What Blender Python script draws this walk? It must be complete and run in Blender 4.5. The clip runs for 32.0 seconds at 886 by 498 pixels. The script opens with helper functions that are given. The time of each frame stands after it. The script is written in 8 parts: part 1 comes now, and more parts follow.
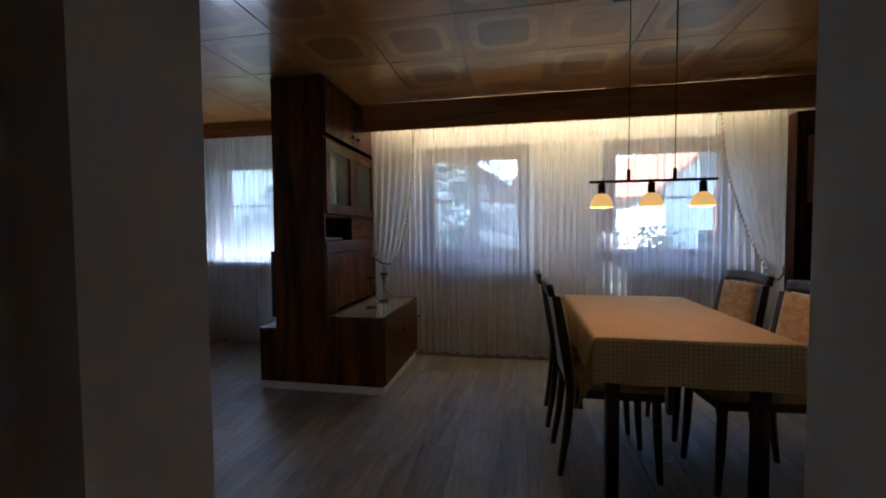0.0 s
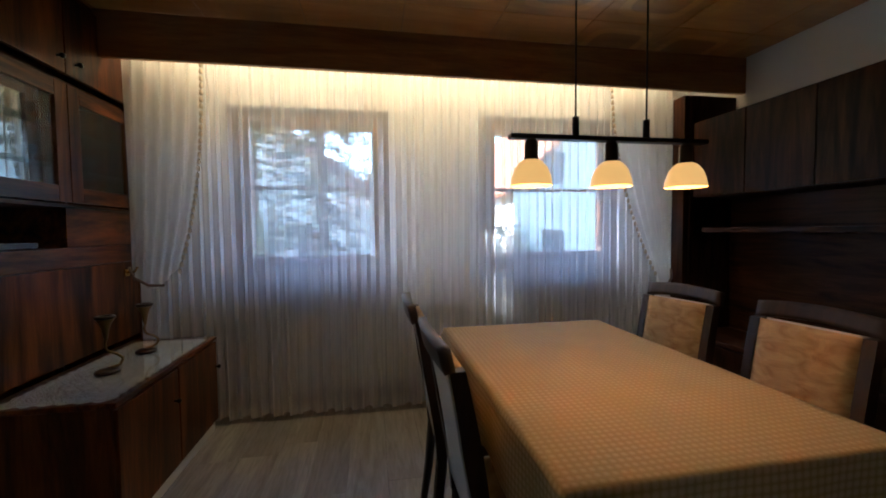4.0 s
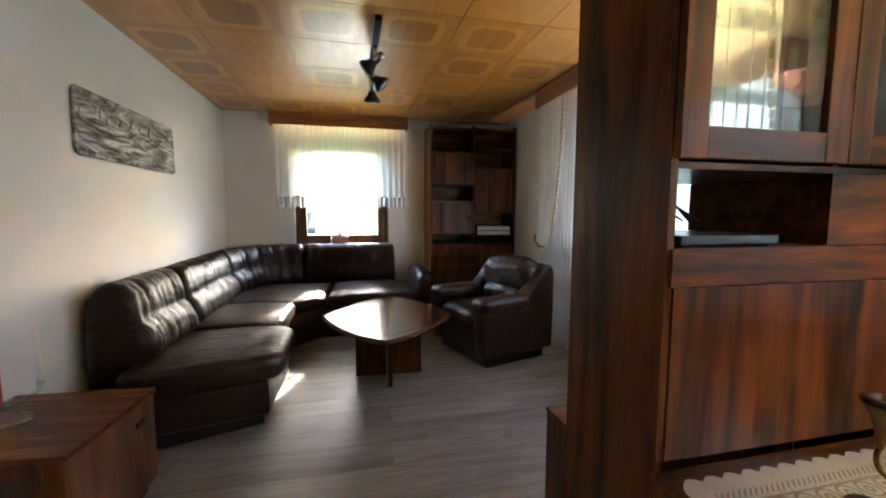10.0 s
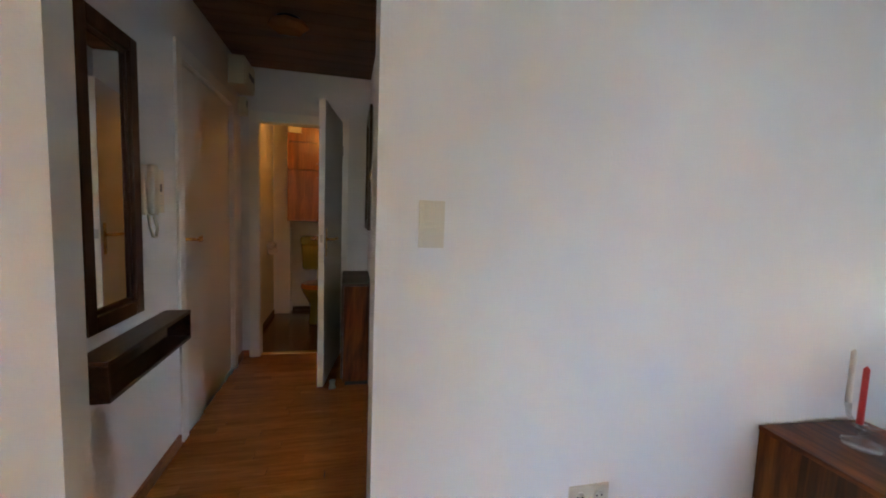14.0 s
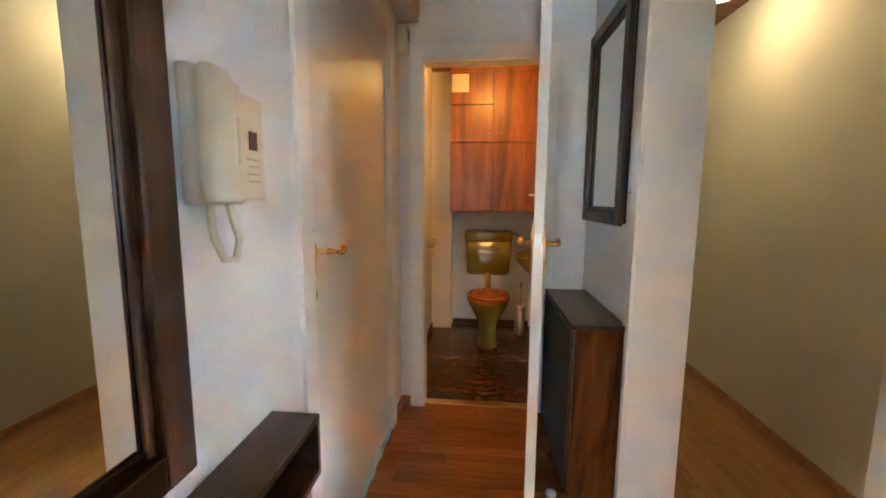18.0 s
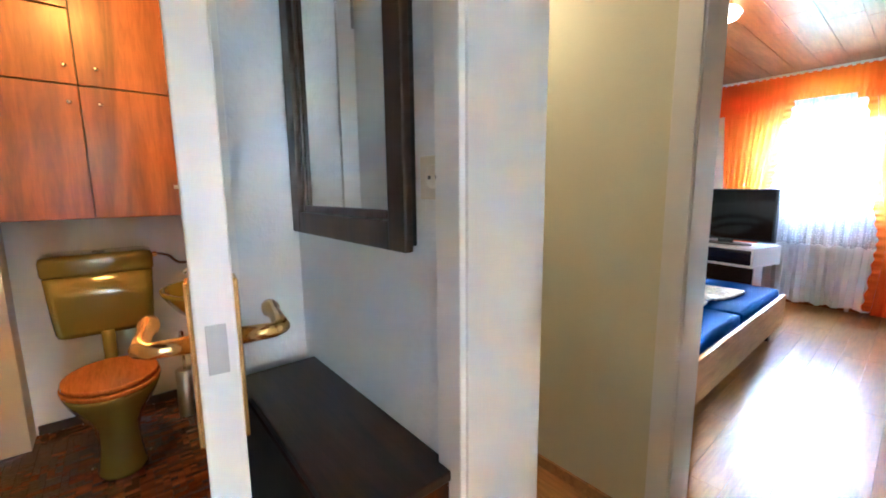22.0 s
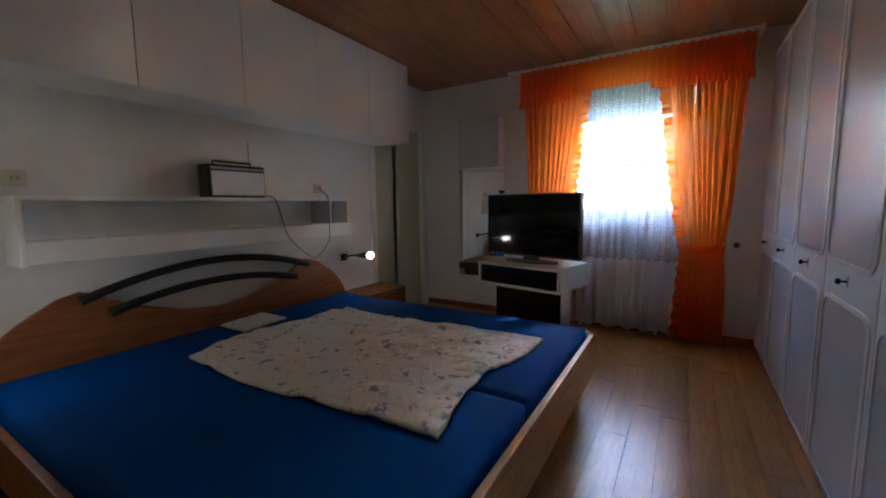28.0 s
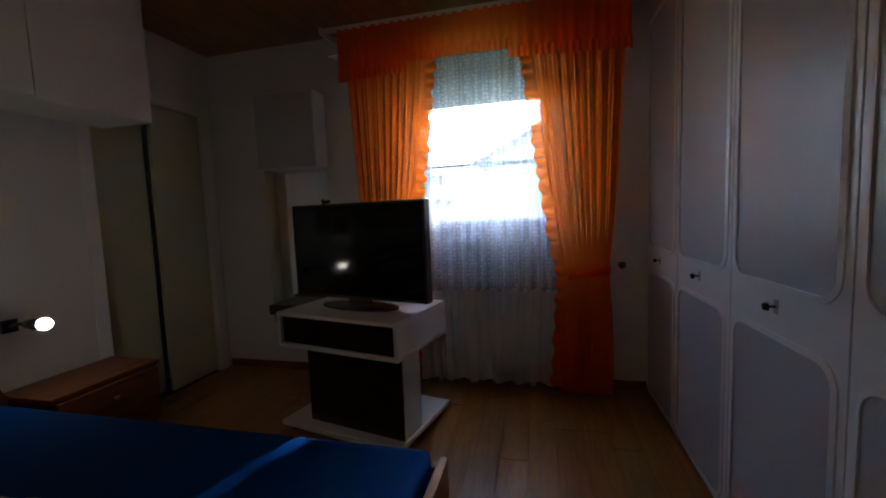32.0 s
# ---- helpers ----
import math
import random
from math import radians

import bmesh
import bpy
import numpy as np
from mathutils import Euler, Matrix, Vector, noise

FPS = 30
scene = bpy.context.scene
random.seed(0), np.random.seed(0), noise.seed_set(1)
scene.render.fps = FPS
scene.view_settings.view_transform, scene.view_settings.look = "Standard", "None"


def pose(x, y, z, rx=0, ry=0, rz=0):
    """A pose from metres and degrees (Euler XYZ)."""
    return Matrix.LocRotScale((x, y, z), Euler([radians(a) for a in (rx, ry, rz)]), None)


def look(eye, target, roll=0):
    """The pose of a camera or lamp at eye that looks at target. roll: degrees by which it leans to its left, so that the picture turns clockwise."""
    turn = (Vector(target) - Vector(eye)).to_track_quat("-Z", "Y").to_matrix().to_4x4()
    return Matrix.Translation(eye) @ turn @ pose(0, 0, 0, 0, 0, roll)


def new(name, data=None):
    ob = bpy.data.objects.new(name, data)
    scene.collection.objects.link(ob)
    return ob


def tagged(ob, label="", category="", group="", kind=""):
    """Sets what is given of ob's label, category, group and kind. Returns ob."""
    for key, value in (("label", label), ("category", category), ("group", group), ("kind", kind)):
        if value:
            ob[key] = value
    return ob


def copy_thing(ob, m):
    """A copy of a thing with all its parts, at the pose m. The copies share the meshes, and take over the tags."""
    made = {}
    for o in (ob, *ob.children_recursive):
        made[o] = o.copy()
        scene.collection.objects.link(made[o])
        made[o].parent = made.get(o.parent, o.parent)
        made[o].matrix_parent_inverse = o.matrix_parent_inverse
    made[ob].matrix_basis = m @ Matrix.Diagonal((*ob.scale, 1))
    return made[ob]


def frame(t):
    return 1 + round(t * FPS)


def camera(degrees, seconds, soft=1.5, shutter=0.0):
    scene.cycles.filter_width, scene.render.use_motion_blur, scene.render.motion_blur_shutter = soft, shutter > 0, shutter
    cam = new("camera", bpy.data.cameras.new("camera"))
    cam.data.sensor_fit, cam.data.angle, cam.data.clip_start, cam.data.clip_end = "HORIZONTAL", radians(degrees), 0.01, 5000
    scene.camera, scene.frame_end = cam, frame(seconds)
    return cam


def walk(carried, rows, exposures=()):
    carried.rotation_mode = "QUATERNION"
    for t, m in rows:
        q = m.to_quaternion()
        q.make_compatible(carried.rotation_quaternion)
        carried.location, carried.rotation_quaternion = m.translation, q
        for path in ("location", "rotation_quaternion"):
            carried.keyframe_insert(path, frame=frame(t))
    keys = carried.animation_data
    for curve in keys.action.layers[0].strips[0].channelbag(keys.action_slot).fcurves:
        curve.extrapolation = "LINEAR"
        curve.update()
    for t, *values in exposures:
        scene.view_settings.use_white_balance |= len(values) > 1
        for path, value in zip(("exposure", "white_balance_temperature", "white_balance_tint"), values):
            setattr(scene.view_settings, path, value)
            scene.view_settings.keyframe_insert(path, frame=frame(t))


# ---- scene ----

cam = camera(96.0, 32.0, soft=1.9)
PATH = [
    (0, (-0.158, -0.114, 1.197), (-0.521, 1.851, 1.115), -0.4),
    (0.5, (-0.201, 0.068, 1.199), (-0.383, 2.057, 1.088), 0.0),
    (1, (-0.253, 0.244, 1.201), (-0.247, 2.241, 1.105), -0.6),
    (1.5, (-0.257, 0.36, 1.192), (-0.149, 2.354, 1.069), -0.6),
    (2, (-0.219, 0.479, 1.2), (-0.015, 2.466, 1.098), -0.9),
    (2.5, (-0.19, 0.61, 1.204), (-0.011, 2.6, 1.108), -0.4),
    (3, (-0.184, 0.742, 1.196), (0.041, 2.727, 1.108), -0.5),
    (3.5, (-0.175, 0.882, 1.199), (0.171, 2.851, 1.118), -0.6),
    (5.5, (-0.028, 1.24, 1.204), (0.242, 3.217, 1.065), 0.2),
    (6, (0.002, 1.299, 1.208), (-0.114, 3.292, 1.091), 1.4),
    (6.5, (-0.02, 1.363, 1.207), (-0.547, 3.286, 1.053), 0.6),
    (7, (-0.068, 1.469, 1.206), (-1.013, 3.229, 1.096), 1.2),
    (7.5, (-0.168, 1.56, 1.225), (-1.377, 3.151, 1.141), 1.6),
    (8, (-0.267, 1.631, 1.234), (-1.702, 3.02, 1.126), 0.8),
    (8.5, (-0.423, 1.783, 1.225), (-2.093, 2.876, 1.111), 1.0),
    (9, (-0.57, 1.824, 1.242), (-2.381, 2.664, 1.122), 1.0),
    (9.5, (-0.649, 1.875, 1.227), (-2.54, 2.508, 1.076), -0.1),
    (10, (-0.759, 1.91, 1.224), (-2.699, 2.358, 1.039), 0.2),
    (10.5, (-0.827, 1.935, 1.214), (-2.791, 2.24, 0.998), -0.3),
    (11, (-0.848, 1.964, 1.207), (-2.83, 2.105, 0.976), -0.0),
    (11.5, (-0.857, 1.983, 1.197), (-2.838, 1.842, 0.958), -0.5),
    (12, (-0.809, 1.999, 1.221), (-2.706, 1.398, 1.017), 0.5),
    (12.5, (-0.747, 1.947, 1.246), (-2.377, 0.809, 1.034), 0.2),
    (13, (-0.765, 1.87, 1.23), (-2.046, 0.343, 1.06), 1.5),
    (13.5, (-0.665, 1.707, 1.192), (-1.62, -0.048, 1.09), 0.5),
    (14, (-0.601, 1.692, 1.255), (-1.07, -0.244, 1.08), 2.1),
    (14.5, (-0.514, 1.599, 1.25), (-0.586, -0.394, 1.099), 1.7),
    (15, (-0.452, 1.515, 1.239), (-0.261, -0.468, 1.061), 1.7),
    (15.5, (-0.416, 1.36, 1.235), (-0.098, -0.605, 1.046), 1.2),
    (17.5, (-0.223, 0.588, 1.217), (-0.075, -1.391, 0.965), 0.7),
    (18, (-0.216, 0.364, 1.217), (-0.03, -1.612, 0.968), 0.4),
    (18.5, (-0.197, 0.165, 1.205), (-0.021, -1.81, 0.943), 0.6),
    (19, (-0.153, -0.075, 1.208), (-0.103, -2.059, 0.959), 1.3),
    (19.5, (-0.114, -0.25, 1.209), (-0.113, -2.23, 0.924), 0.3),
    (20, (-0.105, -0.384, 1.204), (-0.14, -2.358, 0.888), 0.6),
    (20.5, (-0.134, -0.491, 1.191), (-0.345, -2.448, 0.836), 0.6),
    (21, (-0.195, -0.574, 1.192), (-0.71, -2.469, 0.811), -0.0),
    (21.5, (-0.359, -0.722, 1.192), (-1.21, -2.509, 0.907), -0.1),
    (22, (-0.358, -0.672, 1.224), (-1.62, -2.196, 0.933), -0.6),
    (22.5, (-0.44, -0.672, 1.218), (-2.001, -1.89, 0.941), 0.1),
    (23, (-0.478, -0.626, 1.215), (-2.201, -1.608, 0.948), 0.8),
    (23.5, (-0.576, -0.599, 1.18), (-2.377, -1.427, 0.911), -0.0),
    (24, (-0.728, -0.632, 1.174), (-2.557, -1.396, 0.908), -0.5),
    (24.5, (-0.912, -0.637, 1.175), (-2.775, -1.324, 0.941), -0.7),
    (25, (-1.082, -0.677, 1.164), (-2.985, -1.236, 0.907), -1.2),
    (25.5, (-1.278, -0.73, 1.177), (-3.206, -1.196, 0.921), -1.4),
    (27.5, (-1.931, -0.83, 1.15), (-3.762, -1.586, 0.87), -0.9),
    (28, (-2.04, -0.89, 1.135), (-3.74, -1.92, 0.912), -0.7),
    (28.5, (-2.088, -0.953, 1.14), (-3.741, -2.054, 0.905), -1.6),
    (29, (-2.18, -0.95, 1.141), (-3.851, -2.019, 0.888), -2.3),
    (29.5, (-2.344, -0.961, 1.134), (-4.097, -1.88, 0.846), -2.5),
    (30, (-2.53, -0.979, 1.141), (-4.399, -1.656, 0.914), -2.0),
    (30.5, (-2.693, -1.016, 1.147), (-4.619, -1.507, 0.929), -2.0),
    (31, (-2.894, -1.031, 1.141), (-4.847, -1.434, 0.987), -1.9),
    (31.5, (-3.047, -1.059, 1.144), (-5.007, -1.425, 0.986), -2.4),
    (32, (-3.248, -1.018, 1.129), (-5.185, -1.485, 0.96), -2.1),
]
EXPOSURES = [(0, 3.21, 5200, 10), (3.0, 3.33, 5300, 10), (5.5, 3.1, 5350, 10), (8.0, 2.73, 5800, 10), (9.0, 3.82, 6300, 10), (10.5, 5.53, 6700, 10), (12.0, 5.85, 5950, 10), (13.0, 5.02, 5800, 10), (14.0, 5.48, 5650, 9), (15.0, 5.48, 5600, 8), (17.5, 7.1, 5300, 6), (19.0, 7.13, 4850, 6), (20.0, 7.6, 4650, 5), (22.0, 7.87, 4600, 4), (23.2, 6.6, 4700, 8), (24.2, 6.2, 4750, 8), (25.5, 5.7, 4950, 9), (27.5, 5.4, 5150, 10), (28.0, 5.1, 5100, 10), (29.0, 3.9, 5250, 10), (30.0, 3.56, 5350, 10), (32.0, 3.82, 5400, 10)]
walk(cam, [(t, look(eye, target, roll)) for t, eye, target, roll in PATH], EXPOSURES)

# ---- world and sun ----
SUN_EL, SUN_AZ = radians(25.5), math.atan2(-0.952, 0.305)
world = bpy.data.worlds.new("world")
scene.world = world
world.use_nodes = True
wn = world.node_tree
sky = wn.nodes.new("ShaderNodeTexSky")
sky.sky_type, sky.sun_disc, sky.sun_elevation, sky.sun_rotation = "NISHITA", False, SUN_EL, SUN_AZ
wn.links.new(sky.outputs["Color"], wn.nodes["Background"].inputs["Color"])
wn.nodes["Background"].inputs["Strength"].default_value = 0.15
sun = new("sun", bpy.data.lights.new("sun", "SUN"))
sun.data.energy, sun.data.angle, sun.data.color = 3.3, radians(0.5), (1.0, 0.93, 0.82)
sun_from = Vector((math.sin(SUN_AZ) * math.cos(SUN_EL), math.cos(SUN_AZ) * math.cos(SUN_EL), math.sin(SUN_EL)))
sun.matrix_world = look(sun_from * 40, (0, 0, 0))


def bulb(name, x, y, z, watts, color=(1.0, 0.62, 0.28), radius=0.03):
    """A point lamp inside a fitting."""
    ob = new(name, bpy.data.lights.new(name, "POINT"))
    ob.data.energy, ob.data.color, ob.data.shadow_soft_size = watts, color, radius
    ob.location = (x, y, z)
    return ob


def strip(name, x, y, z, sx, sy, watts, color, turn=(0, 0, 0)):
    """A long area lamp: a tube, or the added sky fill."""
    ob = new(name, bpy.data.lights.new(name, "AREA"))
    ob.data.shape, ob.data.size, ob.data.size_y = "RECTANGLE", sx, sy
    ob.data.energy, ob.data.color = watts, color
    ob.matrix_world = pose(x, y, z, *turn)
    return ob


# Added fill lamp on the sill, standing in for sky light; no real fitting.
strip("north_sky_light", -2.95, 3.90, 0.915, 1.15, 0.16, 0.85, (0.90, 0.95, 1.0), (195, 0, 0))
for k in range(3):
    bulb("pendant_bulb", 0.260 + 0.230 * k, 2.0, 1.345, 0.14, (1.0, 0.70, 0.36))
strip("curtain_tube", 0.25, 3.50, 2.33, 3.4, 0.04, 2.2, (1.0, 0.74, 0.36), (58, 0, 0))
strip("window_tube", -5.79, 1.82, 2.345, 0.05, 1.4, 0.10, (1.0, 0.80, 0.42))
bulb("toilet_bulb", -0.26, -2.45, 2.135, 0.20, (1.0, 0.42, 0.045), 0.09)
bulb("passage_bulb", -1.40, -1.92, 2.2, 0.068, (1.0, 0.68, 0.34), 0.08)
bulb("bedroom_bulb", -3.46, -1.64, 2.24, 0.07, (1.0, 0.70, 0.40), 0.08)
bulb("reading_bulb", -4.45, -2.985, 0.745, 0.021, (1.0, 0.8, 0.55), 0.02)
bulb("reading_bulb", -2.30, -2.985, 0.745, 0.021, (1.0, 0.8, 0.55), 0.02)


# ---- materials ----
def mat(name, color=(0.8, 0.8, 0.8), rough=0.5, metal=0.0, coat=0.0):
    m = bpy.data.materials.new(name)
    m.use_nodes = True
    b = m.node_tree.nodes["Principled BSDF"]
    b.inputs["Base Color"].default_value = (*color, 1)
    b.inputs["Roughness"].default_value = rough
    b.inputs["Metallic"].default_value = metal
    b.inputs["Coat Weight"].default_value = coat
    b.inputs["Coat Roughness"].default_value = 0.12
    return m


def node(m, kind, **values):
    n = m.node_tree.nodes.new(kind)
    for key, value in values.items():
        n.inputs[key.replace("_", " ")].default_value = value
    return n


def link(m, a, b):
    m.node_tree.links.new(a, b)


def coords(m, scale, shuffle=False):
    """Object coordinates, scaled, shifted from piece to piece where shuffle is set."""
    tc = m.node_tree.nodes.new("ShaderNodeTexCoord")
    mp = m.node_tree.nodes.new("ShaderNodeMapping")
    mp.inputs["Scale"].default_value = scale
    if shuffle:
        info = m.node_tree.nodes.new("ShaderNodeObjectInfo")
        mul = m.node_tree.nodes.new("ShaderNodeVectorMath")
        mul.operation = "SCALE"
        mul.inputs[0].default_value = (17.0, 23.0, 31.0)
        link(m, info.outputs["Random"], mul.inputs["Scale"])
        add = m.node_tree.nodes.new("ShaderNodeVectorMath")
        link(m, tc.outputs["Object"], add.inputs[0])
        link(m, mul.outputs[0], add.inputs[1])
        link(m, add.outputs[0], mp.inputs["Vector"])
    else:
        link(m, tc.outputs["Object"], mp.inputs["Vector"])
    return mp.outputs["Vector"]


def noise_tex(m, vec, scale, detail=4.0, rough=0.55, warp=0.0):
    n = node(m, "ShaderNodeTexNoise", Scale=scale, Detail=detail, Roughness=rough, Distortion=warp)
    link(m, vec, n.inputs["Vector"])
    return n.outputs["Fac"]


def ramp(m, fac, *stops):
    r = m.node_tree.nodes.new("ShaderNodeValToRGB")
    while len(r.color_ramp.elements) < len(stops):
        r.color_ramp.elements.new(0.5)
    for e, (at, c) in zip(r.color_ramp.elements, stops):
        e.position, e.color = at, (*c, 1)
    link(m, fac, r.inputs["Fac"])
    return r.outputs["Color"]


def mixed(m, kind, fac, a, b):
    n = m.node_tree.nodes.new("ShaderNodeMix")
    n.data_type, n.blend_type = "RGBA", kind
    for socket, value in ((n.inputs["Factor"], fac), (n.inputs["A"], a), (n.inputs["B"], b)):
        if isinstance(value, bpy.types.NodeSocket):
            link(m, value, socket)
        elif isinstance(value, tuple):
            socket.default_value = (*value, 1)
        else:
            socket.default_value = value
    return n.outputs["Result"]


def bumped(m, height, strength=0.2, distance=0.002):
    b = node(m, "ShaderNodeBump", Strength=strength, Distance=distance)
    link(m, height, b.inputs["Height"])
    link(m, b.outputs["Normal"], m.node_tree.nodes["Principled BSDF"].inputs["Normal"])


def base_color(m, out):
    link(m, out, m.node_tree.nodes["Principled BSDF"].inputs["Base Color"])


def wood(name, dark, light, axis="z", rough=0.35, size=1.0, coat=0.0, shuffle=False, vary=0.0, island=False, contrast=(0.32, 0.70), figure=0.0):
    """Veneer or solid wood with the grain along an axis."""
    m = mat(name, light, rough, 0.0, coat)
    run = {"x": (0.9, 9, 9), "y": (9, 0.9, 9), "z": (9, 9, 0.9)}[axis]
    vec = coords(m, tuple(v / size for v in run), shuffle)
    big = noise_tex(m, vec, 1.0, 6.0, 0.6, 1.6)
    fine = noise_tex(m, vec, 9.0, 3.0, 0.7, 0.4)
    mid = tuple(0.5 * (a + b) for a, b in zip(dark, light))
    col = ramp(m, big, (contrast[0], dark), (0.5, mid), (contrast[1], light))
    col = mixed(m, "MULTIPLY", 0.55, col, ramp(m, fine, (0.30, (0.45, 0.42, 0.40)), (0.62, (1, 1, 1))))
    if figure:
        veins = noise_tex(m, vec, 0.55, 4.0, 0.55, 3.2)
        col = mixed(m, "MULTIPLY", figure, col, ramp(m, veins, (0.40, (0.10, 0.08, 0.08)), (0.50, (0.75, 0.70, 0.68)), (0.60, (1, 1, 1))))
    if vary:
        if island:
            rnd = m.node_tree.nodes.new("ShaderNodeNewGeometry").outputs["Random Per Island"]
        else:
            rnd = m.node_tree.nodes.new("ShaderNodeObjectInfo").outputs["Random"]
        col = mixed(m, "MULTIPLY", 1.0, col, ramp(m, rnd, (0.0, (1 - vary,) * 3), (1.0, (1 + vary,) * 3)))
    base_color(m, col)
    bumped(m, fine, 0.12, 0.001)
    return m


def plaster(name, color, grain=90.0, strength=0.25):
    """Painted woodchip wallpaper: fine grain, faint larger unevenness."""
    m = mat(name, color, 0.75)
    vec = coords(m, (1, 1, 1))
    big = noise_tex(m, vec, 1.3, 3.0)
    base_color(m, mixed(m, "MULTIPLY", 1.0, color, ramp(m, big, (0.3, (0.95, 0.95, 0.95)), (0.7, (1, 1, 1)))))
    bumped(m, noise_tex(m, vec, grain, 3.0, 0.6), strength, 0.004)
    return m


def cloth(name, color, rough=0.9, weave=450.0, spots=None):
    m = mat(name, color, rough)
    vec = coords(m, (1, 1, 1))
    # Soft darker patches put into the colour as the shade of folds.
    fold = noise_tex(m, vec, 3.0, 3.0)
    col = mixed(m, "MULTIPLY", 1.0, color, ramp(m, fold, (0.3, (0.86, 0.86, 0.86)), (0.7, (1, 1, 1))))
    base_color(m, col)
    bumped(m, noise_tex(m, vec, weave, 1.0), 0.25, 0.001)
    m.node_tree.nodes["Principled BSDF"].inputs["Sheen Weight"].default_value = 0.2
    return m


def sheer(name, color, open_part, glow=0.6, pattern=0.0, motif=26.0, size=1.0, streak=1.0):
    """Thin curtain cloth: part open, part translucent threads. pattern: woven motifs close the cloth."""
    m = bpy.data.materials.new(name)
    m.use_nodes = True
    nt = m.node_tree
    nt.nodes.remove(nt.nodes["Principled BSDF"])
    out = nt.nodes["Material Output"]
    clear = nt.nodes.new("ShaderNodeBsdfTransparent")
    dif = node(m, "ShaderNodeBsdfDiffuse", Color=(*color, 1))
    trn = node(m, "ShaderNodeBsdfTranslucent", Color=(*color, 1))
    body = nt.nodes.new("ShaderNodeMixShader")
    body.inputs[0].default_value = glow
    link(m, dif.outputs[0], body.inputs[1])
    link(m, trn.outputs[0], body.inputs[2])
    mix = nt.nodes.new("ShaderNodeMixShader")
    link(m, clear.outputs[0], mix.inputs[2])
    link(m, body.outputs[0], mix.inputs[1])
    vec = coords(m, (1, 1, 1))
    stripe = noise_tex(m, coords(m, (60, 60, 0.6)), 1.0, 2.0)
    lo, hi = open_part * (1 - 0.18 * streak), min(1.0, open_part * (1 + 0.15 * streak))
    fac = ramp(m, stripe, (0.3, (lo,) * 3), (0.7, (hi,) * 3))
    if pattern:
        v = node(m, "ShaderNodeTexVoronoi", Scale=motif, Randomness=0.45)
        link(m, vec, v.inputs["Vector"])
        fac = mixed(m, "MULTIPLY", pattern, fac, ramp(m, v.outputs["Distance"], (0.25 * size, (0.25,) * 3), (0.42 * size, (1, 1, 1))))
    link(m, fac, mix.inputs[0])
    link(m, mix.outputs[0], out.inputs["Surface"])
    return m


def pane_mat(name, tint=(1, 1, 1), gloss=0.04):
    """Thin clear glass: passes light, with a Fresnel gloss."""
    m = bpy.data.materials.new(name)
    m.use_nodes = True
    nt = m.node_tree
    nt.nodes.remove(nt.nodes["Principled BSDF"])
    clear = node(m, "ShaderNodeBsdfTransparent", Color=(*tint, 1))
    shine = node(m, "ShaderNodeBsdfGlossy", Roughness=0.01)
    lw = node(m, "ShaderNodeLayerWeight", Blend=0.5)
    edge = nt.nodes.new("ShaderNodeMath")
    edge.operation, edge.inputs[1].default_value = "POWER", 5.0
    link(m, lw.outputs["Facing"], edge.inputs[0])
    fr = nt.nodes.new("ShaderNodeMath")
    fr.operation, fr.inputs[1].default_value, fr.inputs[2].default_value = "MULTIPLY_ADD", 0.9, gloss
    link(m, edge.outputs[0], fr.inputs[0])
    mix = nt.nodes.new("ShaderNodeMixShader")
    link(m, fr.outputs[0], mix.inputs[0])
    link(m, clear.outputs[0], mix.inputs[1])
    link(m, shine.outputs[0], mix.inputs[2])
    link(m, mix.outputs[0], nt.nodes["Material Output"].inputs["Surface"])
    return m


def glow(name, color, strength, rough=0.3):
    m = mat(name, color, rough)
    b = m.node_tree.nodes["Principled BSDF"]
    b.inputs["Emission Color"].default_value = (*color, 1)
    b.inputs["Emission Strength"].default_value = strength
    return m


WHITE = plaster("white_wallpaper", (0.78, 0.77, 0.75))
CREAM = plaster("cream_wallpaper", (0.71, 0.69, 0.52))
ROUGHCAST = plaster("white_brushed_plaster", (0.76, 0.77, 0.79), 38.0, 1.0)
PAINT = mat("white_paint", (0.80, 0.79, 0.77), 0.35)
DOORPAINT = mat("door_varnish_white", (0.74, 0.72, 0.69), 0.42, 0, 0.0)
PLASTIC = mat("cream_plastic", (0.64, 0.59, 0.47), 0.4)
ROSE = wood("rosewood_veneer", (0.024, 0.0065, 0.002), (0.235, 0.066, 0.010), "z", 0.38, 1.35, 0.12, figure=0.6)
ROSE_X = wood("rosewood_veneer_x", (0.024, 0.0065, 0.002), (0.235, 0.066, 0.010), "x", 0.38, 0.8, 0.12, figure=0.6)
ROSE_Y = wood("rosewood_veneer_y", (0.026, 0.007, 0.002), (0.245, 0.070, 0.011), "y", 0.38, 0.8, 0.12, figure=0.6)
for m_ in (ROSE, ROSE_X, ROSE_Y):
    m_.node_tree.nodes["Principled BSDF"].inputs["Specular IOR Level"].default_value = 0.18
DARKROSE = wood("dark_rosewood_veneer", (0.014, 0.005, 0.003), (0.085, 0.029, 0.012), "z", 0.4, 0.8, 0.0, figure=0.6)
DARKROSE_X = wood("dark_rosewood_veneer_x", (0.014, 0.005, 0.003), (0.085, 0.029, 0.012), "x", 0.4, 0.8, 0.0, figure=0.6)
DARKROSE_Y = wood("dark_rosewood_veneer_y", (0.015, 0.006, 0.003), (0.09, 0.031, 0.013), "y", 0.4, 0.8, 0.0, figure=0.6)
for m_ in (DARKROSE, DARKROSE_X, DARKROSE_Y):
    m_.node_tree.nodes["Principled BSDF"].inputs["Specular IOR Level"].default_value = 0.12
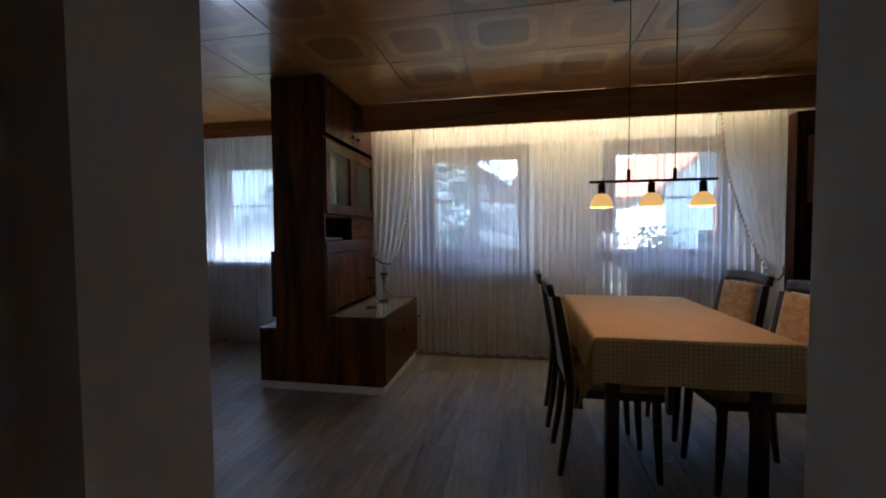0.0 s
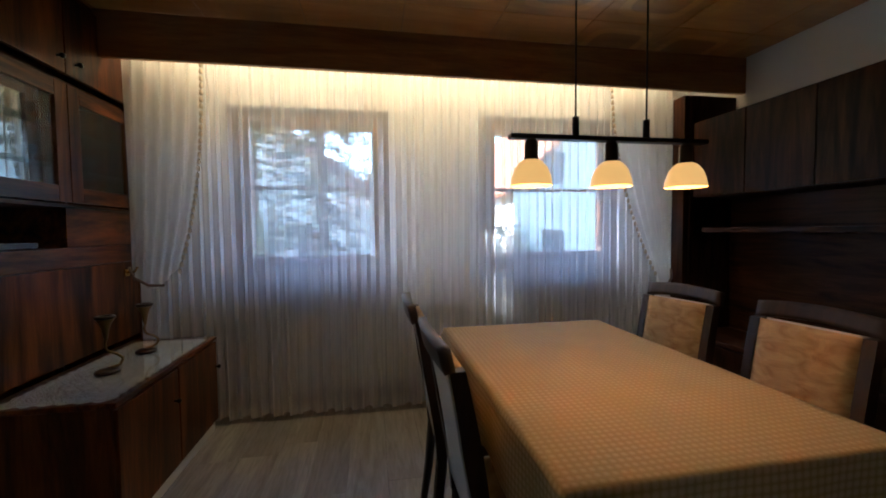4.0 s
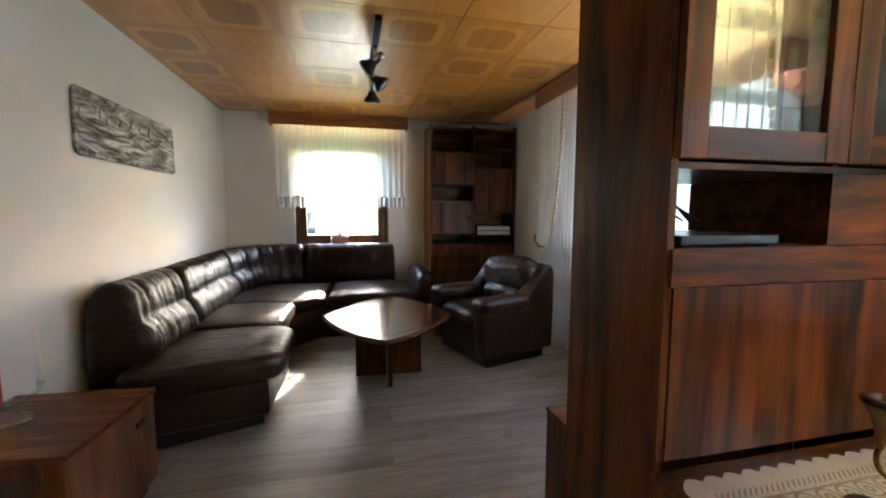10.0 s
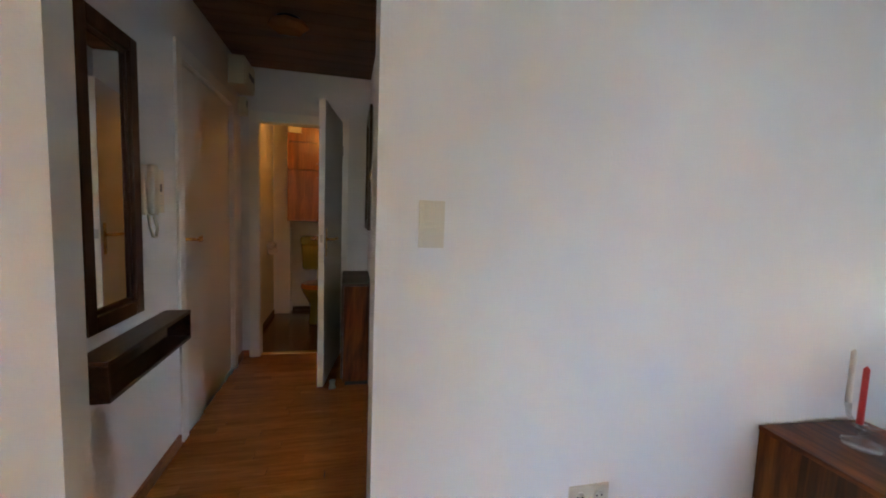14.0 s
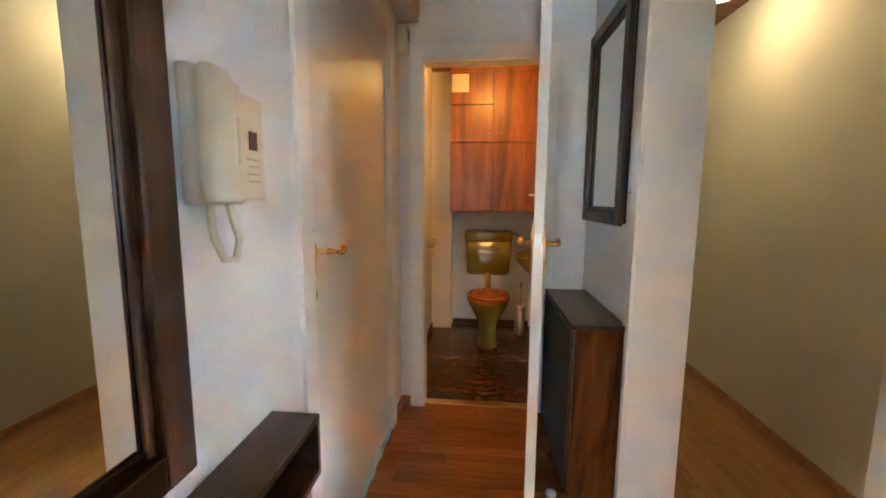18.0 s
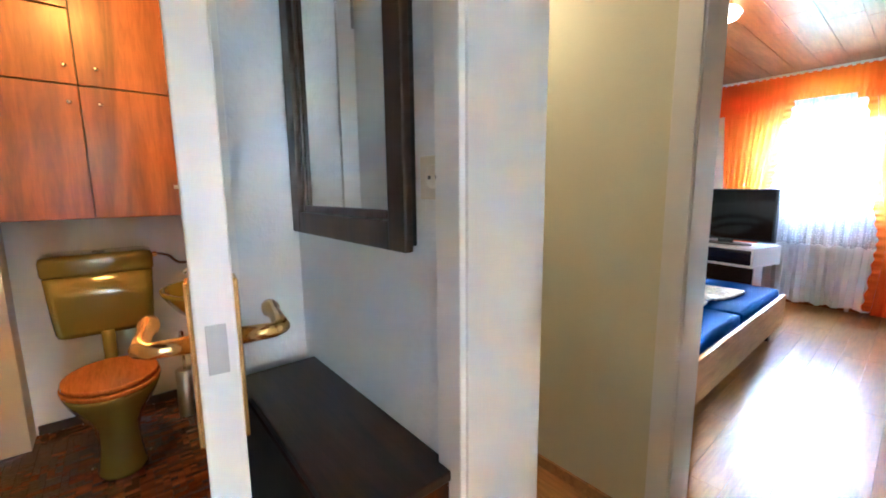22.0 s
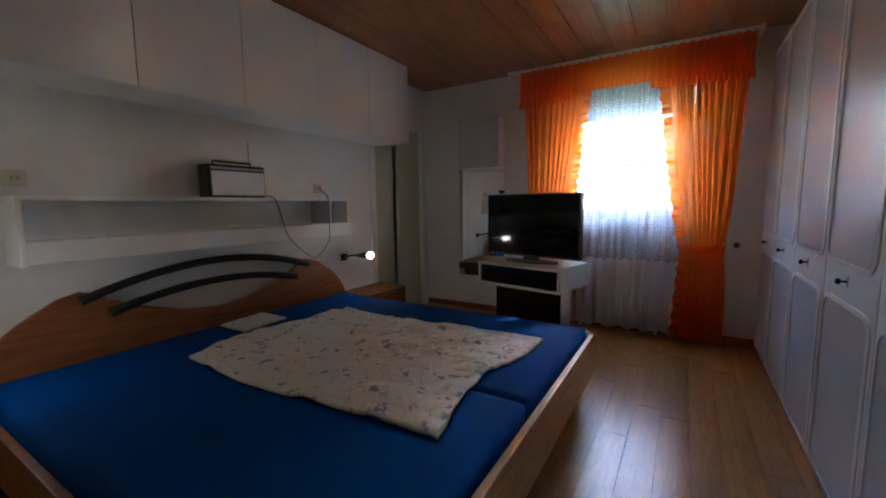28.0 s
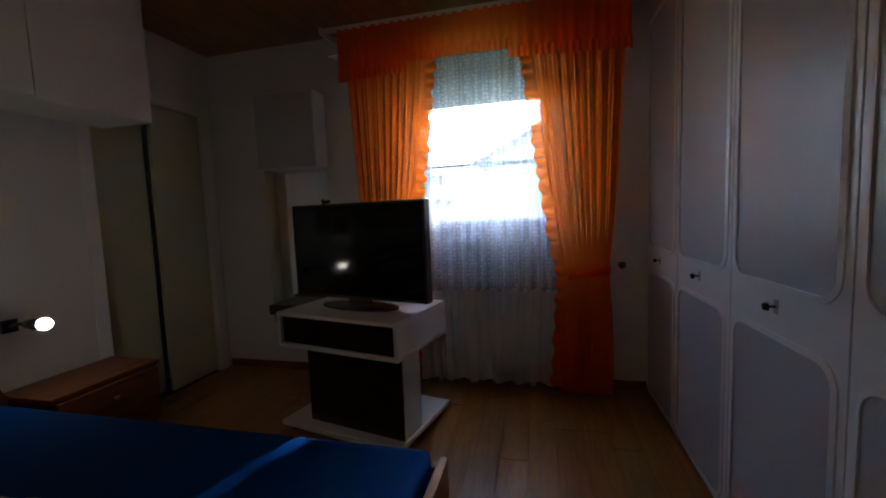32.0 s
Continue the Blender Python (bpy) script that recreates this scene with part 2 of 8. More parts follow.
FRAMEWOOD = wood("dark_brown_carved_frame", (0.014, 0.006, 0.003), (0.105, 0.042, 0.017), "z", 0.4, 1.0, 0.1)
# Black for the bed's padded bars and for the shade in cupboard gaps.
PADDING_GAPSHADE = mat("black_padding_and_gap_shade", (0.010, 0.009, 0.009), 0.65)
WALNUT = wood("walnut_veneer", (0.035, 0.013, 0.007), (0.21, 0.085, 0.035), "z", 0.32, 1.2, 0.2)
DARKWOOD = wood("dark_stained_wood", (0.012, 0.006, 0.004), (0.055, 0.022, 0.012), "z", 0.3, 1.0, 0.3)
DARKWOOD_Y = wood("dark_stained_wood_y", (0.016, 0.0075, 0.0045), (0.080, 0.032, 0.016), "y", 0.35, 1.0, 0.2)
TEAK = wood("reddish_teak_veneer", (0.105, 0.030, 0.005), (0.33, 0.112, 0.018), "z", 0.42, 1.4, 0.1)
BEAMWOOD = wood("orange_pine_board", (0.22, 0.085, 0.025), (0.46, 0.21, 0.065), "x", 0.35, 1.4, 0.2)
BEAMWOOD_Y = wood("orange_pine_board_y", (0.22, 0.085, 0.025), (0.46, 0.21, 0.065), "y", 0.35, 1.4, 0.2)
PINE = wood("knotty_pine", (0.17, 0.055, 0.012), (0.35, 0.128, 0.034), "x", 0.45, 1.6)
PALEPINE = wood("pale_pine", (0.46, 0.235, 0.085), (0.64, 0.37, 0.155), "x", 0.45, 1.6)
GREYOAK = wood("grey_oak_plank", (0.20, 0.175, 0.155), (0.37, 0.335, 0.30), "y", 0.45, 1.3, 0.0, True, 0.13)
BEECH = wood("beech_laminate", (0.34, 0.145, 0.028), (0.47, 0.215, 0.045), "x", 0.31, 1.2, 0.05, True, 0.10)
OAKSTRIP_X = wood("orange_strip_laminate", (0.25, 0.085, 0.016), (0.36, 0.135, 0.030), "x", 0.24, 1.2, 0.1, True, 0.10)
BEECH_Y = wood("beech_strip_laminate", (0.40, 0.19, 0.055), (0.56, 0.30, 0.095), "y", 0.31, 1.2, 0.05, True, 0.10)
HALLCEIL = wood("brown_ceiling_board", (0.10, 0.033, 0.012), (0.22, 0.085, 0.032), "x", 0.4, 1.2, 0, False, 0.1, True)
BEDCEIL = wood("alder_ceiling_board", (0.30, 0.115, 0.035), (0.48, 0.215, 0.075), "x", 0.38, 1.3, 0.15, False, 0.07, True)
LEATHER = mat("dark_brown_leather", (0.048, 0.020, 0.011), 0.36, 0, 0.03)
LEATHER.node_tree.nodes["Principled BSDF"].inputs["Specular IOR Level"].default_value = 0.32
lv = coords(LEATHER, (1, 1, 1))
lvor = node(LEATHER, "ShaderNodeTexVoronoi", Scale=260.0)
link(LEATHER, lv, lvor.inputs["Vector"])
lb1 = node(LEATHER, "ShaderNodeBump", Strength=0.15, Distance=0.001)
link(LEATHER, lvor.outputs["Distance"], lb1.inputs["Height"])
lb2 = node(LEATHER, "ShaderNodeBump", Strength=0.6, Distance=0.016)
link(LEATHER, noise_tex(LEATHER, coords(LEATHER, (1, 1, 1)), 9.0, 3.0, 0.5, 2.0), lb2.inputs["Height"])
link(LEATHER, lb1.outputs["Normal"], lb2.inputs["Normal"])
link(LEATHER, lb2.outputs["Normal"], LEATHER.node_tree.nodes["Principled BSDF"].inputs["Normal"])
base_color(LEATHER, ramp(LEATHER, noise_tex(LEATHER, lv, 5.0), (0.3, (0.018, 0.008, 0.005)), (0.7, (0.036, 0.016, 0.010))))
BRASS = mat("polished_brass", (0.80, 0.55, 0.21), 0.24, 1.0)
BRONZE = mat("dull_dark_brass", (0.26, 0.17, 0.07), 0.38, 1.0)
CHROME = mat("chrome", (0.62, 0.62, 0.63), 0.15, 1.0)
STEEL = mat("brushed_steel", (0.45, 0.44, 0.42), 0.35, 1.0)
SILVER = mat("silver_plastic", (0.74, 0.74, 0.75), 0.32)
BLACK = mat("black_plastic", (0.010, 0.010, 0.011), 0.3)
SCREEN = mat("black_screen", (0.006, 0.006, 0.007), 0.08)
BLACKMETAL = mat("black_metal", (0.015, 0.014, 0.014), 0.35, 0.6)
MIRROR = mat("mirror_silver", (0.88, 0.90, 0.90), 0.01, 1.0)
OLDMIRROR = mat("dim_cabinet_mirror", (0.42, 0.43, 0.43), 0.01, 1.0)
GLASS = pane_mat("window_glass")
DARKGLASS = pane_mat("cabinet_glass", (0.93, 0.94, 0.93))
GLASSTOP = pane_mat("sideboard_glass_plate", (0.96, 0.98, 0.97), 0.06)
GREENGLASS = pane_mat("green_edged_glass", (0.78, 0.93, 0.86))
THINGLASS = pane_mat("thin_drinking_glass", (0.97, 0.98, 0.98), 0.05)
CLEAR = pane_mat("crystal_glass", (0.88, 0.90, 0.90), 0.10)
OLIVE = mat("olive_ceramic", (0.20, 0.17, 0.028), 0.10, 0, 0.6)
SEATWOOD = wood("orange_lacquered_seat", (0.46, 0.165, 0.02), (0.56, 0.215, 0.03), "y", 0.2, 1.2, 0.5)
NET = sheer("white_net_curtain", (0.93, 0.94, 0.96), 0.56, 0.66, streak=0.6)
NETDENSE = sheer("dense_white_net_curtain", (0.94, 0.95, 0.97), 0.20, 0.58, streak=0.4)
NETFINE = sheer("thin_white_net_curtain", (0.94, 0.94, 0.94), 0.33, 0.75)
DRAPE = sheer("cream_side_drape", (0.94, 0.93, 0.90), 0.22, 0.66)
LACE = sheer("white_lace_curtain", (0.94, 0.95, 0.97), 0.60, 0.72, 0.45, 42.0)
ORANGE = sheer("orange_voile", (1.0, 0.18, 0.005), 0.10, 0.96, streak=2.6)
TRIM = cloth("brown_tassel_trim", (0.14, 0.09, 0.065))
TABLECLOTH = mat("gold_woven_tablecloth", (0.62, 0.47, 0.27), 0.8)
tv = node(TABLECLOTH, "ShaderNodeTexVoronoi", Scale=1.0, Randomness=0.0)
link(TABLECLOTH, coords(TABLECLOTH, (56, 56, 56)), tv.inputs["Vector"])
base_color(TABLECLOTH, ramp(TABLECLOTH, tv.outputs["Distance"], (0.25, (0.64, 0.51, 0.28)), (0.58, (0.46, 0.33, 0.13))))
bumped(TABLECLOTH, tv.outputs["Distance"], 0.4, 0.002)
UPHOLSTERY = mat("tan_velour_upholstery", (0.50, 0.36, 0.20), 0.85)
uv1 = noise_tex(UPHOLSTERY, coords(UPHOLSTERY, (10, 10, 26)), 1.0, 4.0, 0.6, 1.0)
base_color(UPHOLSTERY, ramp(UPHOLSTERY, uv1, (0.35, (0.35, 0.20, 0.08)), (0.65, (0.57, 0.39, 0.18))))
BLUE = cloth("royal_blue_jersey_sheet", (0.001, 0.055, 0.27))
BLUE.node_tree.nodes["Principled BSDF"].inputs["Sheen Weight"].default_value = 0.0
BLUE.node_tree.nodes["Principled BSDF"].inputs["Specular IOR Level"].default_value = 0.1
LINEN = cloth("white_linen", (0.74, 0.71, 0.66))
FLORAL = mat("white_floral_cotton", (0.72, 0.68, 0.61), 0.9)
fvec = coords(FLORAL, (1, 1, 1))
fvor = node(FLORAL, "ShaderNodeTexVoronoi", Scale=18.0, Randomness=1.0)
wob = node(FLORAL, "ShaderNodeTexNoise", Scale=22.0, Detail=2.0)
link(FLORAL, fvec, wob.inputs["Vector"])
link(FLORAL, mixed(FLORAL, "LINEAR_LIGHT", 0.06, fvec, wob.outputs["Color"]), fvor.inputs["Vector"])
spot = ramp(FLORAL, fvor.outputs["Distance"], (0.26, (1, 1, 1)), (0.38, (0, 0, 0)))
tone = ramp(FLORAL, fvor.outputs["Color"], (0.35, (0.27, 0.33, 0.52)), (0.5, (0.50, 0.46, 0.45)), (0.65, (0.68, 0.64, 0.58)))
base_color(FLORAL, mixed(FLORAL, "MIX", spot, (0.74, 0.73, 0.70), tone))
bumped(FLORAL, noise_tex(FLORAL, fvec, 7.0, 4.0, 0.6, 1.6), 0.8, 0.03)
STONE = mat("carved_grey_relief", (0.24, 0.24, 0.24), 0.6)
svec = coords(STONE, (3.2, 13, 5))
srel = noise_tex(STONE, svec, 1.0, 7.0, 0.65, 1.4)
base_color(STONE, ramp(STONE, srel, (0.38, (0.05, 0.045, 0.04)), (0.5, (0.22, 0.21, 0.20)), (0.60, (0.50, 0.50, 0.51))))
bumped(STONE, srel, 0.8, 0.015)
TILES = wood("brown_mosaic_tile", (0.045, 0.016, 0.008), (0.15, 0.058, 0.024), "x", 0.25, 0.6, 0.2, False, 0.55, True)
GROUT = mat("dark_grout", (0.03, 0.018, 0.012), 0.8)
GREENDOOR = mat("pale_green_door_varnish", (0.55, 0.55, 0.38), 0.4)
GREYPANEL = mat("pale_grey_panel", (0.50, 0.50, 0.52), 0.32)
WARDFRAME = mat("white_wardrobe_lacquer", (0.80, 0.80, 0.80), 0.28)
SMOKED = mat("smoked_brown_glass", (0.018, 0.012, 0.009), 0.05)
PINK = mat("pink_glazed_pot", (0.74, 0.42, 0.42), 0.3)
LEAF = mat("house_plant_leaf", (0.06, 0.13, 0.03), 0.5)
WAX = mat("white_wax", (0.82, 0.78, 0.70), 0.45)
REDWAX = mat("red_wax", (0.55, 0.04, 0.03), 0.4)
SHADE = glow("opal_shade_lit", (1.0, 0.53, 0.145), 0.085)
BEDSHADE = glow("opal_bowl_lit", (1.0, 0.80, 0.52), 0.07)
PASSAGESHADE = glow("crystal_bowl_lit", (1.0, 0.74, 0.42), 0.0085)
TOILETSHADE = glow("opal_globe_lit", (1.0, 0.66, 0.28), 0.042)
BULBGLOW = glow("lit_bulb", (1.0, 0.90, 0.72), 0.85)
AMBER = mat("amber_lamp_glass", (0.30, 0.14, 0.05), 0.2)
RADIATOR = mat("radiator_enamel", (0.74, 0.73, 0.70), 0.35)

# The living room's ceiling panels: veneer squares with a rounded inlaid frame.
CEILPANEL = mat("maple_ceiling_panel", (0.55, 0.30, 0.11), 0.34, 0, 0.6)
CEILPANEL.node_tree.nodes["Principled BSDF"].inputs["Coat IOR"].default_value = 1.6
CEILPANEL.node_tree.nodes["Principled BSDF"].inputs["Coat Roughness"].default_value = 0.09
PITCH_X, PITCH_Y, EDGE_X, EDGE_Y = 0.528, 0.527, 0.03, 3.105
cg = CEILPANEL.node_tree.nodes.new("ShaderNodeTexCoord")
sep = CEILPANEL.node_tree.nodes.new("ShaderNodeSeparateXYZ")
link(CEILPANEL, cg.outputs["Object"], sep.inputs[0])


def calc(m, op, a, b=None):
    n = m.node_tree.nodes.new("ShaderNodeMath")
    n.operation = op
    for socket, value in zip(n.inputs, (a, b)):
        if isinstance(value, bpy.types.NodeSocket):
            link(m, value, socket)
        elif value is not None:
            socket.default_value = value
    return n.outputs[0]


def cell(axis, edge, pitch):
    """Distance from the panel's middle, 0 to 0.5, along one axis."""
    u = calc(CEILPANEL, "DIVIDE", calc(CEILPANEL, "SUBTRACT", sep.outputs[axis], edge - 40 * pitch), pitch)
    return calc(CEILPANEL, "ABSOLUTE", calc(CEILPANEL, "SUBTRACT", calc(CEILPANEL, "FRACT", u), 0.5))


cu, cv = cell("X", EDGE_X, PITCH_X), cell("Y", EDGE_Y, PITCH_Y)
p4 = calc(CEILPANEL, "ADD", calc(CEILPANEL, "POWER", cu, 5.0), calc(CEILPANEL, "POWER", cv, 5.0))
rr = calc(CEILPANEL, "POWER", p4, 0.2)
inlay = ramp(CEILPANEL, rr, (0.27, (1, 1, 1)), (0.29, (0, 0, 0)))
edge_band = ramp(CEILPANEL, rr, (0.365, (0, 0, 0)), (0.385, (1, 1, 1)))
crnd = CEILPANEL.node_tree.nodes.new("ShaderNodeNewGeometry").outputs["Random Per Island"]
grain = noise_tex(CEILPANEL, coords(CEILPANEL, (2.2, 14, 14)), 1.0, 5.0, 0.6, 0.8)
ccol = ramp(CEILPANEL, grain, (0.3, (0.52, 0.215, 0.043)), (0.7, (0.68, 0.32, 0.08)))
deep = mixed(CEILPANEL, "MULTIPLY", 1.0, ccol, (0.62, 0.55, 0.48))
strength = ramp(CEILPANEL, crnd, (0.45, (0.12,) * 3), (0.60, (1, 1, 1)))
ccol = mixed(CEILPANEL, "MIX", calc(CEILPANEL, "MULTIPLY", inlay, strength), ccol, deep)
ccol = mixed(CEILPANEL, "MIX", calc(CEILPANEL, "MULTIPLY", edge_band, calc(CEILPANEL, "MULTIPLY", strength, 0.55)), ccol, deep)
base_color(CEILPANEL, ccol)


# ---- mesh helpers ----
def box(bm, x0, x1, y0, y1, z0, z1, bevel=0.0):
    """Adds a box to a bmesh, with rounded edges where bevel is given."""
    if x0 > x1: x0, x1 = x1, x0
    if y0 > y1: y0, y1 = y1, y0
    if z0 > z1: z0, z1 = z1, z0
    co = [(x, y, z) for x in (x0, x1) for y in (y0, y1) for z in (z0, z1)]
    v = [bm.verts.new(c) for c in co]
    faces = [bm.faces.new([v[i] for i in q]) for q in ((0, 1, 3, 2), (4, 6, 7, 5), (0, 4, 5, 1), (2, 3, 7, 6), (0, 2, 6, 4), (1, 5, 7, 3))]
    if bevel:
        edges = list({e for f in faces for e in f.edges})
        bmesh.ops.bevel(bm, geom=edges, offset=bevel, segments=2, profile=0.6, affect="EDGES")
    return bm


def boxes(*rows, bevel=0.002):
    bm = bmesh.new()
    for row in rows:
        box(bm, *row, bevel=bevel)
    return bm


def lathe(profile, around=24, cx=0.0, cy=0.0, bm=None):
    """A turned shape from rows of radius and height."""
    bm = bm or bmesh.new()
    rings = []
    for r, z in profile:
        rings.append([bm.verts.new((cx + max(r, 1e-4) * math.cos(2 * math.pi * k / around), cy + max(r, 1e-4) * math.sin(2 * math.pi * k / around), z)) for k in range(around)])
    for a, b in zip(rings, rings[1:]):
        for k in range(around):
            bm.faces.new((a[k], a[(k + 1) % around], b[(k + 1) % around], b[k]))
    bm.faces.new(rings[0][::-1])
    bm.faces.new(rings[-1])
    return bm


def tube(points, radius, around=10, bm=None):
    """A round bar along a line of points; radius may be a list."""
    bm = bm or bmesh.new()
    pts = [Vector(p) for p in points]
    rad = radius if isinstance(radius, (list, tuple)) else [radius] * len(pts)
    rings, side = [], None
    for i, p in enumerate(pts):
        ahead = (pts[min(i + 1, len(pts) - 1)] - pts[max(i - 1, 0)]).normalized()
        if side is None:
            side = ahead.orthogonal().normalized()
        side = (side - ahead * side.dot(ahead)).normalized()
        up = ahead.cross(side)
        rings.append([bm.verts.new(p + rad[i] * (side * math.cos(2 * math.pi * k / around) + up * math.sin(2 * math.pi * k / around))) for k in range(around)])
    for a, b in zip(rings, rings[1:]):
        for k in range(around):
            bm.faces.new((a[k], a[(k + 1) % around], b[(k + 1) % around], b[k]))
    bm.faces.new(rings[0][::-1])
    bm.faces.new(rings[-1])
    return bm


def curved(points, per=6):
    """A smooth line through the given points."""
    p = [Vector(q) for q in points]
    p = [p[0]] + p + [p[-1]]
    out = []
    for i in range(1, len(p) - 2):
        a, b, c, d = p[i - 1:i + 3]
        for k in range(per):
            t = k / per
            out.append(0.5 * (2 * b + (c - a) * t + (2 * a - 5 * b + 4 * c - d) * t * t + (3 * b - a - 3 * c + d) * t * t * t))
    return out + [p[-1]]


def sheet(nu, nv, place, thick=0.0):
    """A grid surface from place(u, v), u and v from 0 to 1; thick gives it a back."""
    bm = bmesh.new()
    g = [[bm.verts.new(place(i / nu, j / nv)) for j in range(nv + 1)] for i in range(nu + 1)]
    faces = [bm.faces.new((g[i][j], g[i + 1][j], g[i + 1][j + 1], g[i][j + 1])) for i in range(nu) for j in range(nv)]
    if thick:
        bm.normal_update()
        bmesh.ops.solidify(bm, geom=faces, thickness=thick)
    return bm


def outline(points, z0, z1, bevel=0.0, segments=3):
    """A slab from a flat outline."""
    bm = bmesh.new()
    f = bm.faces.new([bm.verts.new((x, y, z0)) for x, y in points])
    r = bmesh.ops.extrude_face_region(bm, geom=[f])
    for v in r["geom"]:
        if isinstance(v, bmesh.types.BMVert):
            v.co.z = z1
    bmesh.ops.recalc_face_normals(bm, faces=bm.faces)
    if bevel:
        edges = [e for e in bm.edges if abs(e.verts[0].co.z - e.verts[1].co.z) < 1e-6]
        bmesh.ops.bevel(bm, geom=edges, offset=bevel, segments=segments, profile=0.5, affect="EDGES")
    return bm


def pillow(x0, x1, y0, y1, z0, z1, puff=0.03, n=14, crease=0.006, seed=0.0, seams=0, axis=0):
    """A soft cushion: a rounded block, swollen, with creases and stitched seams."""
    bm = bmesh.new()
    bmesh.ops.create_cube(bm, size=2.0)
    bmesh.ops.subdivide_edges(bm, edges=bm.edges[:], cuts=n, use_grid_fill=True)
    half = Vector(((x1 - x0) / 2, (y1 - y0) / 2, (z1 - z0) / 2))
    mid = Vector(((x1 + x0) / 2, (y1 + y0) / 2, (z1 + z0) / 2))
    rad = min(half) * 0.75
    for v in bm.verts:
        c = v.co.copy()
        p = Vector((c[0] * half[0], c[1] * half[1], c[2] * half[2]))
        core = Vector([max(-h + rad, min(h - rad, q)) for q, h in zip(p, half)])
        d = p - core
        if d.length > 1e-6:
            p = core + d.normalized() * min(d.length, rad)
        bulge = 1 - min(1, max(abs(c[0]), 0) ** 4) if True else 0
        swell = puff * (1 - c[0] ** 2) * (1 - c[1] ** 2) if abs(c[2]) > 0.9 else puff * 0.6 * (1 - c[2] ** 2)
        n3 = noise.noise(Vector((p[0] * 9 + seed, p[1] * 9, p[2] * 9 + seed))) * crease
        groove = 0.0
        if seams:
            s = (c[axis] + 1) / 2 * (seams + 1)
            near = abs(s - round(s))
            if 0.5 < s < seams + 0.5:
                groove = -0.012 * math.exp(-(near / 0.06) ** 2)
        out = p.normalized() if p.length > 0 else Vector((0, 0, 1))
        v.co = mid + p + out * (swell + n3 + groove)
    for f in bm.faces:
        f.smooth = True
    return bm


def folds(x0, x1, z0, z1, depth, count, seed=0.0, flare=0.0, nz=10, per=6, top_flat=0.3, lap=0.0):
    """A hanging curtain with soft uneven folds, in the plane y = 0; lap: how far a fold overhangs itself."""
    nu = count * per

    def place(u, v):
        wob = noise.noise(Vector((u * count * 0.35 + seed, v * 0.35, seed)))
        ph = 2 * math.pi * (u * count + 0.55 * wob)
        amp = depth * (top_flat + (1 - top_flat) * min(1.0, (1 - v) * 1.6)) * (0.75 + 0.5 * noise.noise(Vector((u * count * 0.8, seed + 3, v * 0.3))))
        x = x0 + (x1 - x0) * u + 0.175 * depth * math.sin(2 * ph) + lap * (0.7 + 0.6 * wob) * math.sin(2 * ph + 0.5)
        return (x, amp * math.sin(ph), z0 + (z1 - z0) * v + 0.012 * (1 - v) * math.sin(ph * 0.5 + seed))

    return sheet(nu, nz, place)


def part(name, bm, material, parent=None, label="", smooth=False, m=None):
    """Links a bmesh as one mesh object under a thing or a part."""
    me = bpy.data.meshes.new(name)
    bmesh.ops.recalc_face_normals(bm, faces=bm.faces)
    if smooth:
        for f in bm.faces:
            f.smooth = True
    bm.to_mesh(me)
    bm.free()
    me.materials.append(material)
    ob = new(name, me)
    if m is not None:
        ob.matrix_basis = m
    if parent is not None:
        ob.parent = parent
    if label:
        ob["label"] = label
    return ob


def thing(name, label, category, group="", kind="", m=None):
    ob = new(name)
    ob.empty_display_size = 0.1
    if m is not None:
        ob.matrix_basis = m
    return tagged(ob, label, category, group, kind)


def single(name, bm, material, label, category, group="", kind="", smooth=False, m=None):
    return tagged(part(name, bm, material, None, "", smooth, m), label, category, group, kind)


def wall(name, axis, c0, c1, a0, a1, z0, z1, holes, material, label):
    """A wall slab across an axis from c0 to c1, with openings (a0, a1, z0, z1) cut through."""
    cuts_a = sorted({a0, a1, *(h[0] for h in holes), *(h[1] for h in holes)})
    cuts_z = sorted({z0, z1, *(h[2] for h in holes), *(h[3] for h in holes)})
    cuts_a = [a for a in cuts_a if a0 <= a <= a1]
    cuts_z = [z for z in cuts_z if z0 <= z <= z1]

    def solid(i, j):
        if not (0 <= i < len(cuts_a) - 1 and 0 <= j < len(cuts_z) - 1):
            return False
        a, z = (cuts_a[i] + cuts_a[i + 1]) / 2, (cuts_z[j] + cuts_z[j + 1]) / 2
        return not any(h[0] < a < h[1] and h[2] < z < h[3] for h in holes)

    bm = bmesh.new()

    def face(*pts):
        bm.faces.new([bm.verts.new((c, a, z) if axis == "x" else (a, c, z)) for c, a, z in pts])

    for i in range(len(cuts_a) - 1):
        for j in range(len(cuts_z) - 1):
            if not solid(i, j):
                continue
            a, b, z, w = cuts_a[i], cuts_a[i + 1], cuts_z[j], cuts_z[j + 1]
            face((c0, a, z), (c0, b, z), (c0, b, w), (c0, a, w))
            face((c1, a, z), (c1, b, z), (c1, b, w), (c1, a, w))
            if not solid(i - 1, j): face((c0, a, z), (c1, a, z), (c1, a, w), (c0, a, w))
            if not solid(i + 1, j): face((c0, b, z), (c1, b, z), (c1, b, w), (c0, b, w))
            if not solid(i, j - 1): face((c0, a, z), (c1, a, z), (c1, b, z), (c0, b, z))
            if not solid(i, j + 1): face((c0, a, w), (c1, a, w), (c1, b, w), (c0, b, w))
    bmesh.ops.remove_doubles(bm, verts=bm.verts, dist=1e-5)
    return tagged(part(name, bm, material), label, "wall", "", "structure")

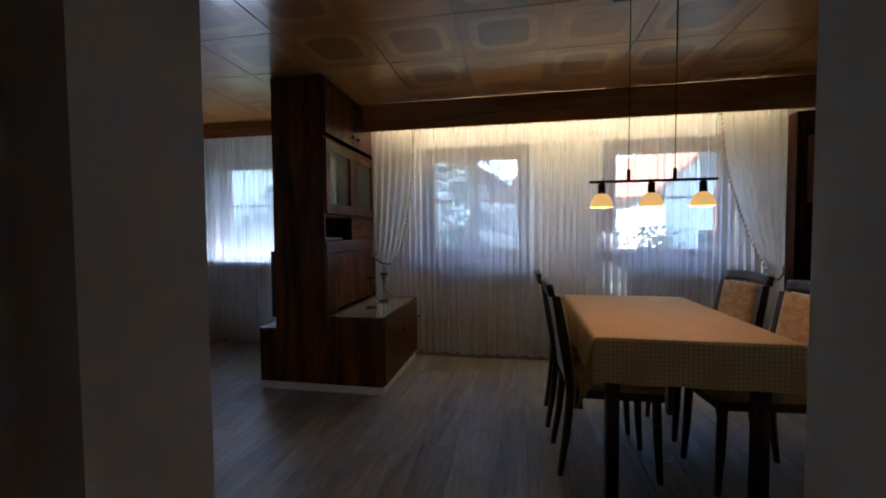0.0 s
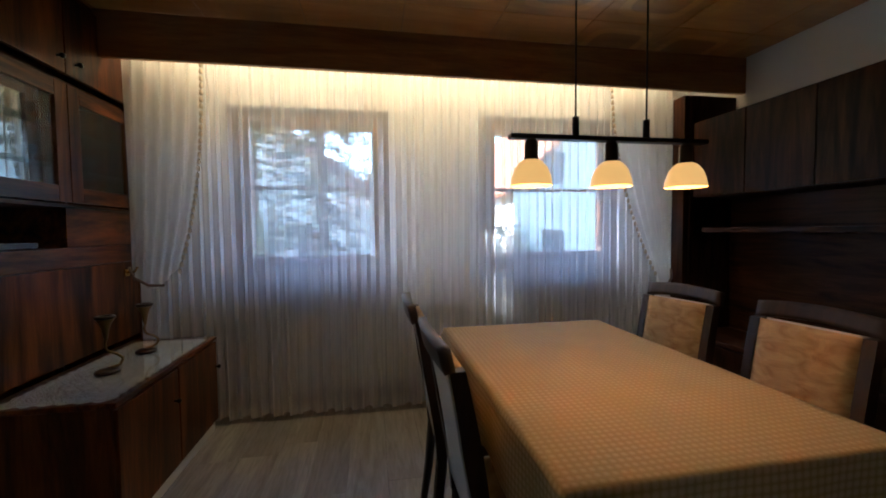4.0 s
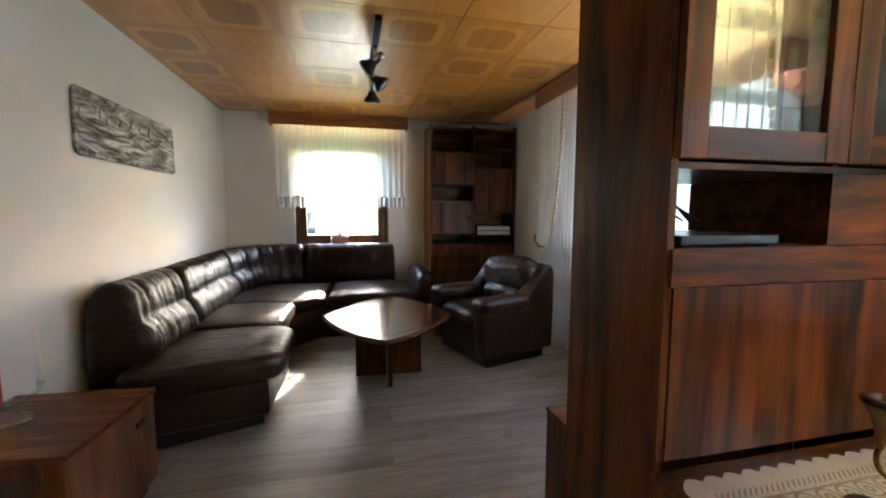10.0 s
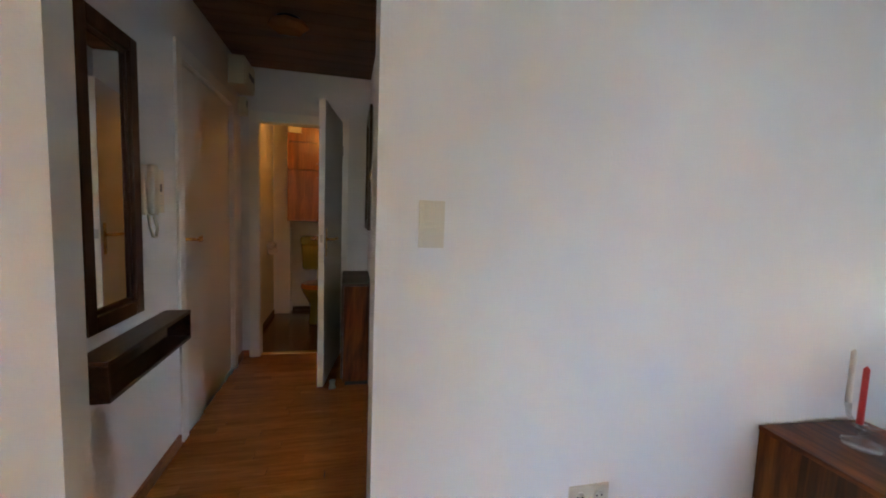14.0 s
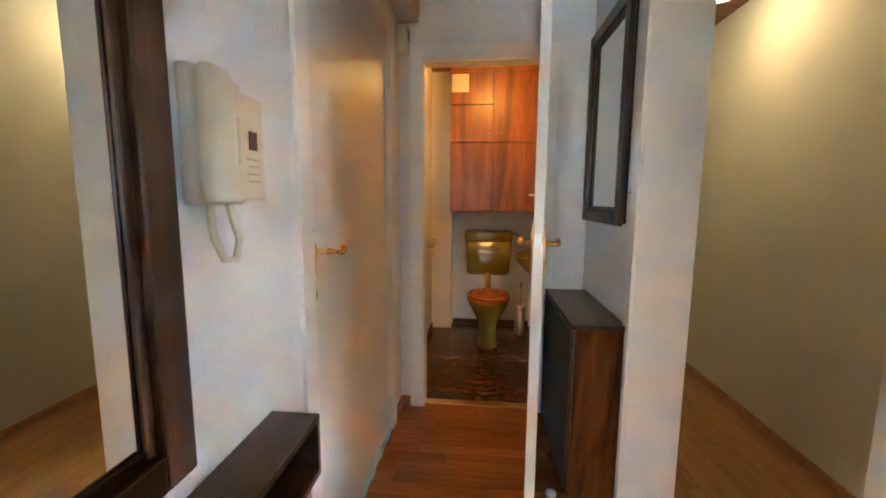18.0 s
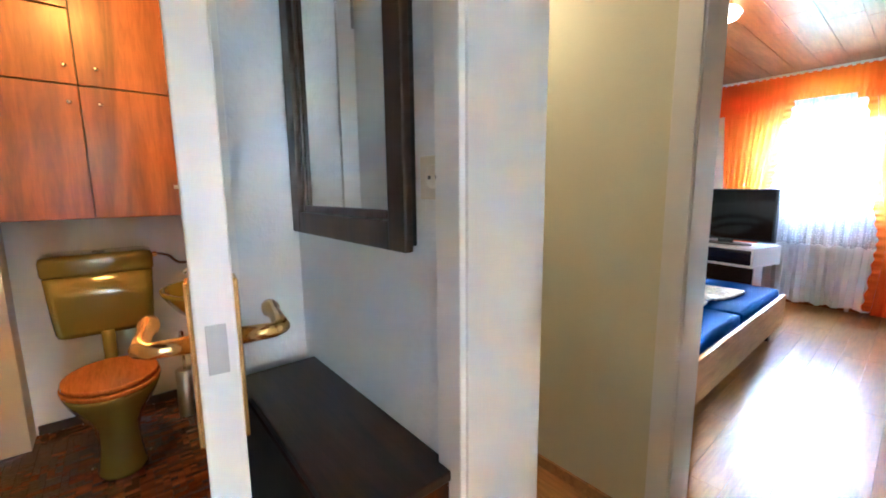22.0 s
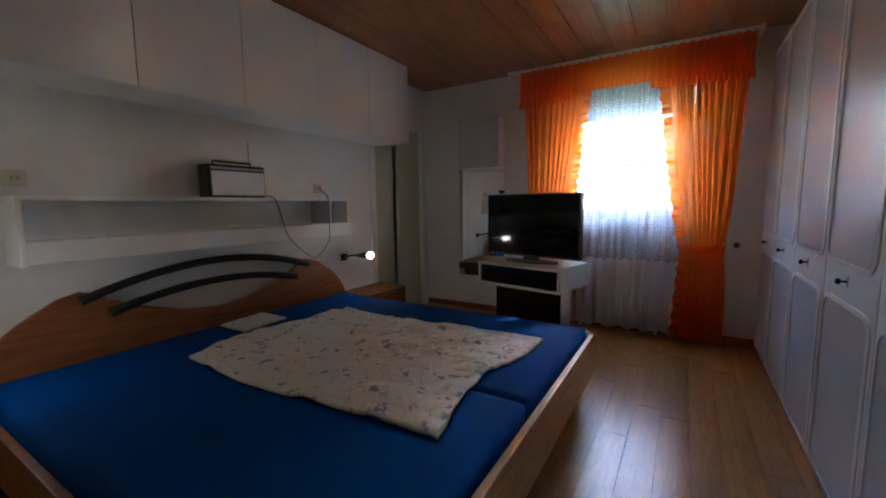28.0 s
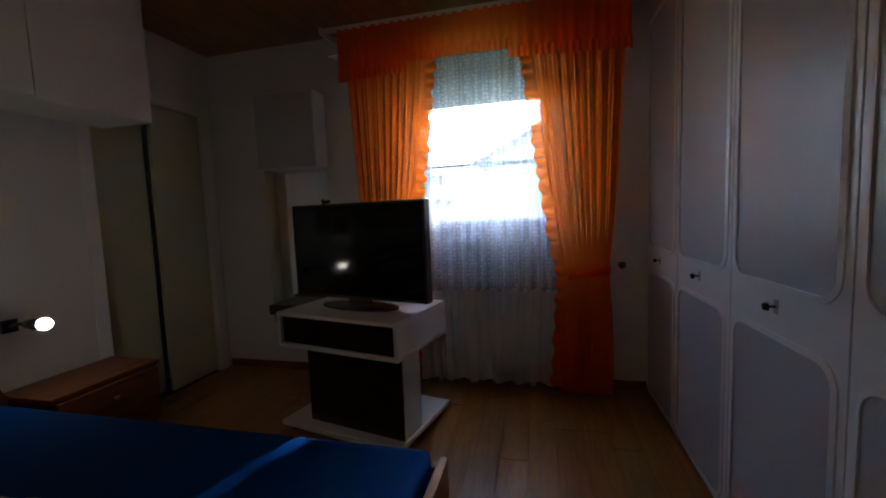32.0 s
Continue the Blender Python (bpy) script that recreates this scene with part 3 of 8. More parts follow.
# ---- walls ----
TOP = 2.37
wall("wall_north", "y", 3.92, 4.22, -6.16, 2.70, -0.3, 2.7, [(-3.55, -2.35, 0.90, 2.06), (-1.12, -0.02, 0.90, 2.06), (0.645, 1.79, 0.90, 2.06)], WHITE, "white wallpapered outer wall with three curtained windows")
wall("wall_west", "x", -6.16, -5.86, -3.72, 3.92, -0.3, 2.7, [(1.25, 2.38, 0.80, 2.08), (-1.88, -0.86, 0.96, 2.12)], WHITE, "white wallpapered outer wall with living room and bedroom windows")
wall("wall_south_living", "y", 0.28, 0.49, -5.86, -0.685, -0.3, 2.7, [], WHITE, "white wallpapered wall beside the open passage to the hall")
wall("wall_south_dining", "y", 0.28, 0.405, 0.17, 2.70, -0.3, 2.7, [], WHITE, "white wallpapered wall beside the open passage to the hall")
wall("wall_over_passage", "y", 0.28, 0.405, -0.685, 0.17, 2.15, 2.7, [], WHITE, "white wall over the open passage to the hall")
wall("wall_east_living", "x", 2.40, 2.70, 0.405, 3.92, -0.3, 2.7, [], WHITE, "white wallpapered wall behind the dark wall unit")
wall("wall_east_hall", "x", 0.235, 0.435, -3.65, 0.28, -0.3, 2.7, [(-1.60, -0.64, -0.3, 2.0)], ROUGHCAST, "white hall wall with flat entrance door")
wall("wall_end_hall", "y", -1.95, -1.85, -0.78, 0.235, -0.3, 2.7, [(-0.55, 0.115, -0.3, 1.96)], ROUGHCAST, "white end wall with the toilet door opening")
wall("wall_west_hall", "x", -0.965, -0.78, -3.65, 0.28, -0.3, 2.7, [(-1.136, -0.20, -0.3, 2.0)], ROUGHCAST, "white brushed plaster wall with open doorway")
wall("wall_west_passage", "x", -1.90, -1.73, -3.42, 0.28, -0.3, 2.7, [(-1.145, -0.397, -0.3, 1.99)], CREAM, "cream wall with the bedroom doorway")
wall("wall_south_passage", "y", -3.10, -3.00, -1.73, -0.965, -0.3, 2.7, [], CREAM, "cream wall closing the passage")
wall("wall_north_passage", "y", -0.20, -0.14, -1.73, -0.965, -0.3, 2.7, [(-1.729, -1.48, -0.3, 2.0)], CREAM, "cream wall beside the built-in closet")
wall("wall_south_bedroom", "y", -3.72, -3.42, -5.86, -1.73, -0.3, 2.7, [(-5.77, -4.97, -0.3, 1.93)], WHITE, "white wallpapered wall behind the bed")
wall("wall_back_toilet", "y", -3.65, -3.46, -0.78, 0.235, -0.3, 2.7, [], WHITE, "white wall behind the toilet")
single("pipe_casing", boxes((0.05, 0.234, -3.459, -3.30, 0.0, 2.33), bevel=0.004), WHITE, "white boxed pipe casing in the toilet's corner", "casing", kind="structure")
wall("wall_side_toilet", "x", -0.78, -0.70, -3.46, -1.951, -0.3, 2.7, [], TEAK, "reddish wood panelled wall beside the washbasin")


# ---- floors ----
def planks(parent, x0, x1, y0, y1, axis, length, width, material, seed, name="plank"):
    """Floor boards laid in staggered rows, each a piece of its own."""
    rnd, made = random.Random(seed), {}
    a0, a1, b0, b1 = (y0, y1, x0, x1) if axis == "y" else (x0, x1, y0, y1)
    b = b0
    while b < b1 - 0.004:
        w = min(width, b1 - b)
        a = a0 - rnd.uniform(0.05, 0.95) * length
        while a < a1 - 0.004:
            s, e = max(a, a0), min(a + length, a1)
            if e - s > 0.012:
                key = (round(e - s, 2), round(w, 3))
                lift = rnd.uniform(0, 0.0005)
                if key not in made:
                    bm = bmesh.new()
                    l, h = key[0] - 0.0008, w - 0.0008
                    if axis == "y":
                        box(bm, 0.0004, h, 0.0004, l, -0.012, 0)
                    else:
                        box(bm, 0.0004, l, 0.0004, h, -0.012, 0)
                    top = [ed for ed in bm.edges if all(v.co.z > -0.001 for v in ed.verts)]
                    bmesh.ops.bevel(bm, geom=top, offset=0.0005, segments=1, affect="EDGES")
                    ob = part(name, bm, material, parent)
                    made[key] = ob.data
                else:
                    ob = new(name, made[key])
                    ob.parent = parent
                ob.location = (b, s, lift) if axis == "y" else (s, b, lift)
            a += length
        b += width


def floor_base(name, x0, x1, y0, y1, label, material):
    return single(name, boxes((x0, x1, y0, y1, -0.3, -0.0125), bevel=0), material, label, "floor", kind="structure")


FLOOR_LIVING = floor_base("floor_living", -5.86, 2.40, 0.385, 3.92, "grey oak plank floor of the living and dining room", GROUT)
FLOOR_HALL = floor_base("floor_hall", -0.965, 0.235, -1.90, 0.384, "orange strip laminate floor of the hall", GROUT)
FLOOR_PASSAGE = floor_base("floor_passage", -1.80, -0.966, -3.0, -0.14, "honey strip laminate floor of the passage", GROUT)
FLOOR_BED = floor_base("floor_bedroom", -5.86, -1.801, -3.72, 0.28, "honey beech laminate floor of the bedroom", GROUT)
FLOOR_WC = floor_base("floor_toilet", -0.78, 0.235, -3.46, -1.901, "brown ceramic mosaic floor of the toilet", GROUT)
wall("wall_closet", "x", -2.0, -1.91, 0.10, 0.28, -0.3, 0.05, [], WHITE, "white wall footing behind the door")


# ---- ceilings ----
def ceiling(name, x0, x1, y0, y1, z, cuts_x, cuts_y, material, label, gap=0.003, stagger=None):
    """Panels with recessed joints, in one mesh."""
    bm = bmesh.new()
    rows = list(zip(cuts_y, cuts_y[1:]))
    for j, (ya, yb) in enumerate(rows):
        xs = cuts_x if stagger is None else sorted({x0, x1, *[c for c in stagger(j) if x0 < c < x1]})
        for xa, xb in zip(xs, xs[1:]):
            box(bm, xa + gap, xb - gap, ya + gap, yb - gap, z, z + 0.012)
    box(bm, x0, x1, y0, y1, z + 0.008, z + 0.12)
    return tagged(part(name, bm, material), label, "ceiling", "", "structure")


def steps(first, pitch, lo, hi):
    at = first - pitch * math.ceil((first - lo) / pitch)
    out = [lo]
    while at < hi - 0.02:
        if at > lo + 0.02:
            out.append(at)
        at += pitch
    return out + [hi]


ceiling("ceiling_living", -5.86, 2.40, 0.49, 3.92, TOP, steps(EDGE_X, PITCH_X, -5.86, 2.40), steps(EDGE_Y, PITCH_Y, 0.49, 3.92), CEILPANEL, "glossy maple veneer ceiling panels with inlaid frames")
ceiling("ceiling_hall", -0.78, 0.235, -1.85, 0.28, 2.36, [-0.78, 0.235], steps(0.28, 0.15, -1.85, 0.28), HALLCEIL, "reddish brown wood ceiling boards of the hall")
ceiling("ceiling_toilet", -0.70, 0.235, -3.46, -1.95, 2.33, [-0.70, 0.235], steps(-1.95, 0.12, -3.46, -1.95), BEDCEIL, "varnished wood ceiling boards of the toilet")
ceiling("ceiling_passage", -1.73, -0.965, -3.0, -0.20, 2.36, [-1.73, -0.965], steps(-0.2, 0.15, -3.0, -0.20), HALLCEIL, "brown wood ceiling boards of the passage")
_r = random.Random(4)
_off = [_r.uniform(0, 1.2) for _ in range(40)]
ceiling("ceiling_bedroom", -5.86, -1.90, -3.42, 0.28, TOP, [], steps(-1.84, 0.195, -3.42, 0.28), BEDCEIL, "varnished alder ceiling boards of the bedroom", 0.0025, lambda j: [-5.86 + _off[j] + 1.2 * k for k in range(5)])
# Unseen slab added over the rooms so no daylight leaks in.
single("roof_slab", boxes((-6.3, 2.9, -3.9, 4.4, 2.75, 2.95), bevel=0), WHITE, "unseen slab added above the ceilings to keep daylight out", "slab", kind="structure")
single("opening_lintel_living", boxes((-0.684, 0.129, 0.281, 0.489, 2.36, 2.44), bevel=0), WHITE, "white lintel over the open passage", "lintel", kind="structure")


# ---- skirting ----
def skirt(name, x0, x1, y0, y1, h, material, label):
    single(name, boxes((x0, x1, y0, y1, 0.001, h), bevel=0.003), material, label, "baseboard", kind="structure")


skirt("baseboard_living_south", -5.86, -0.70, 0.49, 0.503, 0.06, PAINT, "white painted skirting board")
skirt("baseboard_living_south_east", 0.18, 2.40, 0.405, 0.418, 0.06, PAINT, "white painted skirting board")
skirt("baseboard_living_north", -5.86, 2.40, 3.906, 3.92, 0.06, PALEPINE, "pale wooden skirting board")
skirt("baseboard_living_west", -5.86, -5.846, 0.51, 3.90, 0.06, PAINT, "white painted skirting board")
skirt("baseboard_hall_east", 0.221, 0.235, -0.55, 0.27, 0.06, PINE, "brown wooden skirting board")
skirt("baseboard_hall_end", 0.18, 0.2345, -1.85, -1.836, 0.06, PINE, "brown wooden skirting board")
skirt("baseboard_hall_corner", 0.221, 0.2345, -1.83, -1.69, 0.06, PINE, "brown wooden skirting board")
skirt("baseboard_passage", -1.73, -1.716, -3.0, -1.21, 0.05, PALEPINE, "honey wooden skirting board")
skirt("baseboard_passage_south", -1.71, -0.97, -3.0, -2.986, 0.05, PALEPINE, "honey wooden skirting board")
skirt("baseboard_bedroom_west", -5.86, -5.846, -3.40, 0.27, 0.06, PINE, "brown wooden skirting board")
skirt("baseboard_bedroom_south", -4.88, -1.91, -3.42, -3.406, 0.06, PINE, "brown wooden skirting board")
skirt("baseboard_toilet_east", 0.222, 0.2345, -3.29, -1.96, 0.05, GROUT, "dark tile skirting")
skirt("baseboard_toilet_back", -0.69, 0.04, -3.459, -3.447, 0.05, GROUT, "dark tile skirting")
skirt("threshold_toilet", -0.55, 0.115, -1.93, -1.87, 0.006, BRASS, "thin brass threshold strip")


# ---- windows ----
def window(name, axis, c, a0, a1, z0, z1, sashes, material, label, inward, transom=None):
    """A window in an opening: frame, sashes with panes and handles. inward: the way into the room along the axis."""
    ob = tagged(new(name), label, "window", "", "structure")

    def b(a, e, z, w, d0, d1):
        lo, hi = sorted((c + d0 * inward, c + d1 * inward))
        return (lo, hi, a, e, z, w) if axis == "x" else (a, e, lo, hi, z, w)

    f = 0.055
    part("window_frame", boxes(b(a0, a0 + f, z0, z1, -0.035, 0.035), b(a1 - f, a1, z0, z1, -0.035, 0.035), b(a0 + f, a1 - f, z0, z0 + f, -0.035, 0.035), b(a0 + f, a1 - f, z1 - f, z1, -0.035, 0.035), bevel=0.004), material, ob)
    span = (a1 - a0 - 2 * f) / sashes
    for k in range(sashes):
        s0, s1, t = a0 + f + span * k + 0.003, a0 + f + span * (k + 1) - 0.003, 0.07
        sash = part("sash", boxes(b(s0, s0 + t, z0 + f, z1 - f, -0.02, 0.05), b(s1 - t, s1, z0 + f, z1 - f, -0.02, 0.05), b(s0 + t, s1 - t, z0 + f, z0 + f + t, -0.02, 0.05), b(s0 + t, s1 - t, z1 - f - t, z1 - f, -0.02, 0.05), bevel=0.004), material, ob)
        if transom:
            part("glazing_bar", boxes(b(s0 + t, s1 - t, transom - 0.012, transom + 0.012, -0.012, 0.03), bevel=0.002), material, sash)
        pane = part("pane", boxes(b(s0 + t - 0.005, s1 - t + 0.005, z0 + f + t - 0.005, z1 - f - t + 0.005, 0.008, 0.014), bevel=0), GLASS, sash)
        pane.visible_shadow = False
        hz = (z0 + z1) / 2
        part("window_handle", boxes(b(s1 - 0.045, s1 - 0.025, hz - 0.035, hz + 0.035, 0.05, 0.058), b(s1 - 0.042, s1 - 0.028, hz - 0.10, hz + 0.008, 0.075, 0.088), b(s1 - 0.042, s1 - 0.028, hz - 0.008, hz + 0.008, 0.058, 0.075), bevel=0.002), STEEL, sash)
    return ob


def shutter(name, axis, c, a0, a1, z0, z1, label):
    """A partly lowered roller shutter outside a window: slats and an end rail."""
    ob = tagged(new(name), label, "roller shutter", "", "structure")
    slat, z = None, z0 + 0.03
    row = (c, c + 0.012, a0, a1, z0, z0 + 0.028) if axis == "x" else (a0, a1, c, c + 0.012, z0, z0 + 0.028)
    part("end_rail", boxes(row, bevel=0.003), SHUTTERGREY, ob)
    while z < z1:
        if slat is None:
            row = (c, c + 0.010, a0, a1, z, z + 0.037) if axis == "x" else (a0, a1, c, c + 0.010, z, z + 0.037)
            first_z = z
            slat = part("slat", boxes(row, bevel=0.004), SHUTTERGREY, ob)
        else:
            o = new("slat", slat.data)
            o.parent = ob
            o.location = (0, 0, z - first_z)
        z += 0.038
    return ob


SHUTTERGREY = mat("pale_grey_shutter_slat", (0.58, 0.58, 0.56), 0.5)
WINWOOD = wood("brown_window_wood", (0.10, 0.045, 0.022), (0.24, 0.115, 0.055), "z", 0.35, 1.0, 0.2)
WINWHITE = mat("white_window_profile", (0.72, 0.72, 0.72), 0.35)
window("window_dining_left", "y", 4.02, -1.115, -0.025, 0.905, 2.055, 1, WINWOOD, "brown framed window behind net curtain", -1, 1.515)
window("window_dining_right", "y", 4.02, 0.65, 1.785, 0.905, 2.055, 1, WINWOOD, "brown framed window behind net curtain", -1, 1.515)
window("window_living_north", "y", 4.02, -3.545, -2.355, 0.905, 2.055, 1, WINWOOD, "brown framed window behind net curtain", -1, 1.515)
window("window_living_west", "x", -5.97, 1.255, 2.375, 0.805, 2.075, 1, WINWOOD, "brown framed window under a short net curtain", 1)
window("window_bedroom", "x", -5.98, -1.875, -0.865, 0.965, 2.115, 1, WINWHITE, "white framed window behind lace and orange curtains", 1, 1.46)
shutter("roller_shutter_bedroom", "x", -6.08, -1.875, -0.865, 1.88, 2.115, "pale grey roller shutter, mostly raised, outside the window")
SILL = mat("grey_marble_sill", (0.30, 0.28, 0.27), 0.25)
for nm, row, m_ in (("window_sill_dining_left", (-1.16, 0.03, 3.76, 4.0, 0.865, 0.897), SILL), ("window_sill_dining_right", (0.60, 1.84, 3.76, 4.0, 0.865, 0.897), SILL), ("window_sill_living_north", (-3.60, -2.30, 3.76, 4.0, 0.865, 0.897), SILL), ("window_sill_living_west", (-5.94, -5.80, 1.16, 2.43, 0.762, 0.794), PAINT), ("window_sill_bedroom", (-5.96, -5.862, -1.87, -0.87, 0.92, 0.952), PAINT)):
    single(nm, boxes(row, bevel=0.006), m_, "smooth window sill board under the window", "window sill", kind="structure")


# ---- door frames and doors ----
def door_frame(name, axis, c0, c1, a0, a1, z1, material, label, trim=0.07, sides=(1, 1)):
    """Lining and architraves of a doorway in a wall from c0 to c1."""
    ob = tagged(new(name), label, "door frame", "", "structure")

    def b(lo, hi, a, e, z, w):
        return (lo, hi, a, e, z, w) if axis == "x" else (a, e, lo, hi, z, w)

    t = 0.018
    part("lining", boxes(b(c0 - 0.002, c1 + 0.002, a0, a0 + t, 0, z1), b(c0 - 0.002, c1 + 0.002, a1 - t, a1, 0, z1), b(c0 - 0.002, c1 + 0.002, a0 + t, a1 - t, z1 - t, z1), bevel=0.002), material, ob)
    for on, lo, hi in ((sides[0], c0 - 0.014, c0 - 0.0005), (sides[1], c1 + 0.0005, c1 + 0.014)):
        if on:
            part("architrave", boxes(b(lo, hi, a0 - trim + 0.012, a0 + 0.012, 0, z1 + trim - 0.012), b(lo, hi, a1 - 0.012, a1 + trim - 0.012, 0, z1 + trim - 0.012), b(lo, hi, a0 + 0.012, a1 - 0.012, z1 - 0.012, z1 + trim - 0.012), bevel=0.003), material, ob)
    return ob


door_frame("door_frame_toilet", "y", -1.95, -1.85, -0.55, 0.115, 1.96, PAINT, "white painted frame of the toilet door")
door_frame("door_frame_passage", "x", -0.965, -0.78, -1.136, -0.20, 2.0, PAINT, "white painted frame of the open doorway", 0.06)
door_frame("door_frame_bedroom", "x", -1.90, -1.73, -1.145, -0.397, 1.99, PAINT, "white painted frame of the bedroom door")
door_frame("door_frame_entrance", "x", 0.235, 0.435, -1.60, -0.64, 2.0, PAINT, "white painted frame of the entrance door", 0.075, (1, 0))
door_frame("door_frame_bedroom_side", "y", -3.72, -3.42, -5.77, -4.97, 1.93, PAINT, "white painted frame of a further bedroom door", 0.07, (0, 1))


def lever(parent, x, y, z, side, reach, material, long_plate=0.22, name="door_handle", axis="x"):
    """A lever handle on its long plate. side: the way it stands out; reach: the way the lever points."""
    h = thing_part(name, parent)

    def at(out, along, up):
        return (x + side * out, y + along, z + up) if axis == "x" else (x + along, y + side * out, z + up)

    def slab(o0, o1, l0, l1, u0, u1):
        p, q = at(o0, l0, u0), at(o1, l1, u1)
        return (min(p[0], q[0]), max(p[0], q[0]), min(p[1], q[1]), max(p[1], q[1]), p[2], q[2])

    part("plate", boxes(slab(0.0, 0.007, -0.018, 0.018, -long_plate * 0.62, long_plate * 0.38), bevel=0.003), material, h)
    pts = [at(0.005, 0, 0), at(0.045, 0, 0), at(0.055, reach * 0.012, 0), at(0.056, reach * 0.05, 0), at(0.056, reach * 0.088, 0), at(0.055, reach * 0.102, 0), at(0.055, reach * 0.118, 0)]
    part("lever", tube(pts, [0.011, 0.0095, 0.011, 0.0095, 0.0095, 0.013, 0.012], 12), material, h, smooth=True)
    part("keyhole", boxes(slab(0.0072, 0.009, -0.004, 0.004, -long_plate * 0.42, -long_plate * 0.34), bevel=0.001), BLACK, h)
    return h


def thing_part(name, parent):
    ob = new(name)
    ob.parent = parent
    ob.empty_display_size = 0.02
    return ob


# toilet door, open into the hall
door = thing("door_toilet", "white flush door standing open into the hall", "door", "", "structure", pose(-0.535, -1.835, 0, 0, 0, 81.5))
part("door_leaf", boxes((0.0, 0.70, -0.02, 0.02, 0.008, 1.985), bevel=0.003), DOORPAINT, door)
part("lock_plate", boxes((0.7005, 0.702, -0.010, 0.010, 1.03, 1.085), bevel=0.0005), STEEL, door)
lever(door, 0.645, 0.02, 1.05, 1, -1, BRASS, 0.20, axis="y")
lever(door, 0.645, -0.02, 1.05, -1, -1, BRASS, 0.20, axis="y")
for hz in (0.25, 1.75):
    part("hinge", lathe([(0.008, hz - 0.04), (0.008, hz + 0.04)], 10, -0.006, 0.018), STEEL, door, smooth=True)

# bedroom door, open into the bedroom
door = thing("door_bedroom", "white flush door standing open against the wardrobes", "door", "", "structure", pose(-1.918, -0.387, 0, 0, 0, 198.5))
part("door_leaf", boxes((0.0, 0.715, -0.02, 0.02, 0.008, 1.975), bevel=0.003), DOORPAINT, door)
lever(door, 0.668, 0.02, 1.03, 1, -1, BRASS, 0.19, axis="y")
lever(door, 0.668, -0.02, 1.03, -1, -1, BRASS, 0.19, axis="y")
part("hinge", lathe([(0.008, 0.21), (0.008, 0.29)], 10, -0.006, -0.018), STEEL, door, smooth=True)
part("hinge", lathe([(0.008, 1.71), (0.008, 1.79)], 10, -0.006, -0.018), STEEL, door, smooth=True)

# entrance door, shut
single("threshold_entrance", boxes((0.30, 0.44, -1.60, -0.64, -0.3, 0.012), bevel=0.002), PAINT, "plain threshold under the shut entrance door", "threshold", kind="structure")
door = thing("door_entrance", "white flush entrance door, shut, with ornate brass handle", "door", "", "structure", pose(0, 0, 0))
part("door_leaf", boxes((0.252, 0.295, -1.58, -0.66, 0.006, 1.98), bevel=0.003), DOORPAINT, door)
h = thing_part("ornate_handle", door)
part("plate", lathe([(0.002, -0.188), (0.008, -0.183), (0.011, -0.172), (0.007, -0.162), (0.006, -0.152), (0.013, -0.134), (0.014, -0.122), (0.008, -0.100), (0.007, -0.080), (0.011, -0.058), (0.009, -0.040), (0.013, -0.020), (0.016, 0.0), (0.014, 0.018), (0.008, 0.034), (0.008, 0.042), (0.013, 0.054), (0.010, 0.066), (0.005, 0.072), (0.007, 0.078), (0.002, 0.084)], 16), BRASS, h, "ornate cast brass plate", True, pose(0.248, -0.70, 1.07) @ Matrix.Diagonal((0.5, 1, 1, 1)))
part("lever", tube(curved([(0.245, -0.70, 1.07), (0.210, -0.70, 1.07), (0.196, -0.712, 1.069), (0.193, -0.74, 1.064), (0.193, -0.768, 1.062), (0.194, -0.79, 1.070), (0.195, -0.815, 1.084)], 4), [0.012, 0.0105, 0.009, 0.0085, 0.009, 0.0095, 0.0095, 0.009, 0.0085, 0.0075, 0.007, 0.007, 0.0075, 0.0085, 0.0095, 0.011, 0.013, 0.0145, 0.015, 0.0145, 0.0125, 0.0105, 0.008, 0.0055, 0.003], 12), BRASS, h, "scrolled brass lever", True)

# further door of the bedroom: two pale leaves, one set back
door = thing("door_bedroom_side", "pale green two-leaf door in white frame", "door", "", "structure", pose(0, 0, 0))
part("door_leaf", boxes((-5.36, -4.99, -3.53, -3.50, 0.006, 1.91), bevel=0.003), GREENDOOR, door)
part("door_leaf", boxes((-5.75, -5.37, -3.47, -3.44, 0.006, 1.91), bevel=0.003), GREENDOOR, door)

# built-in closet beside the bedroom door
closet = thing("closet", "dark brown built-in closet with two stacked doors", "closet", "", "", pose(0, 0, 0))
part("carcass", boxes((-1.725, -1.482, -0.135, -0.12, 0.0, 1.99), bevel=0.002), DARKROSE, closet)
part("upper_door", boxes((-1.722, -1.485, -0.195, -0.165, 1.43, 1.985), bevel=0.003), DARKROSE, closet)
part("lower_door", boxes((-1.722, -1.485, -0.195, -0.165, 0.06, 1.42), bevel=0.003), DARKROSE, closet)
part("filler", boxes((-1.722, -1.485, -0.165, -0.137, 0.0, 1.985), bevel=0.0), DARKROSE, closet)
part("knob", lathe([(0.006, 0), (0.005, 0.012), (0.011, 0.02), (0.006, 0.028)], 12), STEEL, closet, "", True, pose(-1.52, -0.196, 1.10, 90))

# ---- dining area ----
single("beam", boxes((-1.56, 2.395, 3.39, 3.42, 2.125, 2.366), bevel=0.004), BEAMWOOD, "reddish brown wooden curtain beam under the ceiling", "beam", kind="structure")
single("curtain_rail_dining", boxes((-1.50, 2.0, 3.56, 3.59, 2.345, 2.366), (-1.50, 2.0, 3.64, 3.67, 2.345, 2.366), bevel=0.003), PAINT, "white curtain rail behind the beam", "curtain rail", kind="structure")

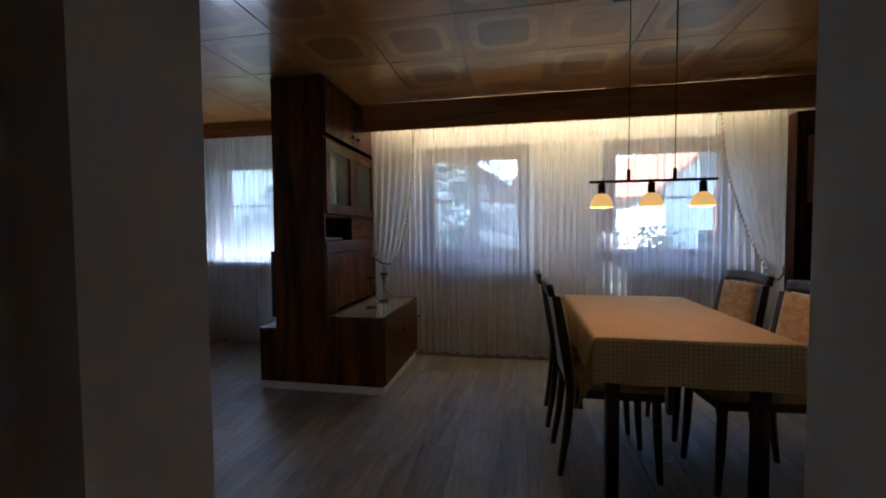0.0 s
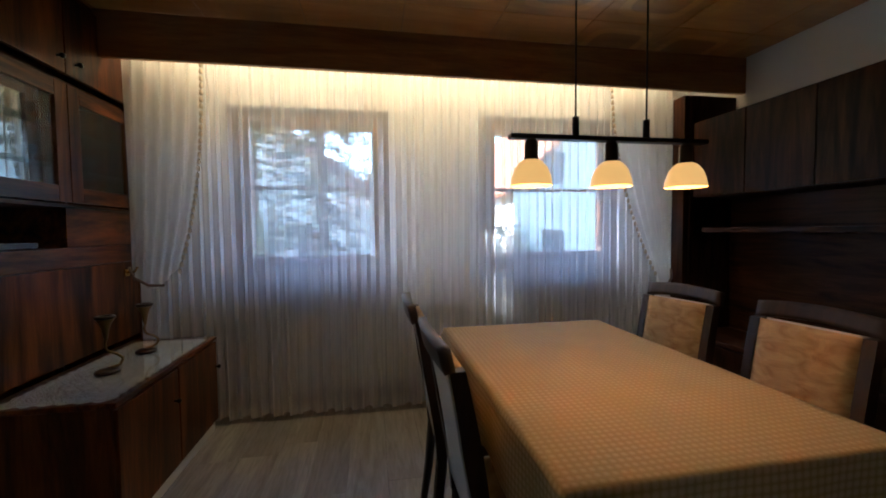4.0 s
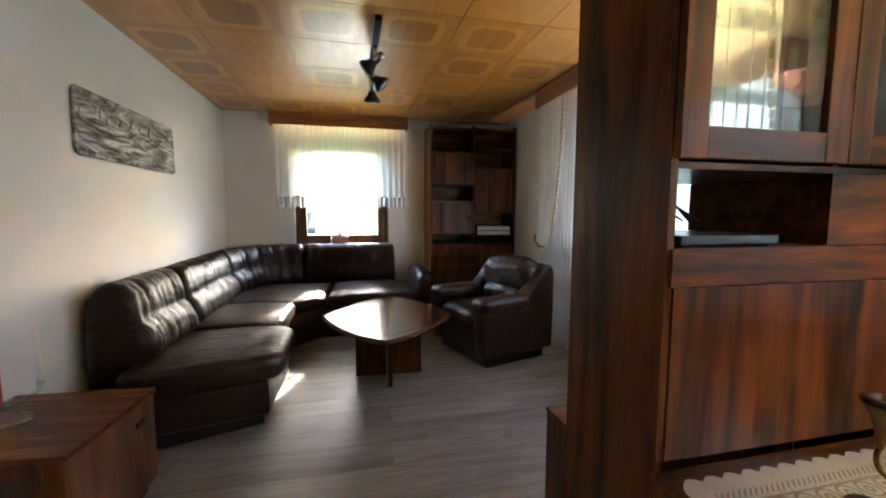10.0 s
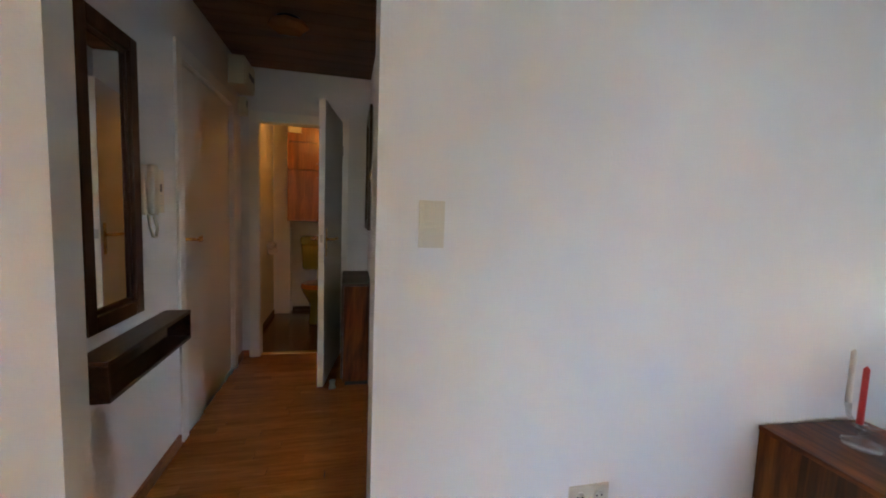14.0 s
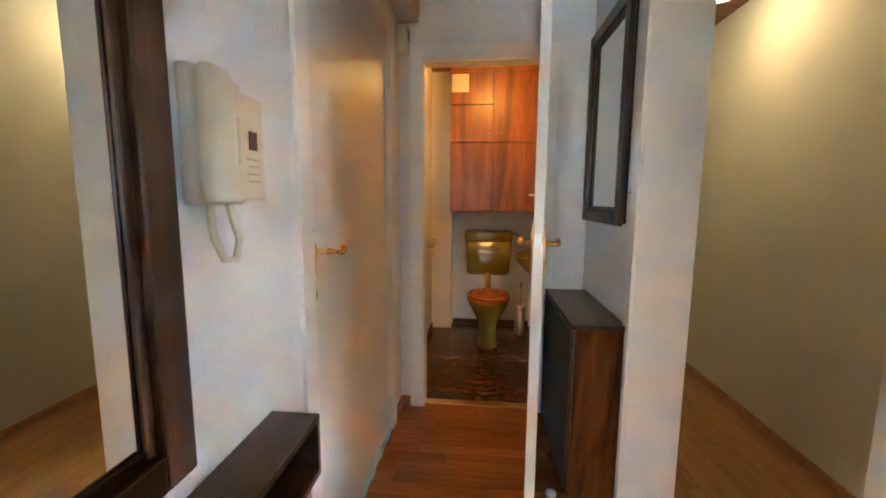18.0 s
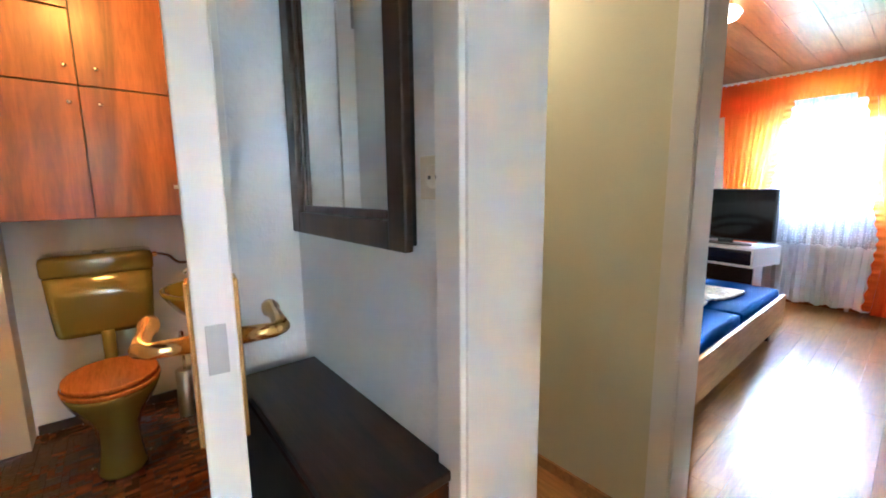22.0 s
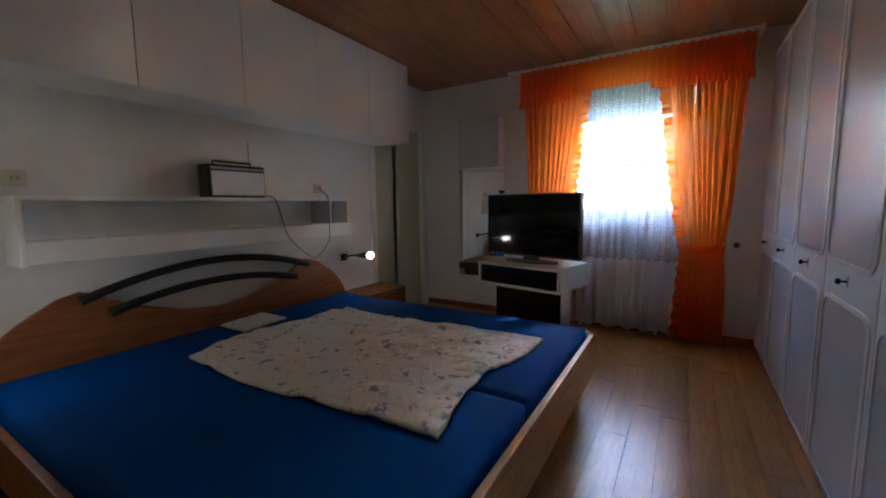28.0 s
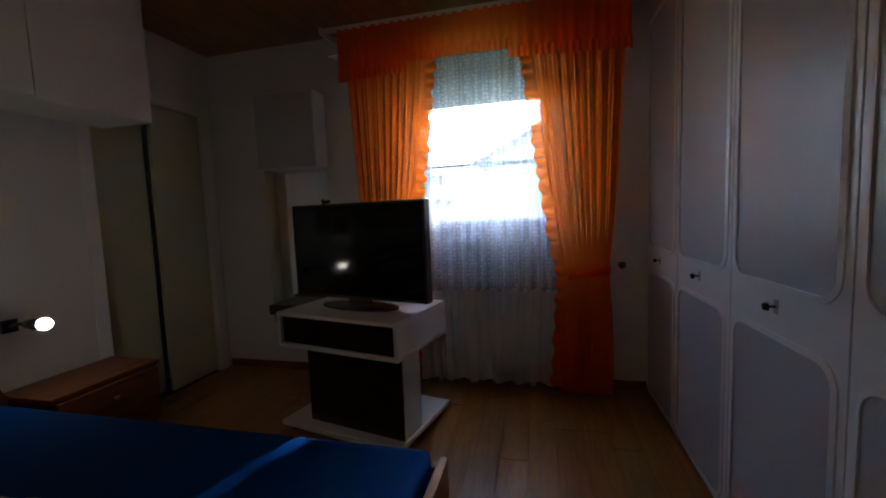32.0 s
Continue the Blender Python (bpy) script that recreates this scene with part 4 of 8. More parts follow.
net = thing("net_curtain", "long white pleated net curtain before the dining windows", "curtain", "", "", pose(0, 3.655, 0))
part("cloth", folds(-1.47, 1.93, 0.035, 2.344, 0.026, 54, 1.0, 0, 8, 12, 1.0, 0.0085), NET, net, "", True)
part("hem", folds(-1.47, 1.93, 0.034, 0.10, 0.0265, 54, 1.0, 0, 2, 12, 1.0, 0.0085), NET, net, "", True)


TRIMPALE = cloth("beige_tassel_trim", (0.50, 0.42, 0.32))


def side_drape(name, x_out, x_in, y, z_tie, flip, held, bend, label):
    """A gathered side drape, tied back, with a tassel trim on its free edge."""
    ob = thing(name, label, "curtain", "side drapes", "", pose(0, y, 0))

    def edge(v):
        """Where the free edge hangs at height v (0 floor, 1 top)."""
        z = 2.344 * v
        if z > z_tie:
            k = (z - z_tie) / (2.344 - z_tie)
            return x_out + (x_in - x_out) * (held + (1 - held) * (1 - (1 - k) ** bend))
        k = 1 - z / z_tie
        return x_out + (x_in - x_out) * (held + 0.05 * k)

    def place(u, v):
        low = (z_tie - 0.07) / 2.344
        vv = low + (1 - low) * v
        x = x_out + (edge(vv) - x_out) * u
        pinch = 0.4 + 0.6 * min(1.0, abs(2.344 * vv - z_tie) / 0.5)
        sag = z_tie + 0.05 - 0.12 * math.sin(math.pi * u ** 0.8)
        return (x, 0.028 * pinch * math.sin(u * 2 * math.pi * 5.5 + 0.6 * math.sin(vv * 4)), max(sag, 2.344 * vv))

    part("cloth", sheet(44, 26, place), DRAPE, ob, "", True)
    reach = edge(z_tie / 2.344) - x_out
    tie = tube([(x_out, -0.02, z_tie + 0.06), (x_out + reach * 0.15, -0.045, z_tie), (x_out + reach * 0.45, -0.045, z_tie - 0.045), (x_out + reach * 0.75, -0.03, z_tie - 0.05)], 0.008, 8)
    part("tieback", tie, TRIM, ob, "twisted brown cord tieback", True)
    tr = thing_part("tassel_trim", ob)
    ball = lathe([(0.002, 0.018), (0.008, 0.013), (0.011, 0.0), (0.010, -0.014), (0.002, -0.018)], 7)
    first = None
    z = z_tie + 0.03
    while z < 2.33:
        pos = Vector((edge(z / 2.344) + 0.008 * flip, -0.012, z))
        if first is None:
            o = part("tassel", ball, TRIMPALE, tr, "", True)
            first = o.data
        else:
            o = new("tassel", first)
            o.parent = tr
        o.location = pos
        z += 0.040
    return ob


side_drape("side_drape", -1.53, -1.125, 3.575, 0.95, 1, 0.60, 2.6, "cream side drape tied back, with brown tassel trim")
side_drape("side_drape", 1.97, 1.50, 3.575, 0.85, -1, 0.20, 2.2, "cream side drape tied back, with brown tassel trim")
ring = thing("drape_hook", "small brass hook holding the side drape", "hook")
part("plate", boxes((-1.553, -1.543, 3.545, 3.585, 0.96, 1.00), bevel=0.002), BRASS, ring)
part("hook_bar", tube([(-1.545, 3.565, 0.98), (-1.50, 3.55, 0.985), (-1.48, 3.54, 1.01)], 0.006), BRASS, ring, "", True)


def radiator(name, x0, x1, y0, y1, z0, z1, axis, label):
    ob = thing(name, label, "radiator")
    n = int((x1 - x0 if axis == "x" else y1 - y0) / 0.055)
    part("panel", boxes((x0, x1, y0 + 0.02, y1, z0, z1) if axis == "x" else (x0, x1 - 0.02, y0, y1, z0, z1), bevel=0.006), RADIATOR, ob)
    for k in range(n):
        a = (x0 if axis == "x" else y0) + 0.012 + 0.055 * k
        row = (a, a + 0.03, y0, y0 + 0.019, z0 + 0.03, z1 - 0.03) if axis == "x" else (x1 - 0.019, x1, a, a + 0.03, z0 + 0.03, z1 - 0.03)
        if k == 0:
            o = part("rib", boxes(row, bevel=0.003), RADIATOR, ob)
            base = o.data
        else:
            o = new("rib", base)
            o.parent = ob
            o.location = (0.055 * k, 0, 0) if axis == "x" else (0, 0.055 * k, 0)
    if axis == "x":
        part("valve", lathe([(0.012, 0), (0.022, 0.01), (0.020, 0.05), (0.010, 0.055)], 12), PLASTIC, ob, "white thermostat valve", True, pose(x0 - 0.03, y0 + 0.04, z1 - 0.04, 0, -90, 0))
    for fx, fy in (((x0 + 0.1, y0 + 0.02), (x1 - 0.13, y0 + 0.02)) if axis == "x" else ((x0 + 0.01, y0 + 0.1), (x0 + 0.01, y1 - 0.13))):
        part("foot", boxes((fx, fx + 0.03, fy, fy + 0.03, 0.0, z0 + 0.01), bevel=0.002), RADIATOR, ob)


radiator("radiator", -0.30, 1.33, 3.78, 3.86, 0.16, 0.71, "x", "white ribbed radiator behind the net curtain")
vase = thing("ornament", "small white ceramic lamp ornament on the sill", "ornament", "", "", pose(-0.10, 3.86, 0.897))
part("body", lathe([(0.03, 0), (0.034, 0.01), (0.018, 0.04), (0.014, 0.08), (0.045, 0.10), (0.035, 0.17), (0.01, 0.18)], 16), PAINT, vase, "", True)
vase = thing("ornament", "small white ceramic figure on the sill", "ornament", "", "", pose(1.62, 3.86, 0.897))
part("body", lathe([(0.03, 0), (0.03, 0.02), (0.022, 0.09), (0.03, 0.13), (0.024, 0.17), (0.005, 0.19)], 16), PAINT, vase, "", True)

# table with its cloth
table = thing("dining_table", "dark wooden dining table under a gold tablecloth", "table", "", "", pose(0.545, 2.20, 0))
part("tabletop", boxes((-0.37, 0.37, -0.565, 0.565, 0.725, 0.752), bevel=0.005), DARKWOOD_Y, table)
part("apron", boxes((-0.33, 0.33, -0.525, -0.505, 0.64, 0.724), (-0.33, 0.33, 0.505, 0.525, 0.64, 0.724), (-0.33, -0.31, -0.504, 0.504, 0.64, 0.724), (0.31, 0.33, -0.504, 0.504, 0.64, 0.724), bevel=0.002), DARKWOOD_Y, table)
for sx in (-1, 1):
    for sy in (-1, 1):
        part("leg", boxes((sx * 0.29 - 0.027, sx * 0.29 + 0.027, sy * 0.48 - 0.027, sy * 0.48 + 0.027, 0.0, 0.639), bevel=0.006), DARKWOOD, table)


def tablecloth():
    hx, hy, drop = 0.385, 0.585, 0.19
    n = 30

    def place(u, v):
        x, y = (u - 0.5) * 2 * (hx + drop), (v - 0.5) * 2 * (hy + drop)
        ox, oy = max(0.0, abs(x) - hx), max(0.0, abs(y) - hy)
        z = 0.757
        cx, cy = max(-hx, min(hx, x)), max(-hy, min(hy, y))
        if ox or oy:
            down = max(ox, oy) + 0.55 * min(ox, oy)
            both = min(ox, oy)
            ripple = 0.012 * math.sin(x * 21) * (1 if oy else 0) + 0.012 * math.sin(y * 19 + 1) * (1 if ox else 0)
            out = 0.010 + 0.10 * down * 0.25 + ripple * min(1, down / 0.1)
            z -= down * 0.985
            if ox: cx += math.copysign(out * 0.45 + 0.42 * both, x)
            if oy: cy += math.copysign(out * 0.45 + 0.42 * both, y)
        else:
            z += 0.0015 * noise.noise(Vector((x * 7, y * 7, 0)))
        return (cx, cy, z)

    return sheet(2 * n, 3 * n, place)


single("tablecloth", tablecloth(), TABLECLOTH, "gold patterned tablecloth hanging over the dining table", "tablecloth", smooth=True, m=pose(0.545, 2.20, 0))


CHAIRWOOD = wood("dark_varnished_chair_wood", (0.012, 0.006, 0.004), (0.060, 0.024, 0.012), "z", 0.42, 1.0, 0.08)


def dining_chair():
    """Facing +x, back at x = 0."""
    ob = thing("dining_chair", "dark wooden dining chair with tan upholstered back and seat", "chair", "chairs round the table")
    hw = 0.170
    part("seat_frame", boxes((0.02, 0.42, -hw, hw, 0.395, 0.435), bevel=0.006), DARKWOOD, ob)
    part("seat", pillow(0.025, 0.425, -hw - 0.005, hw + 0.005, 0.430, 0.485, 0.012, 8, 0.002), UPHOLSTERY, ob, "tan velour seat pad")

    def curve(z):
        return -0.085 * ((z - 0.44) / 0.53) ** 1.4 if z > 0.44 else 0.0

    zs = [0.40 + 0.487 * k / 10 for k in range(11)]
    for s in (-1, 1):
        bm = bmesh.new()
        rings = []
        for z in zs:
            c = curve(z)
            w = 0.016
            d = 0.024 + 0.010 * (1 - abs(2 * (z - 0.4) / 0.57 - 1))
            y = s * (hw - 0.012)
            rings.append([bm.verts.new(p) for p in ((c - d, y - w, z), (c + d * 0.4, y - w, z), (c + d * 0.4, y + w, z), (c - d, y + w, z))])
        for a, b in zip(rings, rings[1:]):
            for k in range(4):
                bm.faces.new((a[k], a[(k + 1) % 4], b[(k + 1) % 4], b[k]))
        bm.faces.new(rings[0][::-1]), bm.faces.new(rings[-1])
        part("back_post", bm, CHAIRWOOD, ob)

    def rail(u, v):
        y = (u - 0.5) * 2 * (hw + 0.004)
        z = 0.888 + 0.055 * v + 0.012 * (1 - (2 * u - 1) ** 2)
        return (curve(z) - 0.012 - 0.014 * (1 - (2 * u - 1) ** 2), y, z)

    part("top_rail", sheet(14, 4, rail, 0.026), CHAIRWOOD, ob, "", True)

    def pad(u, v):
        y = (u - 0.5) * 2 * (hw - 0.03)
        z = 0.48 + 0.408 * v
        return (curve(z) + 0.010 + 0.020 * (1 - (2 * u - 1) ** 4) * (1 - (2 * v - 1) ** 6), y, z)

    part("backrest", sheet(10, 12, pad, 0.034), UPHOLSTERY, ob, "tan velour back panel", True)

    def rear(u, v):
        z = 0.47 + 0.418 * v
        return (curve(z) - 0.022, (u - 0.5) * 2 * (hw - 0.03), z)

    part("back_cover", sheet(6, 10, rear, 0.006), LINEN, ob, "pale cloth cover on the rear of the back", True)
    for sx, sy in ((0.39, -1), (0.39, 1), (0.0, -1), (0.0, 1)):
        lean = 0.02 if sx else -0.05
        part("leg", tube([(sx, sy * (hw - 0.025), 0.41), (sx + lean * 0.4, sy * (hw - 0.022), 0.2), (sx + lean, sy * (hw - 0.018), 0.0)], [0.022, 0.019, 0.014], 8), DARKWOOD, ob)
    return ob


chair = dining_chair()
chair.matrix_basis = pose(0.10, 2.03, 0, 0, 0, 1)
copy_thing(chair, pose(0.085, 2.52, 0, 0, 0, -2))
copy_thing(chair, pose(1.13, 2.025, 0, 0, 0, 185))
copy_thing(chair, pose(1.105, 2.54, 0, 0, 0, 190))

# pendant lamp
lamp = thing("pendant_lamp", "black bar pendant with three lit opal shades", "pendant lamp", "", "", pose(0.49, 2.0, 0))
part("canopy", boxes((-0.18, 0.18, -0.045, 0.045, 2.335, 2.369), bevel=0.006), BLACKMETAL, lamp)
for x in (-0.105, 0.105):
    part("rod", tube([(x, 0, 1.45), (x, 0, 2.336)], 0.0024, 8), BLACKMETAL, lamp, "", True)
    part("rod_grip", tube([(x, 0, 1.45), (x, 0, 1.50)], 0.009, 10), BLACKMETAL, lamp, "", True)
part("bar", boxes((-0.29, 0.29, -0.016, 0.016, 1.438, 1.450), bevel=0.003), BLACKMETAL, lamp)
for k in range(3):
    x = -0.230 + 0.230 * k
    part("socket", lathe([(0.012, 1.438), (0.017, 1.43), (0.018, 1.385), (0.024, 1.38)], 16, x), DARKWOOD, lamp, "", True)
    bm = bmesh.new()
    prof = [(0.022, 1.384), (0.031, 1.378), (0.043, 1.362), (0.051, 1.340), (0.0545, 1.317)]
    rings = [[bm.verts.new((x + r * math.cos(2 * math.pi * q / 28), r * math.sin(2 * math.pi * q / 28), z)) for q in range(28)] for r, z in prof]
    for a, b in zip(rings, rings[1:]):
        for q in range(28):
            bm.faces.new((a[q], a[(q + 1) % 28], b[(q + 1) % 28], b[q]))
    part("shade", bm, SHADE, lamp, "lit opal glass shade", True)

# room divider: a tall cabinet on a wider base
div = thing("room_divider", "tall rosewood room divider with glass doors and base cupboards", "cabinet")
X0, X1, Y0, Y1 = -1.975, -1.56, 2.64, 3.72
part("side_panel", boxes((X0, X1, Y0, Y0 + 0.022, 0.061, 2.362), bevel=0.002), ROSE, div)
part("side_panel", boxes((X0, X1, Y1 - 0.022, Y1, 0.061, 2.362), bevel=0.002), ROSE, div)
part("back_panel", boxes((X0, X0 + 0.02, Y0 + 0.0225, Y1 - 0.0225, 0.48, 2.362), bevel=0), ROSE, div)
part("mirror_back", boxes((X1 - 0.050, X1 - 0.045, Y0 + 0.024, 3.143, 1.3455, 1.9145), bevel=0), OLDMIRROR, div, "mirrored back of the glass compartment")
part("compartment_divider", boxes((X0 + 0.021, X1 - 0.004, 3.145, 3.163, 1.3455, 1.9145), bevel=0), ROSE, div)
part("mirror_back", boxes((X1 - 0.235, X1 - 0.229, Y0 + 0.024, 3.144, 1.139, 1.327), bevel=0), MIRROR, div, "mirrored back of the open niche")

part("shelf", boxes((X0 + 0.021, X1 - 0.03, Y0 + 0.0225, Y1 - 0.0225, 1.915, 1.935), bevel=0.001), ROSE_Y, div)
part("shelf", boxes((X0 + 0.021, X1 - 0.003, Y0 + 0.0225, Y1 - 0.0225, 1.328, 1.345), bevel=0.001), ROSE_Y, div)
part("shelf", boxes((X0 + 0.021, X1 - 0.003, Y0 + 0.0225, Y1 - 0.0225, 1.118, 1.138), bevel=0.001), ROSE_Y, div)
part("top_board", boxes((X0 + 0.021, X1 - 0.003, Y0 + 0.0225, Y1 - 0.0225, 2.335, 2.36), bevel=0), ROSE_Y, div)
ymid = 3.155
for ya, yb in ((Y0 + 0.004, ymid - 0.002), (ymid + 0.002, 3.66)):
    d = part("upper_door", boxes((X1 + 0.001, X1 + 0.020, ya, yb, 1.945, 2.325), bevel=0.003), ROSE, div)
    ky = yb - 0.045 if ya < 3 else ya + 0.065
    part("knob", lathe([(0.006, 0), (0.005, 0.012), (0.013, 0.018), (0.012, 0.028), (0.004, 0.032)], 14), BLACKMETAL, d, "", True, pose(X1 + 0.020, ky, 2.01, 0, 90, 0))
    f = 0.075
    g = part("glass_door", boxes((X1 + 0.001, X1 + 0.022, ya, ya + f, 1.35, 1.90), bevel=0.003), ROSE, div)
    part("door_stile", boxes((X1 + 0.001, X1 + 0.022, yb - f, yb, 1.35, 1.90), bevel=0.003), ROSE, g)
    part("door_rail", boxes((X1 + 0.0015, X1 + 0.0215, ya + f + 0.0003, yb - f - 0.0003, 1.35, 1.35 + f), bevel=0.003), ROSE_Y, g)
    part("door_rail", boxes((X1 + 0.0015, X1 + 0.0215, ya + f + 0.0003, yb - f - 0.0003, 1.90 - f, 1.90), bevel=0.003), ROSE_Y, g)
    pn = part("pane", boxes((X1 + 0.009, X1 + 0.013, ya + f - 0.004, yb - f + 0.004, 1.346 + f, 1.904 - f), bevel=0), DARKGLASS, g)
part("mid_panel", boxes((X1 - 0.020, X1 - 0.002, ymid - 0.01, 3.66, 1.14, 1.327), bevel=0.001), ROSE_Y, div)
part("niche_divider", boxes((X0 + 0.021, X1 - 0.022, ymid - 0.01, ymid + 0.008, 1.139, 1.3275), bevel=0), ROSE_Y, div)
part("rail_band", boxes((X1 + 0.001, X1 + 0.010, Y0 + 0.01, 3.66, 1.045, 1.137), bevel=0.002), ROSE_Y, div)
part("flap", boxes((X1 - 0.018, X1 + 0.004, Y0 + 0.024, 3.66, 0.60, 1.042), bevel=0.002), ROSE, div)
part("end_post", boxes((X1 - 0.05, X1 - 0.001, 3.661, 3.697, 0.60, 2.33), bevel=0.002), ROSE, div)
part("glass_shelf", boxes((X1 - 0.044, X1 - 0.002, Y0 + 0.025, 3.143, 1.515, 1.521), bevel=0), GREENGLASS, div, "greenish glass shelf")
part("glass_shelf", boxes((X0 + 0.03, X1 - 0.03, 3.166, Y1 - 0.03, 1.515, 1.521), bevel=0), GREENGLASS, div, "greenish glass shelf")
part("glass_shelf", boxes((X1 - 0.044, X1 - 0.002, Y0 + 0.025, 3.143, 1.700, 1.706), bevel=0), GREENGLASS, div, "greenish glass shelf")
part("glass_shelf", boxes((X0 + 0.03, X1 - 0.03, 3.166, Y1 - 0.03, 1.700, 1.706), bevel=0), GREENGLASS, div, "greenish glass shelf")
base = part("base_cupboard", boxes((X1 + 0.001, -1.118, Y0, 3.60, 0.06, 0.555), bevel=0.003), ROSE, div)
for k in range(2):
    d = part("base_door", boxes((-1.117, -1.10, Y0 + 0.006 + 0.478 * k, Y0 + 0.476 + 0.478 * k, 0.075, 0.545), bevel=0.003), ROSE, base)
    part("knob", lathe([(0.006, 0), (0.005, 0.012), (0.012, 0.018), (0.011, 0.026), (0.004, 0.03)], 14), BLACKMETAL, d, "", True, pose(-1.10, Y0 + (0.43 if k == 0 else 0.93), 0.40, 0, 90, 0))
part("base_top", boxes((X1 + 0.001, -1.10, Y0 - 0.004, 3.605, 0.556, 0.576), bevel=0.004), ROSE_Y, div)
part("living_base", boxes((-2.115, X0 - 0.001, Y0, 3.70, 0.06, 0.455), bevel=0.003), ROSE, div)
part("living_base_top", boxes((-2.12, X0 - 0.001, Y0 - 0.003, 3.702, 0.456, 0.474), bevel=0.003), ROSE_Y, div)
part("plinth", boxes((-2.11, -1.57, Y0 + 0.004, Y0 + 0.02, 0.0, 0.059), (-1.565, -1.12, Y0 + 0.006, Y0 + 0.022, 0.0, 0.059), (-2.11, -2.095, Y0 + 0.021, 3.69, 0, 0.059), (-1.14, -1.122, Y0 + 0.023, 3.59, 0, 0.059), bevel=0.001), PAINT, div, "white plinth board")

rnd = random.Random(12)
glass_me = None
for shelf_z in (1.3455, 1.5215, 1.7065):
    for k in range(6):
        h = 0.10 + 0.04 * rnd.random()
        y = Y0 + 0.10 + 0.165 * k + rnd.uniform(-0.005, 0.005)
        x, small = (X1 - 0.022, 0.62) if y < 3.14 else (X1 - rnd.uniform(0.07, 0.16), 1.0)
        size = Matrix.Diagonal((small, small, small * h / 0.13, 1))
        if glass_me is None:
            bm = lathe([(0.030, 0), (0.030, 0.004), (0.005, 0.010), (0.004, 0.055), (0.024, 0.075), (0.030, 0.10), (0.027, 0.13)], 14)
            o = single("drinking_glass", bm, THINGLASS, "clear stemmed glass on the cabinet shelf", "glass", "glasses in the cabinet", "", True, pose(x, y, shelf_z) @ size)
            glass_me = o.data
        else:
            o = tagged(new("drinking_glass", glass_me), "clear stemmed glass on the cabinet shelf", "glass", "glasses in the cabinet")
            o.matrix_basis = pose(x, y, shelf_z) @ size
box_ob = thing("receiver_box", "flat black receiver with cables in the open niche", "receiver", "", "", pose(-1.68, 2.86, 1.1385))
part("case", boxes((-0.10, 0.09, -0.15, 0.16, 0.004, 0.028), bevel=0.003), BLACK, box_ob)
part("foot", boxes((-0.09, -0.07, -0.14, -0.12, 0, 0.0045), bevel=0), BLACK, box_ob)
part("foot", boxes((0.065, 0.085, -0.14, -0.12, 0, 0.0045), bevel=0), BLACK, box_ob)
part("foot", boxes((0.065, 0.085, 0.13, 0.15, 0, 0.0045), bevel=0), BLACK, box_ob)
part("foot", boxes((-0.09, -0.07, 0.13, 0.15, 0, 0.0045), bevel=0), BLACK, box_ob)
for k in range(3):
    pts = [(0.02 - 0.05 * k, -0.10 + 0.05 * k + 0.07 * math.cos(a * 0.7), 0.036 + 0.012 * k + 0.055 * (1 - math.cos(a * 0.7)) * (1.1 - 0.2 * k)) for a in range(10)]
    part("cable", tube(pts, 0.003, 6), BLACK, box_ob, "", True)

tvl = thing("television_set", "slim dark television on the divider's living room base", "television", "", "", pose(-2.05, 3.10, 0.474))
part("screen_case", boxes((-0.025, 0.02, -0.36, 0.36, 0.06, 0.585), bevel=0.008), BLACK, tvl)
part("screen", boxes((-0.028, -0.0255, -0.34, 0.34, 0.085, 0.565), bevel=0.0005), SCREEN, tvl)
part("stand_foot", boxes((-0.055, 0.055, -0.18, 0.18, 0.0, 0.015), bevel=0.004), BLACK, tvl)
part("stand_neck", boxes((-0.012, 0.012, -0.04, 0.04, 0.0155, 0.0595), bevel=0.002), BLACK, tvl)


def doily(x0, x1, y0, y1, scallops_x, scallops_y):
    """A lace runner with scalloped edges."""
    pts = []
    for n, a, b in ((scallops_x, (x0, y0), (x1, y0)), (scallops_y, (x1, y0), (x1, y1)), (scallops_x, (x1, y1), (x0, y1)), (scallops_y, (x0, y1), (x0, y0))):
        for k in range(n * 6):
            f = k / (n * 6)
            px, py = a[0] + (b[0] - a[0]) * f, a[1] + (b[1] - a[1]) * f
            out = 0.016 * abs(math.sin(math.pi * n * f))
            dx, dy = b[1] - a[1], -(b[0] - a[0])
            ln = math.hypot(dx, dy)
            pts.append((px + dx / ln * out, py + dy / ln * out))
    return outline(pts, 0.0, 0.002)


RUN_X, RUN_Y, RUN_HX, RUN_HY = -1.32, 3.10, 0.18, 0.43


